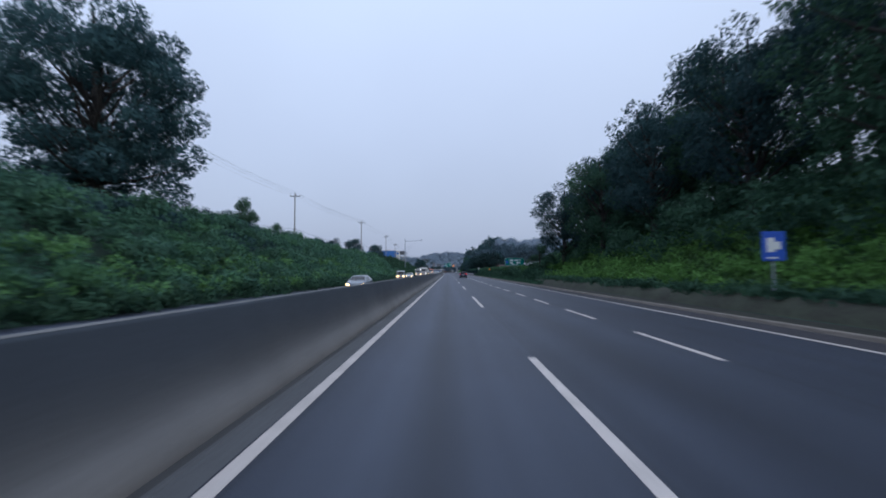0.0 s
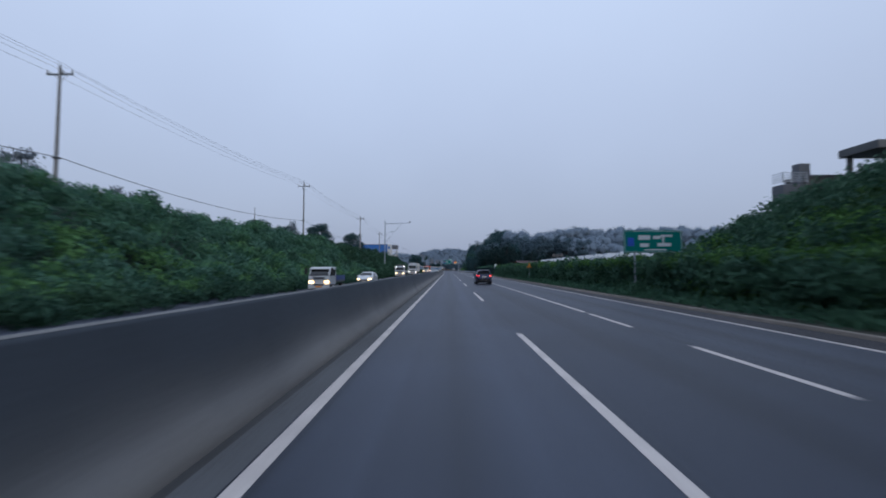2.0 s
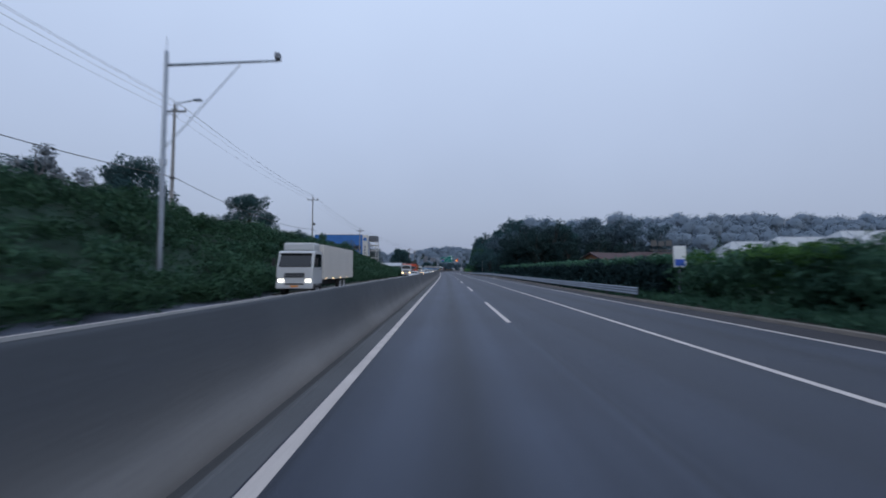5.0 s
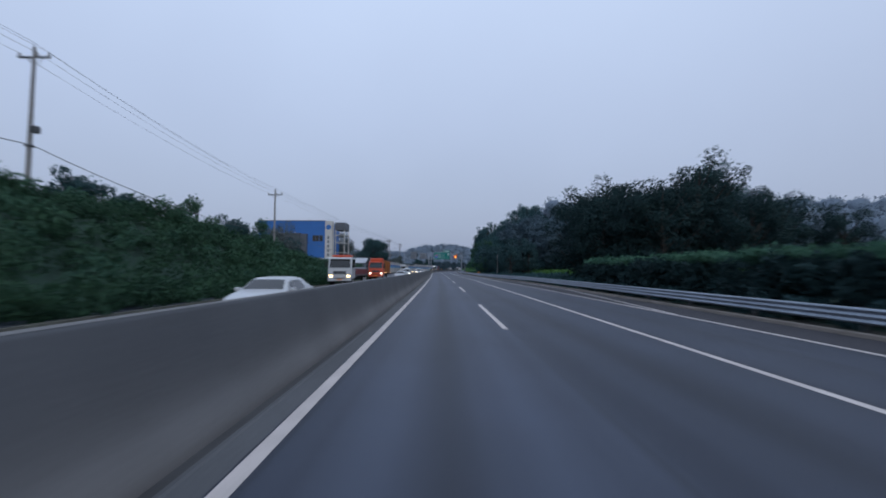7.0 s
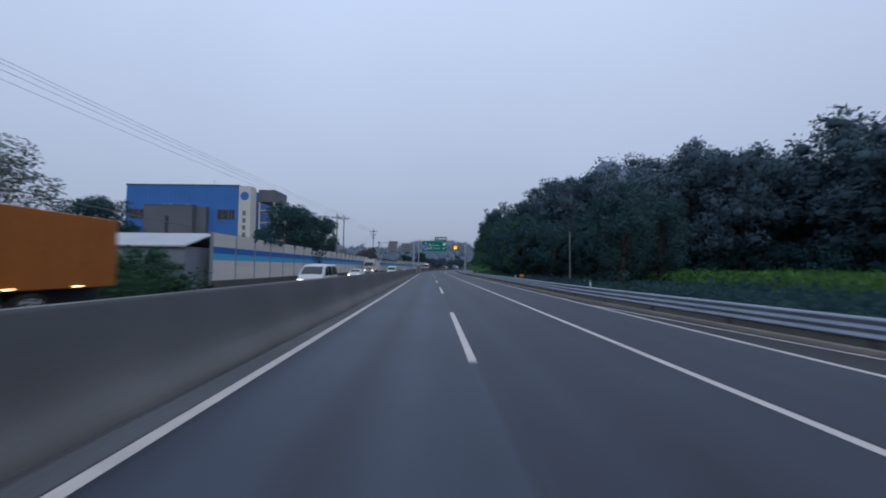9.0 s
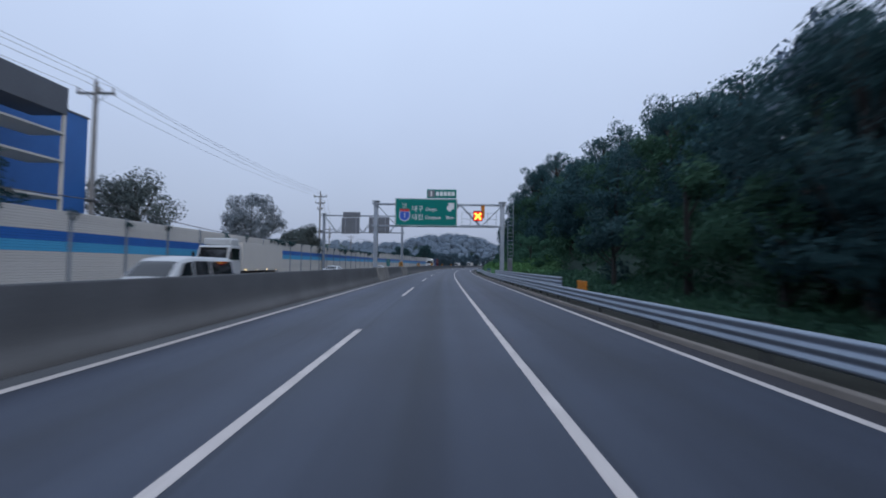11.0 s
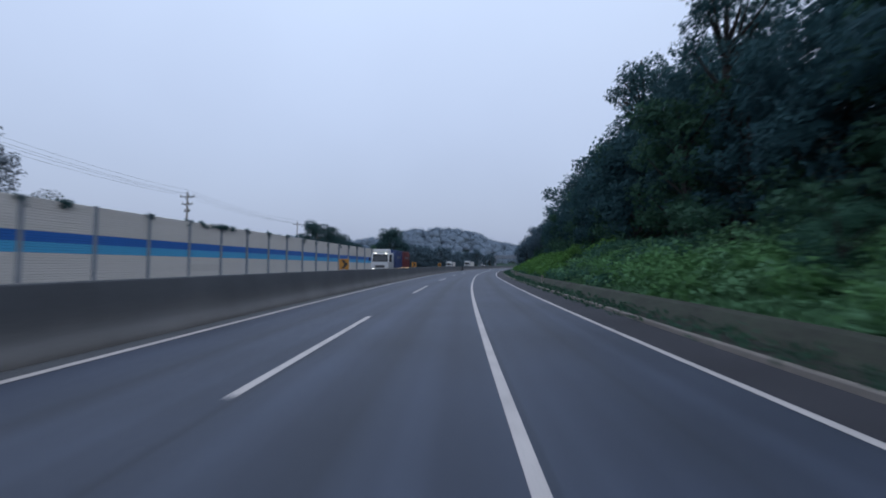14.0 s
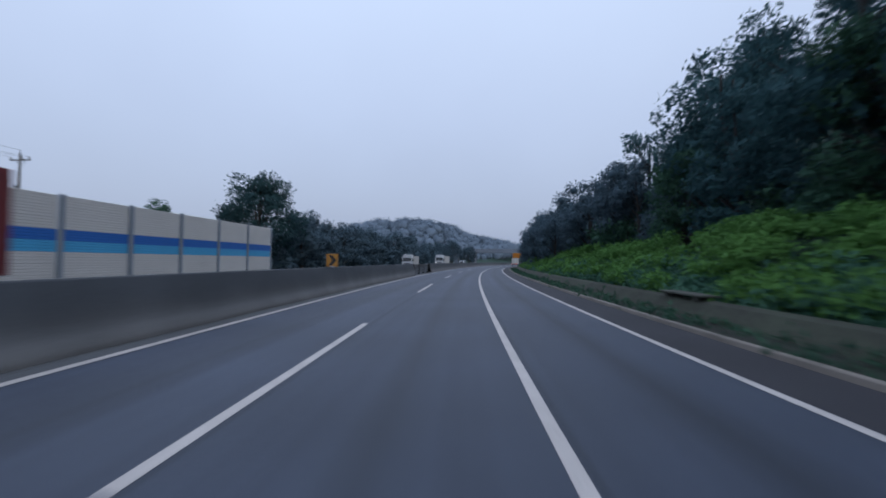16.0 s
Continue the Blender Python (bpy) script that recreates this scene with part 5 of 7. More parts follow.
def wheel_parts(parent, x, y, r, width=0.22, rim=ALLOY, spokes=10):
    side = 1 if x > 0 else -1
    tyre_bm = bmesh.new()
    prof = [(-0.5, 0.68), (-0.5, 0.93), (-0.38, 1.0), (0.38, 1.0), (0.5, 0.93), (0.5, 0.68)]
    rows = []
    for i in range(28):
        a = 2 * math.pi * i / 28
        rows.append([tyre_bm.verts.new((px * width, pr * r * math.cos(a), pr * r * math.sin(a))) for px, pr in prof])
    for i in range(28):
        q, w = rows[i], rows[(i + 1) % 28]
        for j in range(len(prof) - 1):
            tyre_bm.faces.new((q[j], q[j + 1], w[j + 1], w[j]))
    wh = part("wheel", tyre_bm, RUBBER, parent, m=pose(x, y, r), smooth=True)
    bm = bmesh.new()
    bmesh.ops.create_cone(bm, cap_ends=True, segments=24, radius1=0.7 * r, radius2=0.7 * r, depth=0.03, matrix=pose(side * width * 0.18, 0, 0, 0, 90, 0))
    part("brake_disc", bm, BLACK, wh)
    bm = bmesh.new()
    xo = side * width * 0.46
    for i in range(spokes):
        a = 2 * math.pi * i / spokes
        rod((xo * 0.9, 0.1 * r * math.cos(a), 0.1 * r * math.sin(a)), (xo, 0.66 * r * math.cos(a), 0.66 * r * math.sin(a)), 0.05 * r, 0.07 * r, 5, bm)
    for i in range(28):
        a, b = 2 * math.pi * i / 28, 2 * math.pi * (i + 1) / 28
        rod((xo, 0.67 * r * math.cos(a), 0.67 * r * math.sin(a)), (xo, 0.67 * r * math.cos(b), 0.67 * r * math.sin(b)), 0.04 * r, None, 5, bm)
    rod((xo * 0.8, 0, 0), (xo * 1.03, 0, 0), 0.16 * r, 0.12 * r, 10, bm)
    part("rim", bm, rim, wh, smooth=True)
    return wh


def arch(parent, x, y, r, mat):
    turns = [math.pi * (i / 18 * 1.12 - 0.06) for i in range(19)]
    v, f = tube([(x, y + 1.17 * r * math.cos(a), r + 1.17 * r * math.sin(a)) for a in turns], [0.07 * r + 0.016] * 19, 6)
    part("wheel_arch", mesh_of("wheel_arch", v, f, mat, True), mat, parent)
    bm = block(min(0.45 * x, x * 0.86), max(0.45 * x, x * 0.86), y - 1.1 * r, y + 1.1 * r, 0.22, 2.16 * r)
    part("wheel_well", bm, BLACK, parent)


SUV = {
    "top": [(-2.21, 0.5), (-2.20, 0.86), (-2.12, 1.0), (-2.02, 1.10), (-1.62, 1.57), (-1.45, 1.63), (-0.9, 1.665), (-0.2, 1.67), (0.3, 1.62), (0.62, 1.47), (1.12, 1.10), (1.6, 1.02), (2.0, 0.9), (2.15, 0.76), (2.21, 0.5)],
    "low": [(-2.21, 0.40), (-2.0, 0.30), (-1.6, 0.24), (1.6, 0.22), (2.05, 0.24), (2.21, 0.36)],
    "wide": [(-2.21, 0.74), (-2.14, 0.83), (-1.9, 0.89), (-1.3, 0.915), (1.3, 0.91), (1.8, 0.88), (2.05, 0.79), (2.21, 0.62)],
    "belt": [(-2.2, 1.12), (-1.3, 1.13), (0.8, 0.99), (1.2, 0.97), (2.2, 0.8)],
    "lean": 0.42, "wheel": 0.345, "axles": (-1.32, 1.32)}


def lens_patch(k, side, pts, out=0.015):
    """Lamp on the body's corner: pts are (y, share of the flank's height from sill to belt, fraction of width)."""
    bm = bmesh.new()
    vs = []
    for y, z in pts:
        r = body_ring(k, y)
        zs, xs = [p[1] for p in r[2:8]], [p[0] for p in r[2:8]]
        x = float(np.interp(z, zs, xs)) + out
        vs.append(bm.verts.new((side * x, y, z)))
    bm.faces.new(vs)
    bmesh.ops.triangulate(bm, faces=bm.faces)
    return bm


def blue_suv():
    k = SUV
    car = thing("suv", at(104.6, 5.78, 0.0), "dark blue compact suv with lit red tail lamps on the road", "car")
    v, f = car_body(k)
    part("body", mesh_of("body", v, f, CAR_NAVY, True), CAR_NAVY, car, "glossy dark blue paint")
    for sd in (-1, 1):
        for low, high in (((0.18, 1.0), (0.13, 0.38)), ((-0.72, 0.1), (-0.72, 0.07)), ((-1.5, -0.8), (-1.12, -0.8))):
            v, f = side_pane(k, sd, low, high)
            part("side_window", mesh_of("side_window", v, f, CAR_GLASS, True), CAR_GLASS, car)
        v, f = side_pane(k, sd, (-0.78, 0.16), (-0.78, 0.2), 0.80, 0.97, 0.03)
        part("wind_deflector", mesh_of("wind_deflector", v, f, CHROME, True), CHROME, car, "chrome window visor")
        v, f = side_pane(k, sd, (0.2, 0.95), (0.24, 0.62), 0.80, 0.97, 0.03)
        part("wind_deflector", mesh_of("wind_deflector", v, f, CHROME, True), CHROME, car, "chrome window visor")
        mir = part("mirror", block(sd * 0.98 - 0.1, sd * 0.98 + 0.1, 0.78, 0.93, 1.0, 1.15, 0.04), CAR_NAVY, car)
        part("mirror_arm", block(min(sd * 0.84, sd * 0.9), max(sd * 0.84, sd * 0.9), 0.82, 0.9, 0.98, 1.03, 0.01), BLACK, mir)
        for y in (0.05, -0.85):
            part("door_handle", block(sd * 0.925 - 0.02, sd * 0.925 + 0.02, y - 0.22, y - 0.02, 0.9, 0.94, 0.012), CAR_NAVY, car)
        part("sill", block(min(sd * 0.8, sd * 0.935), max(sd * 0.8, sd * 0.935), -0.95, 0.95, 0.22, 0.36, 0.03), CAR_NAVY, car)
        lamp = part("tail_lamp", lens_patch(k, sd, [(-1.74, 1.09), (-1.88, 1.11), (-2.04, 1.08), (-2.12, 1.0), (-2.1, 0.93), (-1.96, 0.96)]), LAMP_RED, car, "lit red tail lamp")
        bm = block(min(sd * 0.55, sd * 0.82), max(sd * 0.55, sd * 0.82), -2.17, -2.06, 0.945, 1.06, 0.03)
        part("lamp_inner", bm, LAMP_RED, lamp)
        for x, y in ((0.76, -2.17), (0.6, -2.18)):
            part("bulb", block(sd * x - 0.03, sd * x + 0.03, y - 0.012, y, 0.98, 1.02, 0.01), LAMP_RED_HOT, lamp)
        part("rear_reflector", block(sd * 0.66 - 0.09, sd * 0.66 + 0.09, -2.215, -2.16, 0.5, 0.56, 0.015), REFLECT_RED, car)
        for y in k["axles"]:
            arch(car, sd * 0.895, y, k["wheel"], CAR_NAVY)
            wheel_parts(car, sd * 0.80, y, k["wheel"], 0.225)
        part("roof_rail", rod((sd * 0.56, -1.25, 1.66), (sd * 0.56, 0.2, 1.66), 0.015), BLACK, car)
    v, f = top_pane(k, 0.56, 1.06)
    part("windscreen", mesh_of("windscreen", v, f, CAR_GLASS, True), CAR_GLASS, car)
    v, f = top_pane(k, -1.98, -1.66, 0.9)
    part("rear_window", mesh_of("rear_window", v, f, CAR_GLASS, True), CAR_GLASS, car)
    part("spoiler", block(-0.6, 0.6, -1.86, -1.5, 1.55, 1.62, 0.03), CAR_NAVY, car)
    part("rear_wiper", rod((0.05, -1.99, 1.16), (0.42, -1.94, 1.2), 0.012), BLACK, car)
    part("rear_bumper", block(-0.72, 0.72, -2.245, -2.1, 0.36, 0.56, 0.05), BLACK, car, "black plastic bumper skirt")
    part("bumper_lip", block(-0.74, 0.74, -2.235, -2.12, 0.62, 0.72, 0.03), CAR_NAVY, car)
    pl = part("number_plate", block(-0.23, 0.23, -2.235, -2.2, 0.80, 0.93, 0.008), PLATE, car)
    part("plate_bar", block(-0.18, 0.18, -2.24, -2.235, 0.845, 0.885), SIGN_BACK, pl)
    part("badge", block(-0.06, 0.06, -2.16, -2.1, 0.985, 1.03, 0.01), CHROME, car)
    part("tail_pipe", rod((0.45, -2.25, 0.32), (0.45, -2.0, 0.34), 0.035), CHROME, car)
    part("aerial", rod((0, -1.35, 1.63), (0, -1.5, 1.75), 0.02, 0.006), BLACK, car)
    part("underbody", block(-0.75, 0.75, -1.95, 1.95, 0.2, 0.5, 0.03), BLACK, car)
    for sd in (-1, 1):
        part("headlamp", lens_patch(k, sd, [(1.75, 0.86), (1.95, 0.86), (2.12, 0.72), (2.1, 0.64), (1.9, 0.7)]), CHROME, car)
    return car


blue_suv()

SEDAN = {
    "top": [(-2.4, 0.45), (-2.38, 0.85), (-2.25, 1.0), (-1.75, 1.07), (-1.1, 1.4), (-0.5, 1.46), (0.2, 1.44), (0.5, 1.34), (1.05, 1.0), (1.6, 0.93), (2.15, 0.78), (2.36, 0.62), (2.4, 0.4)],
    "low": [(-2.4, 0.35), (-2.1, 0.24), (2.1, 0.2), (2.4, 0.3)],
    "wide": [(-2.4, 0.74), (-2.2, 0.86), (-1.4, 0.91), (1.3, 0.91), (2.0, 0.86), (2.3, 0.74), (2.4, 0.62)],
    "belt": [(-2.4, 0.98), (-1.3, 0.98), (1.0, 0.9), (2.4, 0.7)],
    "lean": 0.5, "wheel": 0.325, "axles": (-1.4, 1.42)}
VAN = {
    "top": [(-2.5, 0.5), (-2.49, 1.5), (-2.38, 1.85), (-2.1, 1.93), (0.6, 1.95), (1.2, 1.86), (1.55, 1.65), (2.1, 1.15), (2.4, 0.95), (2.5, 0.5)],
    "low": [(-2.5, 0.35), (-2.1, 0.26), (2.1, 0.24), (2.5, 0.34)],
    "wide": [(-2.5, 0.86), (-2.2, 0.95), (2.0, 0.95), (2.4, 0.86), (2.5, 0.72)],
    "belt": [(-2.5, 1.1), (1.8, 1.05), (2.5, 0.85)],
    "lean": 0.18, "wheel": 0.33, "axles": (-1.55, 1.6)}


def oncoming_car(name, k, paint, m, label, lamp=LAMP_WARM, rear=(-1.68, -1.12), front=(0.46, 1.0), panes=(((0.1, 0.92), (0.06, 0.42)), ((-1.0, 0.04), (-0.78, 0.0)))):
    car = thing(name, m, label, "car")
    v, f = car_body(k)
    part("body", mesh_of("body", v, f, paint, True), paint, car)
    for sd in (-1, 1):
        for low, high in panes:
            v, f = side_pane(k, sd, low, high)
            part("side_window", mesh_of("side_window", v, f, GLASS, True), GLASS, car)
        part("mirror", block(sd * 0.99 - 0.09, sd * 0.99 + 0.09, 0.72, 0.86, 0.95, 1.08, 0.03), paint, car)
        y1 = k["top"][-1][0]
        zh = 0.68 if k is SEDAN else 0.85
        part("headlamp", lens_patch(k, sd, [(y1 - 0.42, zh + 0.02), (y1 - 0.2, zh + 0.03), (y1 - 0.06, zh - 0.06), (y1 - 0.2, zh - 0.1)], 0.02), lamp, car, "lit headlamp")
        part("headlamp_face", block(sd * 0.6 - 0.13, sd * 0.6 + 0.13, y1 - 0.1, y1 + 0.012, zh - 0.13, zh, 0.03), lamp, car)
        for y in k["axles"]:
            arch(car, sd * (tab(k["wide"], y) - 0.015), y, k["wheel"], paint)
            wheel_parts(car, sd * (tab(k["wide"], y) - 0.11), y, k["wheel"], 0.21, spokes=5)
    v, f = top_pane(k, *front)
    part("windscreen", mesh_of("windscreen", v, f, GLASS, True), GLASS, car)
    v, f = top_pane(k, *rear)
    part("rear_window", mesh_of("rear_window", v, f, GLASS, True), GLASS, car)
    part("grille", block(-0.4, 0.4, k["top"][-1][0] - 0.06, k["top"][-1][0] + 0.015, 0.46, 0.6, 0.02), BLACK, car)
    part("number_plate", block(-0.24, 0.24, k["top"][-1][0] + 0.0, k["top"][-1][0] + 0.03, 0.36, 0.45, 0.005), PLATE, car)
    return car


def facing(s, n):
    return at(s, n, 0.0, 180)


oncoming_car("sedan", SEDAN, CAR_GREY, facing(37.8, -6.6), "grey sedan with lit headlamps in the oncoming lane", LAMP_WARM)
sedan = oncoming_car("sedan", SEDAN, CAR_WHITE, facing(221.5, -4.6), "white sedan with lit headlamps in the oncoming lane", LAMP_WARM)
copy_thing(sedan, facing(273.5, -4.6))
copy_thing(sedan, facing(404.0, -5.4))
copy_thing(sedan, facing(387.0, -8.2))
copy_thing(sedan, facing(104.5, -8.0))
copy_thing(sedan, facing(330.0, -7.8))
van_panes = (((0.75, 1.75), (0.75, 1.3)), ((-0.4, 0.65), (-0.4, 0.65)), ((-2.2, -0.5), (-2.15, -0.5)))
van = oncoming_car("van", VAN, CAR_WHITE, facing(301.5, -5.6), "white van with lit headlamps in the oncoming lane", LAMP_WHITE, (-2.46, -2.36), (1.4, 2.05), van_panes)
copy_thing(van, facing(352, -4.6))
copy_thing(van, facing(638, -5.5))


def truck_wheels(t, ys, r=0.5, half=1.02):
    for y in ys:
        for x in (-half, half):
            wheel_parts(t, x, y, r, 0.3, ALLOY, 6)


def truck_cab(t, paint, y0, y1, w, z0, z1, lamp, visor=True):
    """A cab-over cab facing +y."""
    bm = bmesh.new()
    prof = [(y0, z0), (y1, z0), (y1 + 0.04, z0 + 0.5), (y1, z0 + (z1 - z0) * 0.48), (y1 - 0.32, z1 - 0.12), (y1 - 0.55, z1), (y0, z1)]
    a = [bm.verts.new((-w, y, z)) for y, z in prof]
    b = [bm.verts.new((w, y, z)) for y, z in prof]
    for i in range(len(prof)):
        j = (i + 1) % len(prof)
        bm.faces.new((a[i], a[j], b[j], b[i]))
    bm.faces.new(a[::-1])
    bm.faces.new(b)
    bmesh.ops.recalc_face_normals(bm, faces=bm.faces)
    bmesh.ops.bevel(bm, geom=list(bm.edges), offset=0.05, segments=2, profile=0.5, affect="EDGES")
    cab = part("cab", bm, paint, t)
    zb = z0 + (z1 - z0) * 0.5
    bm = bmesh.new()
    q = [(-w * 0.9, y1 + 0.012, zb), (w * 0.9, y1 + 0.012, zb), (w * 0.84, y1 - 0.28, z1 - 0.2), (-w * 0.84, y1 - 0.28, z1 - 0.2)]
    bm.faces.new([bm.verts.new(p) for p in q])
    part("windscreen", bm, GLASS, cab)
    for sd in (-1, 1):
        bm = bmesh.new()
        q = [(sd * (w + 0.008), y1 - 0.15, zb), (sd * (w + 0.008), y0 + 0.25, zb), (sd * (w + 0.008), y0 + 0.25, z1 - 0.22), (sd * (w + 0.008), y1 - 0.42, z1 - 0.22)]
        bm.faces.new([bm.verts.new(p) for p in q])
        part("side_window", bm, GLASS, cab)
        part("headlamp", block(sd * w * 0.74 - 0.17, sd * w * 0.74 + 0.17, y1 - 0.02, y1 + 0.06, z0 + 0.12, z0 + 0.32, 0.03), lamp, cab, "lit headlamp")
        part("mirror", block(sd * (w + 0.2) - 0.09, sd * (w + 0.2) + 0.09, y1 - 0.1, y1 + 0.02, zb + 0.1, zb + 0.6, 0.03), BLACK, cab)
    part("grille", block(-w * 0.55, w * 0.55, y1 + 0.0, y1 + 0.06, z0 + 0.42, z0 + 0.42 + (z1 - z0) * 0.14, 0.02), BLACK, cab)
    part("visor", block(-w * 0.86, w * 0.86, y1 - 0.3, y1 - 0.1, z1 - 0.24, z1 - 0.17, 0.02), DARK_STEEL, cab)
    for i in range(3):
        part("grille_bar", block(-w * 0.5, w * 0.5, y1 + 0.06, y1 + 0.075, z0 + 0.45 + (z1 - z0) * 0.045 * i, z0 + 0.48 + (z1 - z0) * 0.045 * i), SIGN_BACK, cab)
    part("lower_grille", block(-w * 0.5, w * 0.5, y1 + 0.075, y1 + 0.09, z0 - 0.05, z0 + 0.06, 0.01), BLACK, cab)
    for sd in (-1, 1):
        part("wiper", rod((sd * w * 0.1, y1 + 0.02, zb + 0.03), (sd * w * 0.55, y1 - 0.04, zb + 0.22), 0.012), BLACK, cab)
        part("door_step", block(min(sd * w * 0.9, sd * (w + 0.02)), max(sd * w * 0.9, sd * (w + 0.02)), y0 + 0.3, y1 - 0.3, z0 - 0.25, z0 - 0.1, 0.02), BLACK, cab)
        part("door_handle", block(sd * (w + 0.01) - 0.015, sd * (w + 0.01) + 0.015, y0 + 0.3, y0 + 0.5, zb - 0.15, zb - 0.1), BLACK, cab)
    part("bumper", block(-w * 1.01, w * 1.01, y1 - 0.1, y1 + 0.08, z0 - 0.3, z0 + 0.08, 0.05), paint, cab)
    part("number_plate", block(-0.25, 0.25, y1 + 0.08, y1 + 0.1, z0 - 0.2, z0 - 0.08, 0.005), SIGN_ORANGE, cab)
    return cab


# small white pickup with a blue bed
t = thing("pickup_truck", facing(89.6, -8.4), "small white pickup truck with a blue load bed", "truck")
truck_cab(t, CAR_WHITE, 0.5, 2.4, 0.82, 0.55, 1.95, LAMP_WARM)
part("bed", block(-0.82, 0.82, -2.4, 0.4, 0.7, 0.85, 0.02), DARK_STEEL, t)
for x in (-0.82, 0.78):
    part("drop_side", block(x, x + 0.04, -2.4, 0.4, 0.85, 1.25, 0.01), BOX_BLUE, t)
part("tailboard", block(-0.82, 0.82, -2.44, -2.4, 0.85, 1.25, 0.01), BOX_BLUE, t)
truck_wheels(t, (-1.5, 1.5), 0.3, 0.72)

# white flatbed with roof rack
t = thing("flatbed_truck", facing(144.0, -8.4), "white flatbed truck with lit lamps in the oncoming lane", "truck")
truck_cab(t, CAR_WHITE, 1.4, 3.3, 1.0, 0.7, 2.35, LAMP_WARM)
part("wind_shield", block(-0.9, 0.9, 1.5, 2.4, 2.35, 2.75, 0.08), DARK_STEEL, t)
for x in (-0.8, 0.8):
    part("roof_lamp", block(x - 0.15, x + 0.15, 2.75, 2.85, 2.3, 2.38, 0.02), LAMP_WHITE, t)
part("bed", block(-1.05, 1.05, -3.6, 1.3, 0.95, 1.1, 0.02), DARK_STEEL, t)
for x in (-1.05, 1.0):
    part("drop_side", block(x, x + 0.05, -3.6, 1.3, 1.1, 1.5, 0.01), CAR_WHITE, t)
truck_wheels(t, (-2.2, 2.4), 0.42, 0.9)

# white box lorry
def box_lorry(m, label, cab_paint, box_mat, lamp, length=8.5, high=3.6, name="box_truck"):
    t = thing(name, m, label, "truck")
    truck_cab(t, cab_paint, 3.0, 5.0, 1.2, 0.8, 3.0, lamp)
    part("wind_deflector", block(-1.05, 1.05, 3.1, 4.3, 3.0, 3.55, 0.12), cab_paint, t)
    part("cargo_box", block(-1.22, 1.22, 2.8 - length, 2.8, 1.05, high, 0.03), box_mat, t)
    for i in range(int(length / 0.6)):
        for x in (-1.235, 1.215):
            part("box_rib", block(x, x + 0.02, 2.6 - 0.6 * i, 2.66 - 0.6 * i, 1.1, high - 0.05), box_mat, t)
    part("chassis", block(-0.5, 0.5, 2.6 - length, 4.6, 0.6, 1.04, 0.03), BLACK, t)
    truck_wheels(t, (4.0, 3.6 - length * 0.75, 4.75 - length * 0.75), 0.5)
    for i in range(4):
        part("side_marker", block(-1.25, -1.23, 2.2 - 2 * i, 2.35 - 2 * i, 1.08, 1.13), LAMP_WARM, t)
        part("side_marker", block(1.23, 1.25, 2.2 - 2 * i, 2.35 - 2 * i, 1.08, 1.13), LAMP_WARM, t)
    return t


box_lorry(facing(176.0, -8.4), "white box lorry with lit headlamps in the oncoming lane", CAR_WHITE, PANEL_WHITE, LAMP_WHITE, 9.0, 3.5)
box_lorry(facing(279.0, -8.8), "red cab lorry with an orange cargo box", TRUCK_RED, TRUCK_ORANGE, LAMP_WHITE, 8.0, 3.2)
box_lorry(facing(371.0, -11.4), "white lorry far off in the oncoming lane", CAR_WHITE, PANEL_WHITE, LAMP_WHITE, 8.0, 3.3)
box_lorry(facing(618.0, -8.3), "white box lorry far round the bend", CAR_WHITE, PANEL_WHITE, LAMP_WHITE, 8.0, 3.2)
box_lorry(facing(580.0, -8.3), "small white box lorry coming round the bend", CAR_WHITE, PANEL_WHITE, LAMP_WHITE, 6.0, 3.2).scale = (0.84, 0.84, 0.84)

# stake truck with a tarpaulin-covered load
t = thing("stake_truck", facing(252.8, -8.6), "white cab truck with a low dark red bed and grey tarpaulin", "truck")
truck_cab(t, CAR_WHITE, 2.6, 4.6, 1.2, 0.8, 2.95, LAMP_WARM)
part("roof_load", block(-1.0, 1.0, 2.8, 3.9, 2.95, 3.2, 0.1), TRUCK_RED, t)
part("bed", block(-1.22, 1.22, -5.2, 2.5, 0.95, 1.15, 0.03), DARK_STEEL, t)
for x in (-1.22, 1.16):
    for i in range(5):
        part("side_board", block(x, x + 0.06, -5.15 + 1.54 * i, -3.66 + 1.54 * i, 1.15, 1.75, 0.02), BOX_RED, t)
bm = block(-1.1, 1.1, -5.0, 2.3, 1.2, 1.95, 0.18)
part("tarpaulin", bm, TARP, t)
part("chassis", block(-0.5, 0.5, -5.0, 4.2, 0.55, 0.94, 0.03), BLACK, t)
truck_wheels(t, (3.6, -2.6, -3.8), 0.48)

# articulated lorry with two containers
t = thing("articulated_lorry", facing(492.0, -5.8), "white articulated lorry carrying blue and red containers", "truck")
truck_cab(t, CAR_WHITE, 1.0, 3.1, 1.24, 0.85, 3.3, LAMP_WHITE)
part("wind_deflector", block(-1.1, 1.1, 1.1, 2.4, 3.3, 3.85, 0.15), CAR_WHITE, t)
part("side_fairing", block(-1.24, 1.24, 0.0, 0.98, 0.7, 3.4, 0.04), CAR_WHITE, t)
for x in (-0.7, 0.7):
    part("roof_lamp", block(x - 0.15, x + 0.15, 2.6, 2.68, 3.25, 3.32, 0.02), LAMP_WHITE, t)
part("chassis", block(-0.6, 0.6, -12.6, 2.4, 0.8, 1.25, 0.03), BLACK, t)
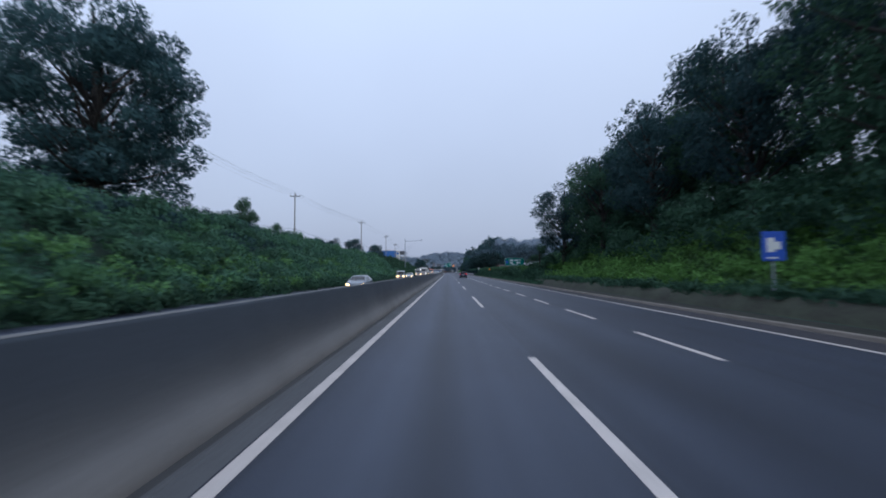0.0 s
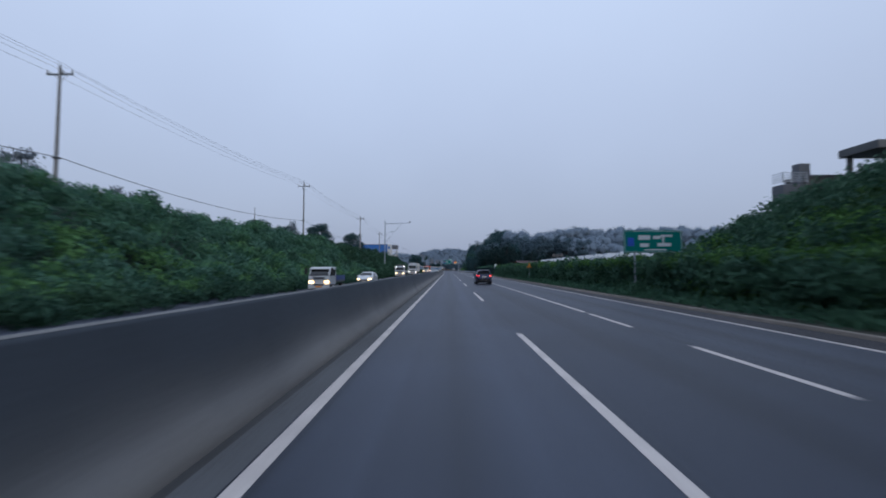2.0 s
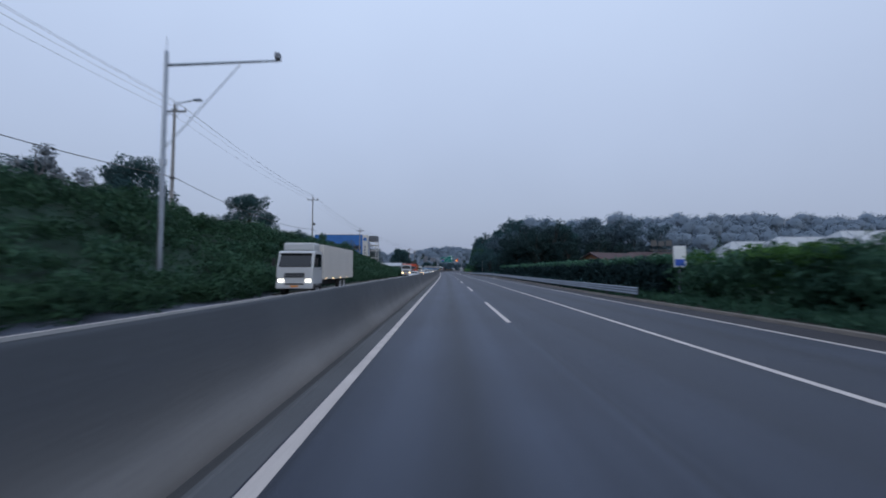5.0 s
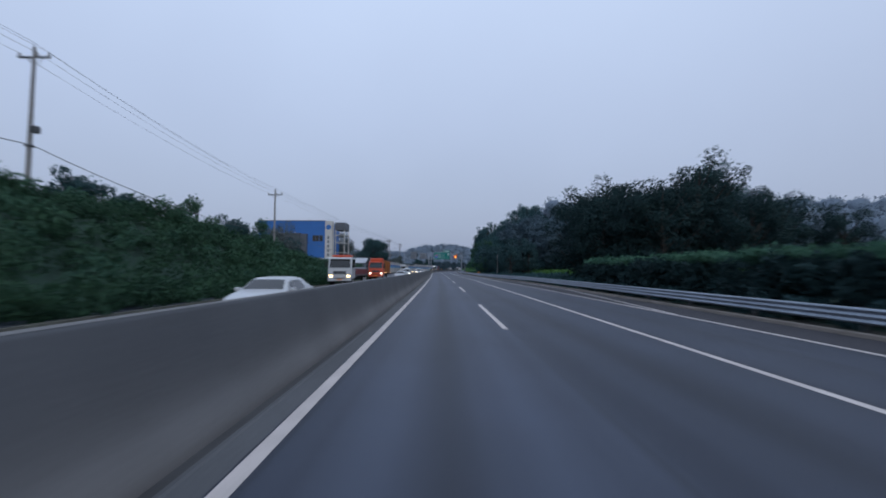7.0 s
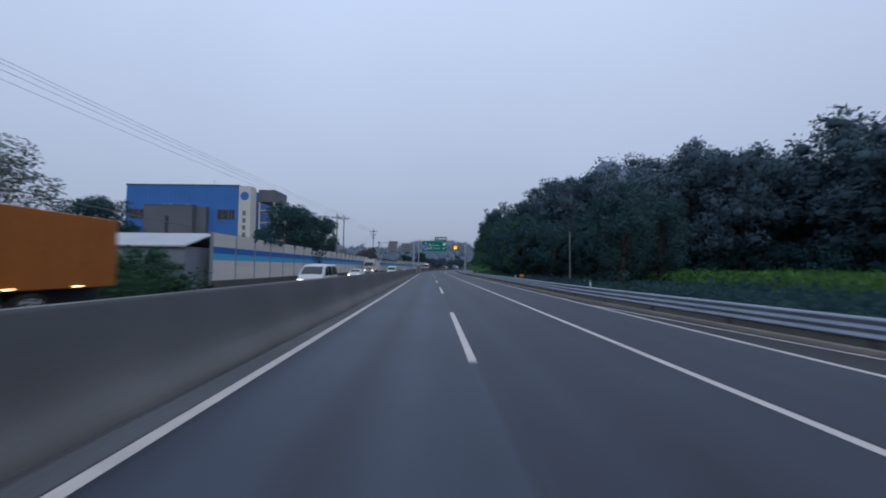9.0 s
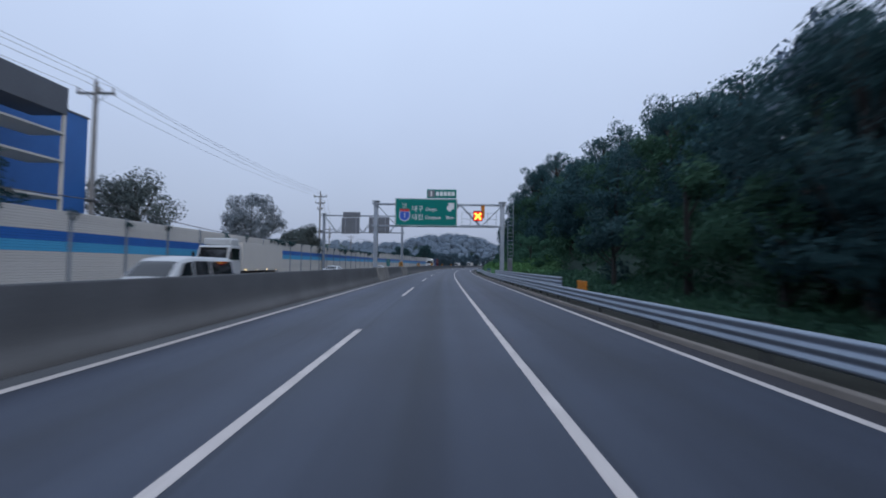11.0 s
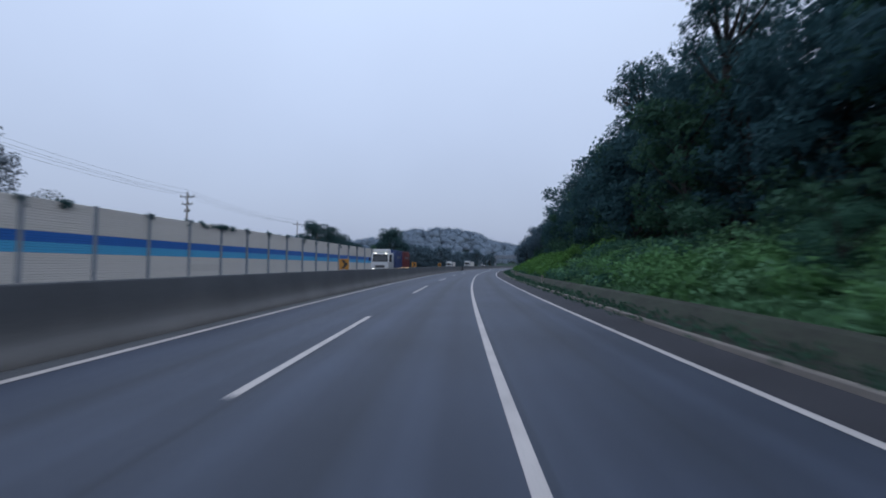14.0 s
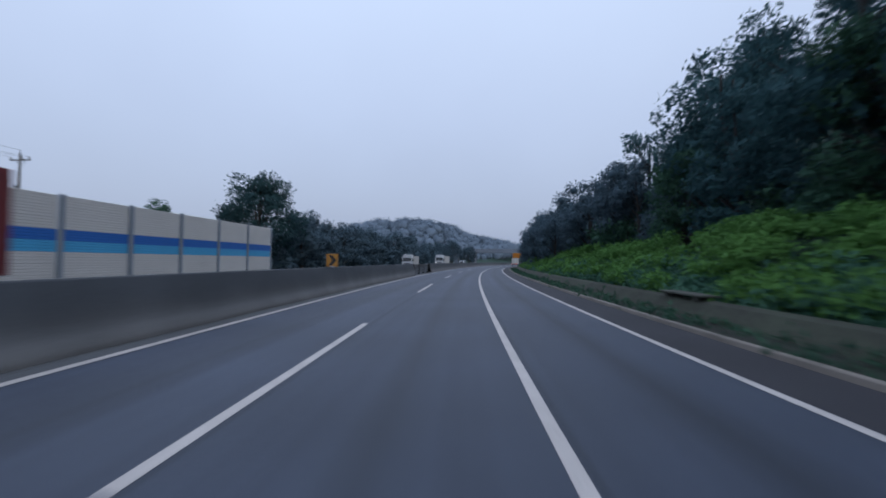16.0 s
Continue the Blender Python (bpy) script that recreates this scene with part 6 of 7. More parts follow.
for y0, y1, mt in ((-6.3, -0.25, BOX_BLUE), (-12.6, -6.5, BOX_RED)):
    c = part("container", block(-1.22, 1.22, y0, y1, 1.28, 3.85, 0.03), mt, t)
    for i in range(20):
        for x in (-1.245, 1.225):
            part("corrugation", block(x, x + 0.02, y0 + 0.1 + 0.3 * i, y0 + 0.24 + 0.3 * i, 1.4, 3.75), mt, c)
    for i in range(3):
        for x in (-1.26, 1.245):
            part("writing", block(x, x + 0.015, y0 + 1.6 + 0.9 * i, y0 + 2.2 + 0.9 * i, 2.6, 3.0), SIGN_BACK, c)
for i in range(5):
    for x in (-1.25, 1.23):
        part("side_marker", block(x, x + 0.02, -1.5 - 2.4 * i, -1.2 - 2.4 * i, 1.2, 1.26), LAMP_WARM, t)
truck_wheels(t, (2.2, -1.2, -9.2, -10.5, -11.8), 0.5)

# traffic far ahead on this carriageway
box = thing("box_truck", at(690, 9.0), "pale box truck far ahead with red tail lamps", "truck")
part("cargo_box", block(-1.2, 1.2, -4, 3, 1.0, 3.4, 0.03), PANEL_WHITE, box)
part("cab", block(-1.1, 1.1, 3.1, 5.0, 0.6, 2.6, 0.1), CAR_WHITE, box)
part("tail_board", block(-1.2, 1.2, -4.04, -4.0, 0.65, 1.0, 0.01), TRUCK_RED, box)
for x in (-1.0, 1.0):
    part("tail_lamp", block(x - 0.14, x + 0.14, -4.08, -4.04, 0.72, 0.9, 0.02), LAMP_RED, box)
truck_wheels(box, (-2.5, 3.8), 0.48)


# ---- vegetation ----
def core_triangles(centres, radii, up, g):
    """Knobbly closed lumps, as triangles with rounded shading."""
    bm = bmesh.new()
    bmesh.ops.create_icosphere(bm, subdivisions=2, radius=1.0)
    ball = np.array([v.co[:] for v in bm.verts])
    idx = np.array([[v.index for v in f.verts] for f in bm.faces])
    bm.free()
    c, r = np.asarray(centres, float), np.asarray(radii, float).reshape(-1, 1, 3)
    v = ball[None] * g.uniform(0.78, 1.12, (len(c), len(ball), 1)) * r + c[:, None, :]
    way = np.repeat((ball * (1.25 - up) + np.array([0, 0, up]))[None], len(c), axis=0)
    way = way + g.normal(size=way.shape) * 0.25 * (1 - up)
    way /= np.linalg.norm(way, axis=2, keepdims=True)
    return v[:, idx].reshape(-1, 3, 3), way[:, idx].reshape(-1, 3, 3)


def leaf_mesh(name, centres, sizes, material, seed, lean=None, out=None, facing_share=0.5, cores=None):
    """Two slender leaf sprays round each of the given places, each an island of its own; out: the way each spray faces;
    cores: (centre, radii, up) of closed leaf-coloured lumps added to fill the crowns' dark gaps."""
    g = np.random.default_rng(seed)
    s = np.repeat(np.asarray(sizes, float).reshape(-1, 1) * np.ones((len(centres), 1)), 2, axis=0)
    c = np.repeat(np.asarray(centres, float), 2, axis=0)
    k = len(c)
    c = c + g.normal(size=(k, 3)) * s * 0.6
    s = s * 0.74
    u = g.normal(size=(k, 3))
    if lean is not None:
        u = u * 0.55 + np.asarray(lean, float)
    u /= np.linalg.norm(u, axis=1, keepdims=True)
    r = g.normal(size=(k, 3))
    v = np.cross(u, r)
    v /= np.linalg.norm(v, axis=1, keepdims=True) + 1e-9
    tri = np.stack([c - u * s - v * s * 0.42, c - u * s * 0.6 + v * s * 0.62, c + u * s * 1.05], 1)
    if out is not None:
        o = np.repeat(np.asarray(out, float), 2, axis=0)
        face = np.cross(tri[:, 1] - tri[:, 0], tri[:, 2] - tri[:, 0])
        face /= np.linalg.norm(face, axis=1, keepdims=True) + 1e-9
        away = (face * o).sum(1) < 0
        tri[away] = tri[away][:, [0, 2, 1]]
        face[away] *= -1
        bent = face * facing_share + o * 0.75
        bent /= np.linalg.norm(bent, axis=1, keepdims=True) + 1e-9
        bent = np.repeat(bent[:, None, :], 3, axis=1)
    if cores is not None:
        hearts, turned = core_triangles(*cores, g)
        tri, bent = np.concatenate([tri, hearts]), np.concatenate([bent, turned])
        k = len(tri)
    me = bpy.data.meshes.new(name)
    me.vertices.add(3 * k)
    me.vertices.foreach_set("co", tri.astype(np.float32).ravel())
    me.loops.add(3 * k)
    me.loops.foreach_set("vertex_index", np.arange(3 * k, dtype=np.int32))
    me.polygons.add(k)
    me.polygons.foreach_set("loop_start", np.arange(0, 3 * k, 3, dtype=np.int32))
    me.update(calc_edges=True)
    if out is not None:
        me.polygons.foreach_set("use_smooth", np.ones(k, dtype=bool))
        me.normals_split_custom_set_from_vertices(bent.reshape(-1, 3).astype(np.float32))
    me.materials.append(material)
    return me


def tree_meshes(height, radius, seed, cards, size, leaf, bare=0.28, lumps=26, tall=1.0, lump=(0.24, 0.42), core=0.0, facing=0.35, up=0.2, bark_paint=None):
    """Trunk with limbs, and an uneven crown of leaf clumps grouped in lumps with gaps."""
    g = np.random.default_rng(seed)
    vs, fs = [], []

    def add(points, radii, sides=7):
        v, f = tube(points, radii, sides)
        k = len(vs)
        vs.extend(v)
        fs.extend([tuple(i + k for i in q) for q in f])

    top = height * 0.86
    bend = g.uniform(-0.05, 0.05, 2) * height
    spine = [(bend[0] * t * t, bend[1] * t * t, top * t) for t in np.linspace(0, 1, 7)]
    r0 = 0.020 * height + 0.06
    add(spine, [r0 * (1 - 0.85 * t) + 0.02 for t in np.linspace(0, 1, 7)], 9)
    cz, rz = height * (bare + 1) / 2, height * (1 - bare) / 2
    centres, rads = [], []
    for i in range(lumps):
        th, ph = g.uniform(0, 2 * math.pi), math.acos(g.uniform(-0.85, 1))
        q = g.uniform(0.35, 0.85) ** 0.7
        x, y = radius * q * math.sin(ph) * math.cos(th), radius * q * math.sin(ph) * math.sin(th)
        z = cz + rz * q * math.cos(ph) * tall
        centres.append((x, y, z))
        rads.append(radius * g.uniform(*lump))
    for i in range(0, lumps, 2):
        x, y, z = centres[i]
        t0 = min(0.9, max(0.2, (z - radius * 0.7) / top))
        b = Vector((bend[0] * t0 * t0, bend[1] * t0 * t0, top * t0))
        e = Vector((x, y, z))
        mid = b.lerp(e, 0.5) + Vector((0, 0, -0.06 * (e - b).length))
        add([b, mid, e], [r0 * 0.38, r0 * 0.22, 0.03], 5)
    bark = mesh_of("trunk", vs, fs, bark_paint or BARK, True)
    per = np.array(rads) ** 2
    per = np.maximum(20, (cards * per / per.sum()).astype(int))
    pts, outs = [], []
    for (x, y, z), r, k in zip(centres, rads, per):
        d = g.normal(size=(k, 3))
        d /= np.linalg.norm(d, axis=1, keepdims=True)
        q = r * g.uniform(0.45, 1.12, (k, 1)) ** 0.6
        pts.append(np.array([x, y, z]) + d * q * np.array([1, 1, 0.8]))
        whole = np.array([x / radius, y / radius, (z - cz) / rz])
        outs.append((d * 0.75 + whole * 0.5) * (1.2 - up) + np.array([0, 0, up]))
    pts = np.concatenate(pts)
    sz = size * g.uniform(0.6, 1.35, len(pts))
    return bark, leaf_mesh("crown", pts, sz, leaf, seed + 100, out=np.concatenate(outs), facing_share=facing, cores=(centres, np.array(rads).reshape(-1, 1) * core * np.array([1, 1, 0.8]), up) if core else None)


def make_tree(meshes, m, label, group="", name="tree", scale=1.0):
    t = thing(name, m, label, "tree", group)
    t.scale = (scale, scale, scale)
    part("trunk", meshes[0], meshes[0].materials[0], t)
    part("crown", meshes[1], meshes[1].materials[0], t)
    return t


def tree_at(meshes, s, n, label, group="", scale=1.0, turn=0.0, sink=0.3):
    x, y, th = road_xy(s, n)
    return make_tree(meshes, pose(float(x), float(y), float(ground_z(s, n)) - sink, 0, 0, turn), label, group, scale=scale)


BIG = tree_meshes(23.5, 8.3, 11, 30000, 0.23, LEAF_WOOD, -0.12, 130, lump=(0.14, 0.23))
NEAR = [tree_meshes(15, 5.2, 20 + i, 7200, 0.19, (LEAF_DARK, LEAF_MID, LEAF_DARK)[i], 0.04, 58, lump=(0.16, 0.29)) for i in range(3)]
WOOD = [tree_meshes(15, 4.6, 40 + i, 3800, 0.265, (LEAF_WOOD, LEAF_MID, LEAF_WOOD, LEAF_WOOD)[i], 0.0, 40, lump=(0.19, 0.33)) for i in range(4)]
DUSKY = [tree_meshes(15, 4.6, 34 + i, 4300, 0.25, LEAF_DARK, 0.0, 40, lump=(0.19, 0.33)) for i in range(3)]
MISTY = [tree_meshes(15, 4.8, 47 + i, 2600, 0.27, LEAF_HILL_HAZE, 0.05, 28, lump=(0.22, 0.38), core=0.4, facing=0.15, up=0.35) for i in range(3)]
HAZY = [tree_meshes(15, 4.6, 54 + i, 1500, 0.32, LEAF_GREY_HAZE, 0.02, 26, lump=(0.2, 0.36), core=0.45, facing=0.15, up=0.4, bark_paint=BARK_HAZE) for i in range(2)]
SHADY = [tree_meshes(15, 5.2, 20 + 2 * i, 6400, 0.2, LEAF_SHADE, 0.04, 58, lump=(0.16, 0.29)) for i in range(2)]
FRONT = [tree_meshes(8, 3.2, 50 + i, 4200, 0.16, LEAF_FRONT, -0.02, 40, lump=(0.18, 0.32)) for i in range(2)]
BACK = [tree_meshes(15, 4.8, 44 + i, 2500, 0.27, LEAF_WOOD, 0.1, 26, lump=(0.22, 0.38)) for i in range(3)]
TALL = [tree_meshes(24, 4.6, 90 + i, 5200, 0.2, LEAF_WOOD, 0.12, 48, lump=(0.14, 0.30)) for i in range(2)]
SMALL = [tree_meshes(6, 2.2, 60 + i, 2000, 0.16, (LEAF_MID, LEAF_DARK)[i], 0.15, 14) for i in range(2)]
FAR_SMALL = [tree_meshes(6, 2.2, 65 + i, 1800, 0.17, LEAF_HILL_HAZE, 0.05, 20, core=0.4, facing=0.15, up=0.35) for i in range(2)]
BUSHY = tree_meshes(11, 5.0, 70, 10000, 0.19, LEAF_DARK, 0.0, 64, lump=(0.16, 0.30))
SPARSE = tree_meshes(10, 4.2, 75, 2600, 0.18, LEAF_PALE, 0.25, 22)
ROUND = tree_meshes(27, 10.5, 80, 9500, 0.36, LEAF_GREY_HAZE, 0.1, 60, lump=(0.16, 0.3), up=0.5, bark_paint=BARK_HAZE)
OPEN = tree_meshes(9, 3.7, 85, 5200, 0.2, LEAF_PALE, 0.12, 34, lump=(0.17, 0.3))

tree_at(BIG, 33.5, -29.0, "huge dark broadleaf tree on the bank")
for s, n, k, sc, v in ((67, -33, 0, 1.45, 0), (71, -36, 0, 1.25, 1), (78, -32, 0, 1.0, 0), (55, -38, 0, 1.0, 1), (96, -52, 0, 1.1, 0), (108, -58, 0, 1.2, 1), (160, -48, 0, 1.5, 1), (168, -52, 0, 1.6, 0), (150, -62, 0, 1.5, 1), (176, -47, 0, 0.9, 0), (256, -37, 0, 1.3, 1), (262, -34, 0, 1.1, 0), (268, -35, 0, 1.55, 0), (275, -33, 0, 1.4, 1), (288, -33, 0, 1.65, 0), (292, -36, 0, 1.5, 1), (247, -35, 0, 1.2, 1), (240, -36, 0, 0.9, 0)):
    tree_at(SMALL[v], s, n, "small dark tree on top of the bank", "small trees on the bank", sc, 37 * s)
for s, n, sc in ((205, -46, 1.2), (200, -57, 1.1), (188, -60, 1.15)):
    tree_at(BUSHY, s, n, "rounded tree standing above the bank", "rounded trees above the bank", sc, 3 * s)
tree_at(TALL[0], 253, 33.5, "tall spiky tree standing over the others", scale=0.66)
tree_at(BUSHY, 226, -38, "rounded dark tree above the bank", scale=1.1)
tree_at(BUSHY, 331.5, -17.6, "bushy dark green tree behind the noise wall", scale=1.05, turn=40)
tree_at(BUSHY, 353, -20, "broad dark tree behind the noise wall", scale=1.15, turn=75)
tree_at(OPEN, 400.5, -17.4, "grey-green open tree rising behind the noise wall", scale=1.0, turn=120)
tree_at(BUSHY, 326, -41, "dark tree in front of the factory hall", scale=1.0, turn=15)
tree_at(SPARSE, 309.5, -37, "sparse pale tree behind the shed", scale=1.3)
tree_at(SPARSE, 404, -48, "tall pale tree behind the factory", scale=1.6, turn=70)
tree_at(SPARSE, 396, -40, "tall pale tree behind the factory", scale=1.5, turn=10)
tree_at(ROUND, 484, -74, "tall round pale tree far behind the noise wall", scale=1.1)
tree_at(SPARSE, 494, -64, "pale tree beside the tall round one", scale=1.3)
for s, n, sc, v in ((525, -17.5, 1.05, 0),):
    tree_at(SMALL[v], s, n, "dark tree showing above the noise wall", "trees behind the noise wall", sc, 53 * s)
for s, n, sc in ((500, -19.5, 0.82), (507, -19, 0.7), (513, -18.5, 0.6)):
    tree_at(BUSHY, s, n, "feathery dark tree behind the noise wall", "feathery trees behind the noise wall", sc, 29 * s)
tree_at(BUSHY, 541, -18.5, "feathery dark tree at the noise wall's end", scale=1.08, turn=200)
for i, (s, n, sc) in enumerate(((549, -17.0, 1.5), (553, -18.5, 1.55), (559, -18, 1.5), (566, -17.5, 1.5), (574, -18.5, 1.6), (583, -18, 1.55), (593, -18.5, 1.6), (604, -19, 1.7), (618, -19.5, 1.8))):
    tree_at(FAR_SMALL[i % 2], s, n, "dim bushy tree beyond the noise wall's end", "trees past the noise wall", sc, 71 * i, 0.6)

# hazy trees on the plateau, showing over the bank
gh = np.random.default_rng(46)
for i in range(34):
    s, n = 96 + 3.6 * i + gh.uniform(-2, 2), -52 - 48 * gh.uniform()
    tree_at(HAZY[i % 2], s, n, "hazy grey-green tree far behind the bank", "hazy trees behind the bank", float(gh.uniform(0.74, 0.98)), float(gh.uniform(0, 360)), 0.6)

# trees on the right-hand hill at the start
g = np.random.default_rng(3)
for i, (s, n, sc) in enumerate(((9, 30, 1.1), (17, 25, 1.05), (24, 31, 1.15), (30, 25.5, 1.1), (38, 29, 1.15), (43, 24.5, 1.05), (50, 28, 1.1), (54, 23, 0.95), (59, 27, 1.0), (63.5, 20.4, 0.92), (66, 25, 0.95), (47, 35, 1.2), (33, 36, 1.2), (18, 37, 1.2), (60, 33, 1.1), (70, 30, 0.8), (2, 26, 1.0), (-8, 30, 1.0))):
    tree_at(NEAR[i % 3], s, n, "tall dark broadleaf tree on the grassy slope", "trees on the slope", sc + float(np.interp(s, [20, 36, 48, 56, 66], [0.14, 0.02, 0.06, 0.08, 0.05])), 61 * i)
tree_at(SMALL[0], 63.5, 16.5, "small leaning tree at the slope's edge", scale=0.95)
# group in front of the houses and fields
for i, (s, n, sc) in enumerate(((249.5, 22.3, 0.86), (250, 29.5, 1.06), (247, 24, 0.84), (252, 20, 0.82), (256, 35, 0.94), (258, 20, 0.95), (244, 31, 0.7), (262, 25, 1.05), (266, 28, 1.08), (254, 42, 0.78), (252, 47.5, 0.68))):
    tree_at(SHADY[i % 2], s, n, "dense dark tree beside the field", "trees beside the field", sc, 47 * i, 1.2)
for i, (s, n, sc) in enumerate(((334, 16.5, 1.0), (341, 18.0, 1.1), (349, 17.0, 0.9), (327, 19, 0.8), (356, 18, 1.2), (363, 17.2, 1.0))):
    tree_at(SMALL[i % 2], s, n, "small dark tree at the wood's edge", "small trees at the wood's edge", sc, 83 * i, 0.5)

tree_at(WOOD[0], 500, 24.8, "dark broadleaf tree at the front of the wood", "trees of the wood", 1.1, 140, 0.8)
tree_at(TALL[0], 477, 25.2, "very tall tree standing over the wood", "tallest trees of the wood", 1.0, 65, 0.8)
# the wood on the right: its front row, then the depth behind it
for i in range(58):
    s = 350 + 5.2 * i + g.uniform(-1.5, 1.5)
    n = float(np.interp(s, [350, 375, 470, 545, 565, 655], [24, 23.8, 23.3, 22.5, 20.5, 20])) + g.uniform(0, 2.5)
    tree_at((WOOD if s < 530 else MISTY)[i % 3], s, n, "dark broadleaf tree at the front of the wood", "trees of the wood", float(g.uniform(0.68, 1.05)) * float(np.interp(s, [350, 375, 392, 406, 428, 480, 505, 535, 570], [0.85, 0.95, 1.1, 1.0, 1.1, 1.05, 0.88, 0.88, 1.0])), float(g.uniform(0, 360)), 0.8)
for i in range(15):
    s, n = 562 + 6.0 * i + g.uniform(-1.5, 1.5), 17.0 + g.uniform(0, 2.5)
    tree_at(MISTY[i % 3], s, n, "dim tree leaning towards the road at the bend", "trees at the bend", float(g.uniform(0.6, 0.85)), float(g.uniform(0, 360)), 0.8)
for i in range(24):
    s, n = 306 + 1.9 * i + g.uniform(-1, 1), 17.2 + g.uniform(0, 9)
    tree_at(DUSKY[i % 3], s, n, "dark tree between the field and the wood", "trees between field and wood", float(g.uniform(0.45, 0.72)), float(g.uniform(0, 360)), 0.8)
for i, (s, n, sc) in enumerate(((490, 33, 0.95), (416, 27.5, 0.92), (424, 26, 0.98), (430, 29.5, 1.05), (536, 33, 0.8), (526, 36, 0.92), (506, 34, 0.9), (480, 32, 0.95), (463, 25, 0.95), (450, 25.5, 1.0), (437, 25.5, 1.06))):
    tree_at(TALL[i % 2], s, n, "very tall tree standing over the wood", "tallest trees of the wood", sc, 40 * s, 0.8)
for i in range(48):
    s = 298 + 1.15 * i
    n = float(np.interp(s, [298, 320, 335, 352], [58, 46, 33, 25])) + 26 * g.uniform(0, 1) ** 1.4
    tree_at(MISTY[i % 3], s, n, "misty broadleaf tree on the wooded hill", "trees on the hill", float(g.uniform(0.95, 1.25)) * (1.24 if s < 317 else 1.16 if n > 44 else 1.06), float(g.uniform(0, 360)), 0.8)
count = 0
for i in range(2000):
    s = g.uniform(300, 655)
    n_edge = float(np.interp(s, [300, 330, 345, 355, 375, 470, 560, 655], [60, 50, 34, 25, 24, 24, 25, 25]))
    n = n_edge + 44 * g.uniform(0, 1) ** 1.7
    if count >= 68:
        break
    x, y, _ = road_xy(s, n)
    sc = float(np.interp(s, [300, 345, 400, 430, 470, 545, 600, 655], [1.1, 1.0, 1.0, 1.4, 1.45, 1.04, 0.92, 0.9])) * g.uniform(0.82, 1.15) * (0.86 if n < n_edge + 3 else 1.0)
    tree_at(BACK[int(g.integers(3))], s, n, "dark broadleaf tree of the roadside wood", "trees of the wood", sc, float(g.uniform(0, 360)), 0.8)
    count += 1


for i, (s, n, sc) in enumerate(((398, 18.6, 1.0), (403, 19.6, 1.1), (409, 19.2, 1.1), (416, 18.6, 1.0), (423, 18.8, 0.95), (431, 18.2, 0.8), (439, 17.6, 0.66), (446, 18.4, 0.62), (391, 19.0, 0.8))):
    tree_at(FRONT[i % 2], s, n, "lighter green young tree before the dark wood", "young trees at the wood's edge", 0.78 * sc, 77 * i, 0.4)
# trees before the overpass and the far bend
for i in range(26):
    s, n = 632 + 3.0 * i + g.uniform(-1, 1), -15.5 - 22 * g.uniform(0, 1) ** 1.3
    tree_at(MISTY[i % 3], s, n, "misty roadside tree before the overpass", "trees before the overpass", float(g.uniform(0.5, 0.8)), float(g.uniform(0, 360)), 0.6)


def clumps(name, spots, per, radius, size, material, seed, label, category="shrubs", squash=0.7, facing_share=0.5, inner=0.4, core=0.0, up=0.25):
    """Uncountable low growth: leaf clumps heaped round the given spots."""
    r = np.random.default_rng(seed)
    spots = np.asarray(spots, float)
    d = r.normal(size=(len(spots), per, 3))
    d /= np.linalg.norm(d, axis=2, keepdims=True)
    q = r.uniform(inner, 1.1, (len(spots), per, 1)) * np.asarray(radius).reshape(-1, 1, 1)
    p = (spots[:, None, :] + d * q * np.array([1, 1, squash])).reshape(-1, 3)
    me = leaf_mesh(name, p, size * r.uniform(0.6, 1.4, len(p)), material, seed + 1, out=(d * (1.25 - up) + np.array([0, 0, up])).reshape(-1, 3), facing_share=facing_share, cores=(spots, np.asarray(radius).reshape(-1, 1) * core * np.array([1, 1, squash]), up) if core else None)
    return tagged(new(name, me), label, category, kind="stuff")


def scatter(seed, count, s_range, n_of, z_of):
    """Random spots beside the road: n_of(s, u) and z_of(s, n, u) give place and height."""
    r = np.random.default_rng(seed)
    s = r.uniform(*s_range, count)
    u, v = r.uniform(size=count), r.uniform(size=count)
    n = n_of(s, u)
    x, y, _ = road_xy(s, n)
    return np.stack([x, y, z_of(s, n, v)], 1)


def patchy(s, n):
    return 0.5 + 0.5 * np.sin(s * 0.33 + 1.7 * np.sin(n * 0.21)) * np.sin(n * 0.47 + 0.6 * np.sin(s * 0.19))


# left bank: heaped bushes, lit tops and shaded hollows painted by leaf colour
rb = np.random.default_rng(81)


def mound(s, n):
    """Height of the bushes' heaps, 0 to 1, a few metres apart."""
    a = np.sin(s * 0.95 + 1.9 * np.sin(n * 0.43)) * np.sin(n * 0.85 + 1.4 * np.sin(s * 0.37))
    b = np.sin(s * 0.41 + 2.0 + n * 0.23) * np.sin(n * 0.52 - s * 0.13)
    return np.clip(0.5 + 0.38 * a + 0.3 * b, 0, 1)


def heaped(seed, count, s_range, n0, low, high, tall, least=0.1):
    """Spots on the heaps whose mound height lies between low and high."""
    r = np.random.default_rng(seed)
    s, n = r.uniform(*s_range, 5 * count), n0 - 18 * r.uniform(size=5 * count)
    h = mound(s, n)
    ok = np.flatnonzero((h >= low) & (h <= high))[:count]
    s, n, h = s[ok], n[ok], h[ok]
    x, y, _ = road_xy(s, n)
    return np.stack([x, y, ground_z(s, n) + least + tall * h * r.uniform(0.72, 1.0, len(s))], 1)


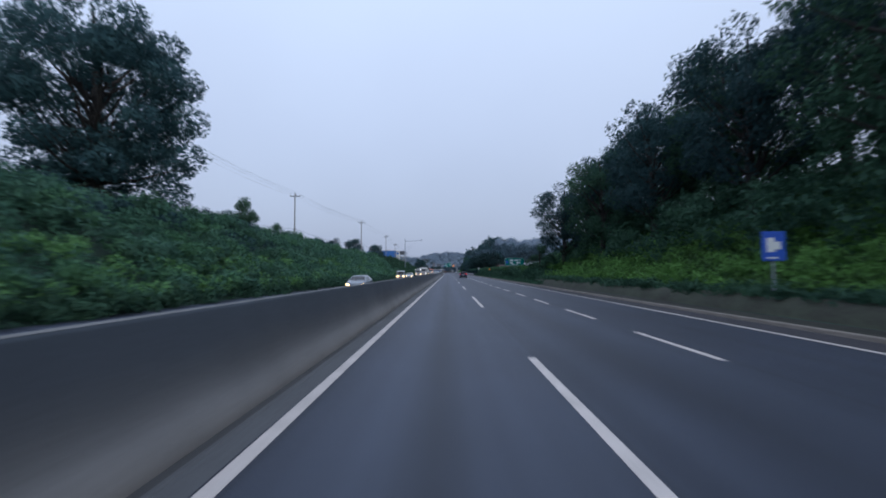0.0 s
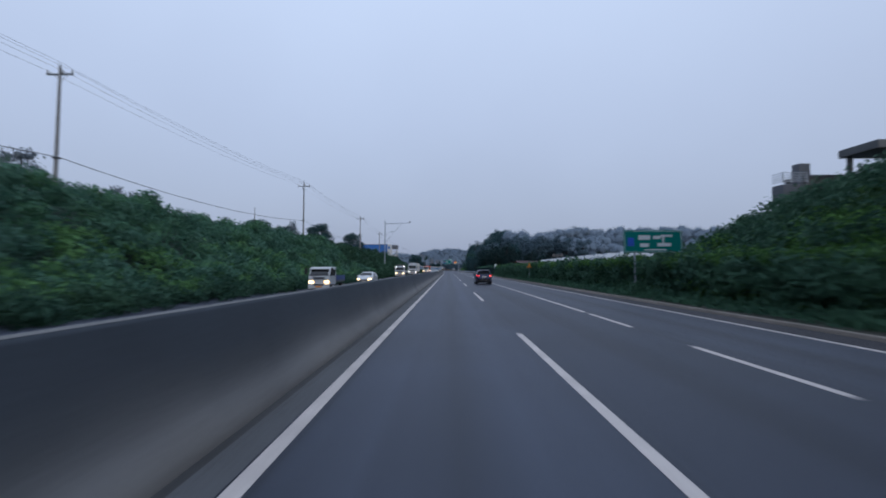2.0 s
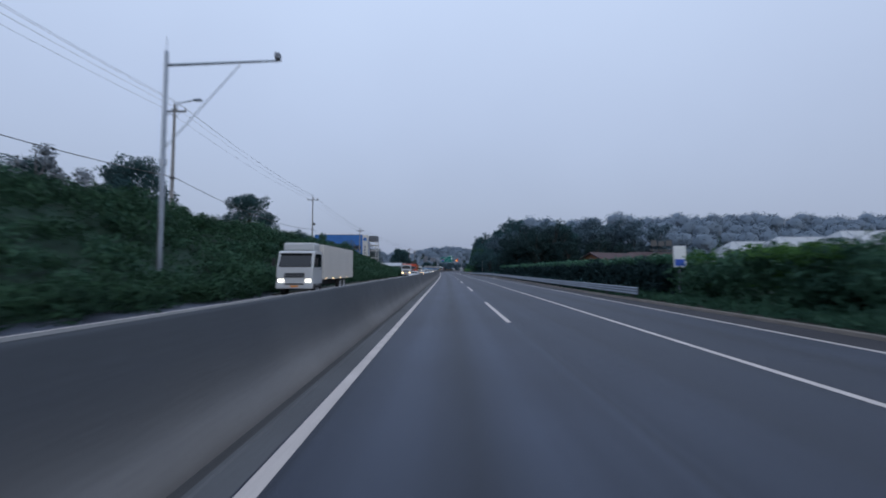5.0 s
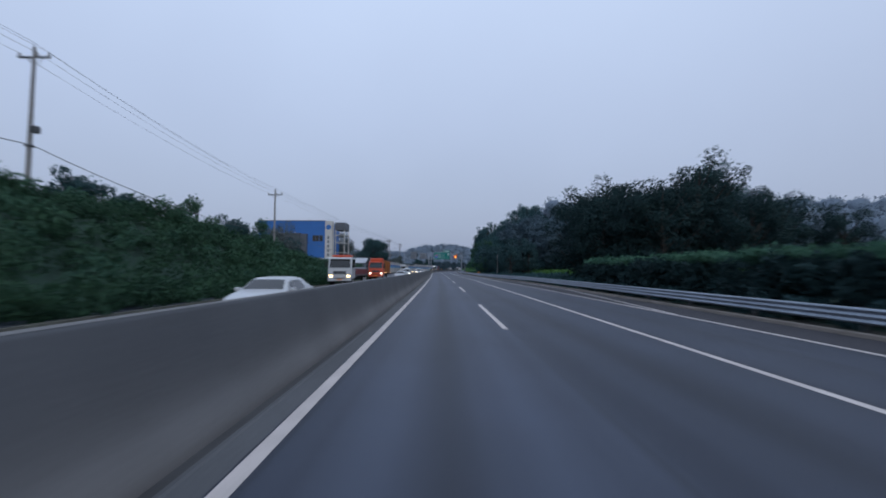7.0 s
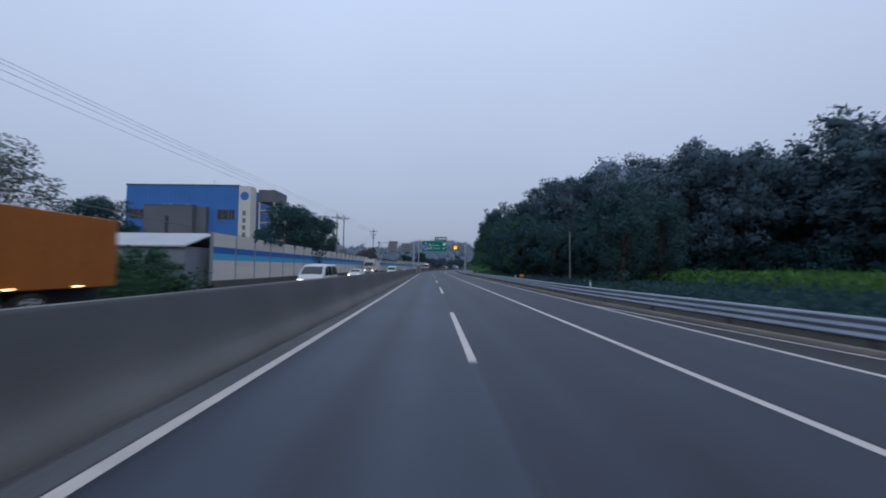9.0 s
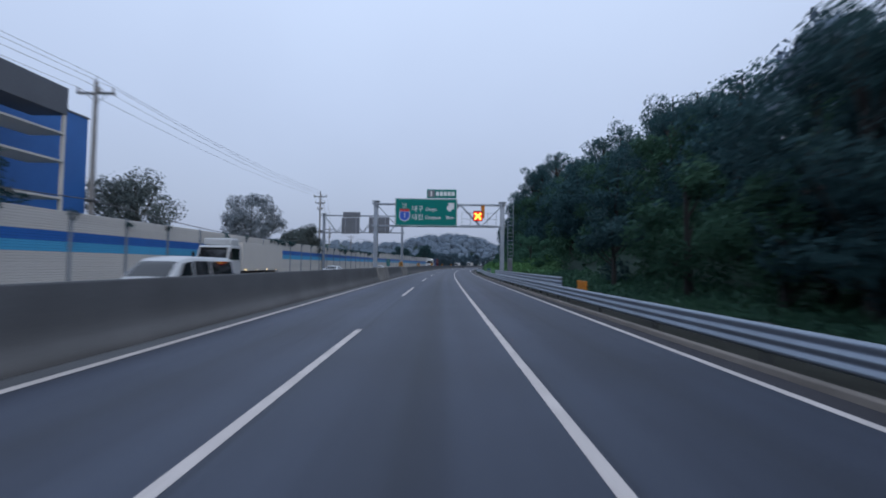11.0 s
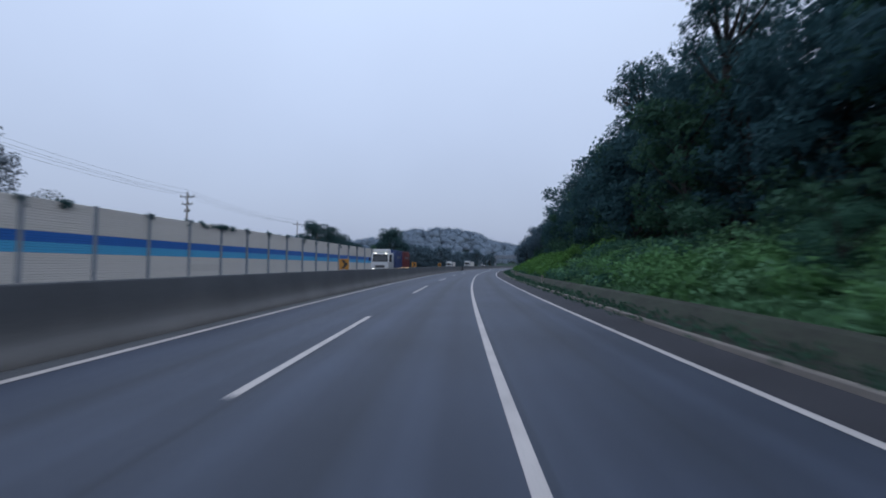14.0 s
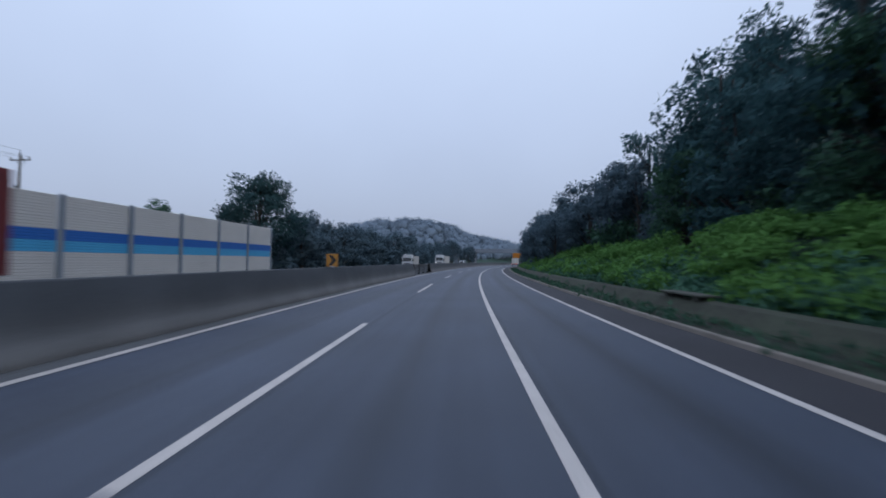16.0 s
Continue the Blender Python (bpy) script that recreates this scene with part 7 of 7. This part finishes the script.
sp = heaped(1, 2200, (-30, 130), -12.2, 0.0, 1.0, 1.2, 0.35)
clumps("bank_thicket", sp, 52, rb.uniform(0.6, 1.1, len(sp)), 0.18, LEAF_FRONT, 2, "dense dark green thicket covering the bank")
sp = heaped(82, 620, (-30, 132), -12.4, 0.45, 1.0, 2.0)
clumps("bank_tops", sp, 90, rb.uniform(0.55, 1.15, len(sp)), 0.17, LEAF_BANK, 83, "blue-green bushes heaped over the thicket")
sp = heaped(3, 330, (-30, 135), -12.2, 0.58, 1.0, 2.2)
clumps("bank_bushes", sp, 84, rb.uniform(0.5, 1.0, len(sp)), 0.16, LEAF_HAZEL, 4, "lighter green bushes among the thicket")
sp = scatter(88, 420, (-25, 125), lambda s, u: -12.3 - 5.0 * u ** 1.3, lambda s, n, v: ground_z(s, n) + 0.75 + 0.7 * mound(s, n) * v)
clumps("bank_meadow", sp, 64, rb.uniform(0.5, 0.9, len(sp)), 0.15, LEAF_EDGE, 89, "fresh yellow-green growth low on the bank", "weeds", 0.55)
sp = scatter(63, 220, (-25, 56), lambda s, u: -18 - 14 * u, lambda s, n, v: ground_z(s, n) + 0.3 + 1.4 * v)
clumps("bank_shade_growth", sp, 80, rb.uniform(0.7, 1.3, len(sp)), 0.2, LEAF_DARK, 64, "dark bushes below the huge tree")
sp = heaped(71, 2400, (118, 300), -12.2, 0.0, 1.0, 1.2, 0.35)
clumps("bank_scrub", sp, 52, rb.uniform(0.6, 1.2, len(sp)), 0.19, LEAF_SCRUB, 72, "dark green scrub heaped on the bank")
sp = heaped(5, 420, (110, 300), -12.4, 0.5, 1.0, 2.0)
clumps("bank_undergrowth", sp, 84, rb.uniform(0.5, 1.0, len(sp)), 0.17, LEAF_MID, 6, "greener bushes standing out of the scrub")


def bank_foot(s):
    return np.interp(s, [-30, 20, 60, 170, 200, 300], [-11.6, -11.3, -10.5, -10.3, -10.05, -10.2])


sp = scatter(55, 800, (-25, 128), lambda s, u: bank_foot(s) - 0.35 - 2.6 * u, lambda s, n, v: np.maximum(ground_z(s, n), 0) + 0.15 + 0.75 * v)
clumps("bank_fringe", sp, 44, np.full(len(sp), 0.6), 0.15, LEAF_MID, 56, "leafy weeds at the foot of the bank")
sp = scatter(57, 850, (124, 292), lambda s, u: bank_foot(s) - 0.3 - 2.8 * u, lambda s, n, v: np.maximum(ground_z(s, n), 0) + 0.15 + 0.85 * v)
clumps("bank_fringe", sp, 44, np.full(len(sp), 0.6), 0.15, LEAF_SCRUB, 58, "dark leafy weeds at the foot of the bank")

# grass and vines on the right-hand slope


def grass(name, count, s_range, n_range, size, material, seed, label, high=0.35):
    r = np.random.default_rng(seed)
    s, n = r.uniform(*s_range, count), r.uniform(*n_range, count)
    x, y, _ = road_xy(s, n)
    z = ground_z(s, n) + r.uniform(0.0, high, count)
    me = leaf_mesh(name, np.stack([x, y, z], 1), size * r.uniform(0.6, 1.4, count), material, seed, lean=(0, 0, 0.8))
    return tagged(new(name, me), label, "grass", kind="stuff")


grass("slope_grass", 46000, (-15, 92), (14.8, 30), 0.24, GRASS, 8, "lush green grass on the cut slope")
sp = scatter(9, 800, (-10, 92), lambda s, u: 16 + 9 * u, lambda s, n, v: ground_z(s, n) + 0.2 + 0.5 * v)
clumps("slope_vines", sp, 36, np.full(len(sp), 0.8), 0.17, WEED, 10, "bright vines and weeds on the slope")
sp = scatter(65, 330, (-8, 56), lambda s, u: 14.35 + 0.7 * u, lambda s, n, v: 0.55 + 0.35 * v)
clumps("wall_creeper", sp, 34, np.full(len(sp), 0.4), 0.13, LEAF_MID, 66, "green creeper hanging over the retaining wall", "creeper")
sp = scatter(11, 700, (0, 95), lambda s, u: 20 + 17 * u, lambda s, n, v: ground_z(s, n) + 0.5 + np.interp(s, [60, 72, 95], [4.0, 0.9, 0.1]) * v)
clumps("slope_shrubs", sp, 60, np.full(len(sp), 1.2), 0.24, LEAF_MID, 12, "dark shrubs under the slope's trees")
sp = scatter(13, 1400, (58, 168), lambda s, u: 14.3 + 4.2 * u, lambda s, n, v: 0.2 + np.interp(s, [58, 70, 90, 110, 168], [1.2, 2.4, 2.4, 2.4, 2.55]) * (0.75 + 0.25 * patchy(s, n)) * v)
clumps("verge_shrubs", sp, 46, np.full(len(sp), 0.65), 0.2, LEAF_MID, 14, "green roadside shrubs behind the kerb")
sp = scatter(57, 420, (66, 167), lambda s, u: 14.6 + 3.6 * u, lambda s, n, v: np.interp(s, [66, 75, 110, 167], [2.2, 2.4, 2.45, 2.6]) - 0.35 * v)
clumps("verge_tops", sp, 34, np.full(len(sp), 0.5), 0.15, LEAF_LIGHT, 58, "lighter green tops of the roadside shrubs")
grass("verge_grass", 12000, (50, 185), (12.9, 15), 0.17, LEAF_MID, 15, "tall weeds along the hard shoulder")
sp = scatter(16, 330, (95, 175), lambda s, u: 16 + 10 * u, lambda s, n, v: 0.8 + 1.2 * v)
clumps("field_crop", sp, 36, np.full(len(sp), 0.8), 0.2, LEAF_LIGHT, 17, "bright green crop in front of the greenhouses")
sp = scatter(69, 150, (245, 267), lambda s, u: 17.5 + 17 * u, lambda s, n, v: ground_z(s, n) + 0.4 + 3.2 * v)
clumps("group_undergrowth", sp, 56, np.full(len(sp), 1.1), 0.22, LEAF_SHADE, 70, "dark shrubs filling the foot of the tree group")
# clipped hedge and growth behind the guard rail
# hedge sides take the shade-toned leaf, the top a lighter one
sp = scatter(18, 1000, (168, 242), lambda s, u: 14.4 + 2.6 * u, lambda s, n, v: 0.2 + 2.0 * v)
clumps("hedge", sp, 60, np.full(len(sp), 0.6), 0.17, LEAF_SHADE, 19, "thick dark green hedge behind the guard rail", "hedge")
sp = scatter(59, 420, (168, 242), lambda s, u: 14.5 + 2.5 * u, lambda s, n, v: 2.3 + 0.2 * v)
clumps("hedge_top", sp, 40, np.full(len(sp), 0.38), 0.13, LEAF_FRONT, 60, "lighter green clipped top of the hedge", "hedge", 0.5)
sp = scatter(20, 200, (172, 300), lambda s, u: 12.9 + 0.9 * u + np.interp(s, [176, 235, 270, 300], [0, 1, 1, 0]), lambda s, n, v: 0.1 + 0.5 * v)
clumps("rail_weeds", sp, 30, np.full(len(sp), 0.4), 0.13, LEAF_DARK, 21, "weeds growing through the guard rail")
grass("field_front", 9000, (244, 330), (13.6, 24), 0.22, LEAF_DARK, 62, "dark weeds between guard rail and field", 0.6)
grass("field_grass", 28000, (250, 330), (24, 76), 0.3, LEAF_LIGHT, 22, "pale green grass field beside the motorway", 0.5)
# the trees' shade on this grass is put into its leaf colour
grass("wood_verge", 9000, (335, 385), (12.6, 20), 0.2, LEAF_MID, 61, "grass below the wood's edge, coloured darker for the trees' shade")
grass("wood_edge_grass", 15000, (383, 434), (12.6, 20), 0.2, MEADOW, 23, "fresh grass between guard rail and wood")
grass("wood_edge_grass", 7000, (434, 472), (14.9, 20), 0.2, MEADOW, 90, "fresh grass between ditch wall and wood")
rise = lambda s, n: np.interp(s, [385, 425, 440, 472, 492, 512, 540], [0.5, 0.6, 1.0, 1.8, 2.1, 1.8, 1.5]) * np.clip((n - 14) / 5, 0, 1)
sp = scatter(24, 480, (385, 478), lambda s, u: 13.9 + 1.2 * ease((s - 428) / 12) + 6.8 * u, lambda s, n, v: ground_z(s, n) + 0.1 + (0.3 + rise(s, n)) * v)
clumps("wood_edge_weeds", sp, 70, np.full(len(sp), 0.8), 0.16, MEADOW, 25, "bright green weeds and vines at the wood's edge")
sp = scatter(86, 150, (388, 470), lambda s, u: 15.4 + 4.2 * u, lambda s, n, v: ground_z(s, n) + 0.5 + 1.1 * v)
clumps("wood_edge_bushes", sp, 130, rb.uniform(0.7, 1.5, len(sp)), 0.17, LEAF_EDGE, 87, "rounded fresh green bushes before the wood")
# shade in the vines' gaps as a darker leaf; lit crests get WEED
sp = scatter(26, 620, (470, 620), lambda s, u: 15.0 + 3.0 * u, lambda s, n, v: ground_z(s, n) + 0.1 + (0.2 + 0.8 * rise(s, n)) * v)
clumps("wood_edge_brambles", sp, 70, np.full(len(sp), 0.8), 0.17, LEAF_FRONT, 28, "darker brambles below the bright vines")
sp = scatter(67, 300, (296, 352), lambda s, u: np.interp(s, [298, 320, 335, 352], [56, 44, 31, 23]) + 5 * u, lambda s, n, v: ground_z(s, n) + 0.4 + 3.4 * v)
clumps("wood_undergrowth", sp, 56, np.full(len(sp), 1.2), 0.25, LEAF_WOOD, 68, "dark undergrowth hiding the trunks beside the field")
sp = scatter(26, 360, (345, 660), lambda s, u: 19 + np.interp(s, [450, 472], [0, 1.5]) + 5 * u, lambda s, n, v: ground_z(s, n) + 0.6 + 3.2 * v)
clumps("wood_edge_shrubs", sp, 60, np.full(len(sp), 1.2), 0.26, LEAF_MID, 27, "dark shrubs below the wood")
for s0, s1, seed, count, leaf, tone in ((456, 473, 75, 160, LEAF_FRONT, "mounded green vines below the wood"), (473, 600, 73, 1180, WEED, "mounded bright green vines below the wood")):
    sp = scatter(seed, count, (s0, s1), lambda s, u: 14.9 + 6.1 * u, lambda s, n, v: ground_z(s, n) + 0.4 + rise(s, n) * (0.6 + 0.6 * patchy(s * 1.2, n)) + 0.2 * v)
    sp = sp[np.sin(sp[:, 0] * 0.9 + 1.3 * np.sin(sp[:, 1] * 0.37)) * np.sin(sp[:, 1] * 0.55 + sp[:, 0] * 0.2) > -0.12]
    clumps("weed_mounds", sp, 64, rb.uniform(0.5, 1.0, len(sp)), 0.15, leaf, seed + 1, tone, "weeds", 0.5)
grass("ditch_weeds", 9000, (415, 600), (12.15, 13.6), 0.13, LEAF_MID, 50, "dark weeds between kerb and ditch wall", 0.2)
# tufts along the median
sp = []
for s in (402, 407):
    x, y, _ = road_xy(s, -0.45)
    sp.append((float(x), float(y), 0.1))
clumps("median_tufts", sp, 40, np.full(len(sp), 0.17), 0.06, LEAF_MID, 29, "dry weed tufts at the barrier's foot", "weeds", 0.5)
sp = scatter(77, 9, (437.4, 438.6), lambda s, u: -12.5 + 0.5 * u, lambda s, n, v: 0.25 + 0.9 * v)
clumps("wall_foot_bush", sp, 60, np.full(len(sp), 0.3), 0.1, LEAF_DARK, 78, "small dark bush at the noise wall's foot", "bush")
# ivy along the noise wall's top
r = np.random.default_rng(30)
sp = []
IVY_RUNS = ((312, 318, 0.3), (330, 333, 0.25), (382.6, 385, 0.4), (385.4, 390.4, 0.45), (411, 413.6, 0.35), (414.4, 415.6, 0.7), (414.4, 424, 0.22), (424, 434, 0.16), (434, 437.8, 0.55), (441.2, 441.9, 0.6), (445.3, 446.0, 0.8), (445.3, 449.5, 0.4), (452.8, 453.5, 0.6), (464, 468.5, 0.35))


def ivy_spot(s, hang):
    x, y, _ = road_xy(s, -14.35 + 1.6 * float(ease((s - 460) / 70)) + r.uniform(-0.1, 0.15))
    return float(x), float(y), 4.36 + (0.54 if s > 446 else 0.0) - 0.2 * float(ease((s - 470) / 40)) - hang * r.uniform(0, 1) ** 1.5


for s0, s1, hang in IVY_RUNS:
    for q in range(int(5 + 8 * (s1 - s0) * max(0.4, hang * 2))):
        sp.append(ivy_spot(r.uniform(s0, s1), hang))
for s0 in np.arange(306.9, 515, 3.9):
    if r.uniform() > 0.35:
        for q in range(4):
            sp.append(ivy_spot(s0 + r.uniform(-0.25, 0.25), 0.4))
clumps("wall_ivy", sp, 22, np.full(len(sp), 0.22), 0.09, LEAF_DARK, 31, "dark ivy hanging over the noise wall's top", "ivy")
# thicket beyond the noise wall and by the shed
sp = scatter(32, 520, (533, 660), lambda s, u: -15 - 6 * u, lambda s, n, v: 0.2 + 4.2 * v)
clumps("far_thicket", sp, 46, np.full(len(sp), 0.9), 0.24, LEAF_HILL_HAZE, 33, "dim thicket beyond the noise wall's end", facing_share=0.15, core=0.4, up=0.35)
sp = scatter(34, 190, (278, 300.5), lambda s, u: -15.2 - 4.5 * u, lambda s, n, v: 0.3 + 2.3 * v)
clumps("shed_bushes", sp, 50, np.full(len(sp), 0.55), 0.17, LEAF_MID, 35, "green bushes beside the grey shed")

# woods on distant hills
r = np.random.default_rng(40)
sp, rad = [], []
for hx, hy, rx, ry, h in HILLS[:3] + HILLS[5:]:
    for i in range(250):
        a, q = r.uniform(0, 2 * math.pi), 1.5 * math.sqrt(r.uniform())
        x, y = hx + rx * q * math.cos(a), hy + ry * q * math.sin(a)
        z = sum(H * math.exp(-(((x - X) / RX) ** 2 + ((y - Y) / RY) ** 2)) for X, Y, RX, RY, H in HILLS)
        sp.append((x, y, z + r.uniform(1.5, 5.5)))
        rad.append(r.uniform(3.6, 6.5))
clumps("hill_woods", sp, 120, np.array(rad) * 1.15, 0.7, FAR_LEAF_HAZE, 41, "hazy broadleaf woods on the hills ahead", "woods", 0.85, 0.08, 0.7, 0.75, 0.75)
sp, rad = [], []
for hx, hy, rx, ry, h in HILLS[3:5]:
    for i in range(420):
        a, q = r.uniform(0, 2 * math.pi), 1.5 * math.sqrt(r.uniform())
        x, y = hx + rx * q * math.cos(a), hy + ry * q * math.sin(a)
        z = sum(H * math.exp(-(((x - X) / RX) ** 2 + ((y - Y) / RY) ** 2)) for X, Y, RX, RY, H in HILLS)
        sp.append((x, y, z + r.uniform(1.5, 5.5)))
        rad.append(r.uniform(5.0, 9.0))
clumps("ridge_woods", sp, 60, np.array(rad) * 1.1, 1.4, FAR_LEAF_HAZE, 43, "faint misty woods on the far ridge", "woods", 0.85, 0.08, 0.7, 0.75, 0.75)
# woods behind the fields and on the hill's back
sp = scatter(44, 700, (318, 620), lambda s, u: 52 + 270 * u, lambda s, n, v: ground_z(s, n) + 2 + 9 * v)
clumps("back_woods", sp, 90, np.full(len(sp), 5.2), 0.65, FAR_LEAF_HAZE, 45, "misty woods on the hill behind the fields", "woods", 0.85, 0.08, 0.7, 0.75, 0.75)
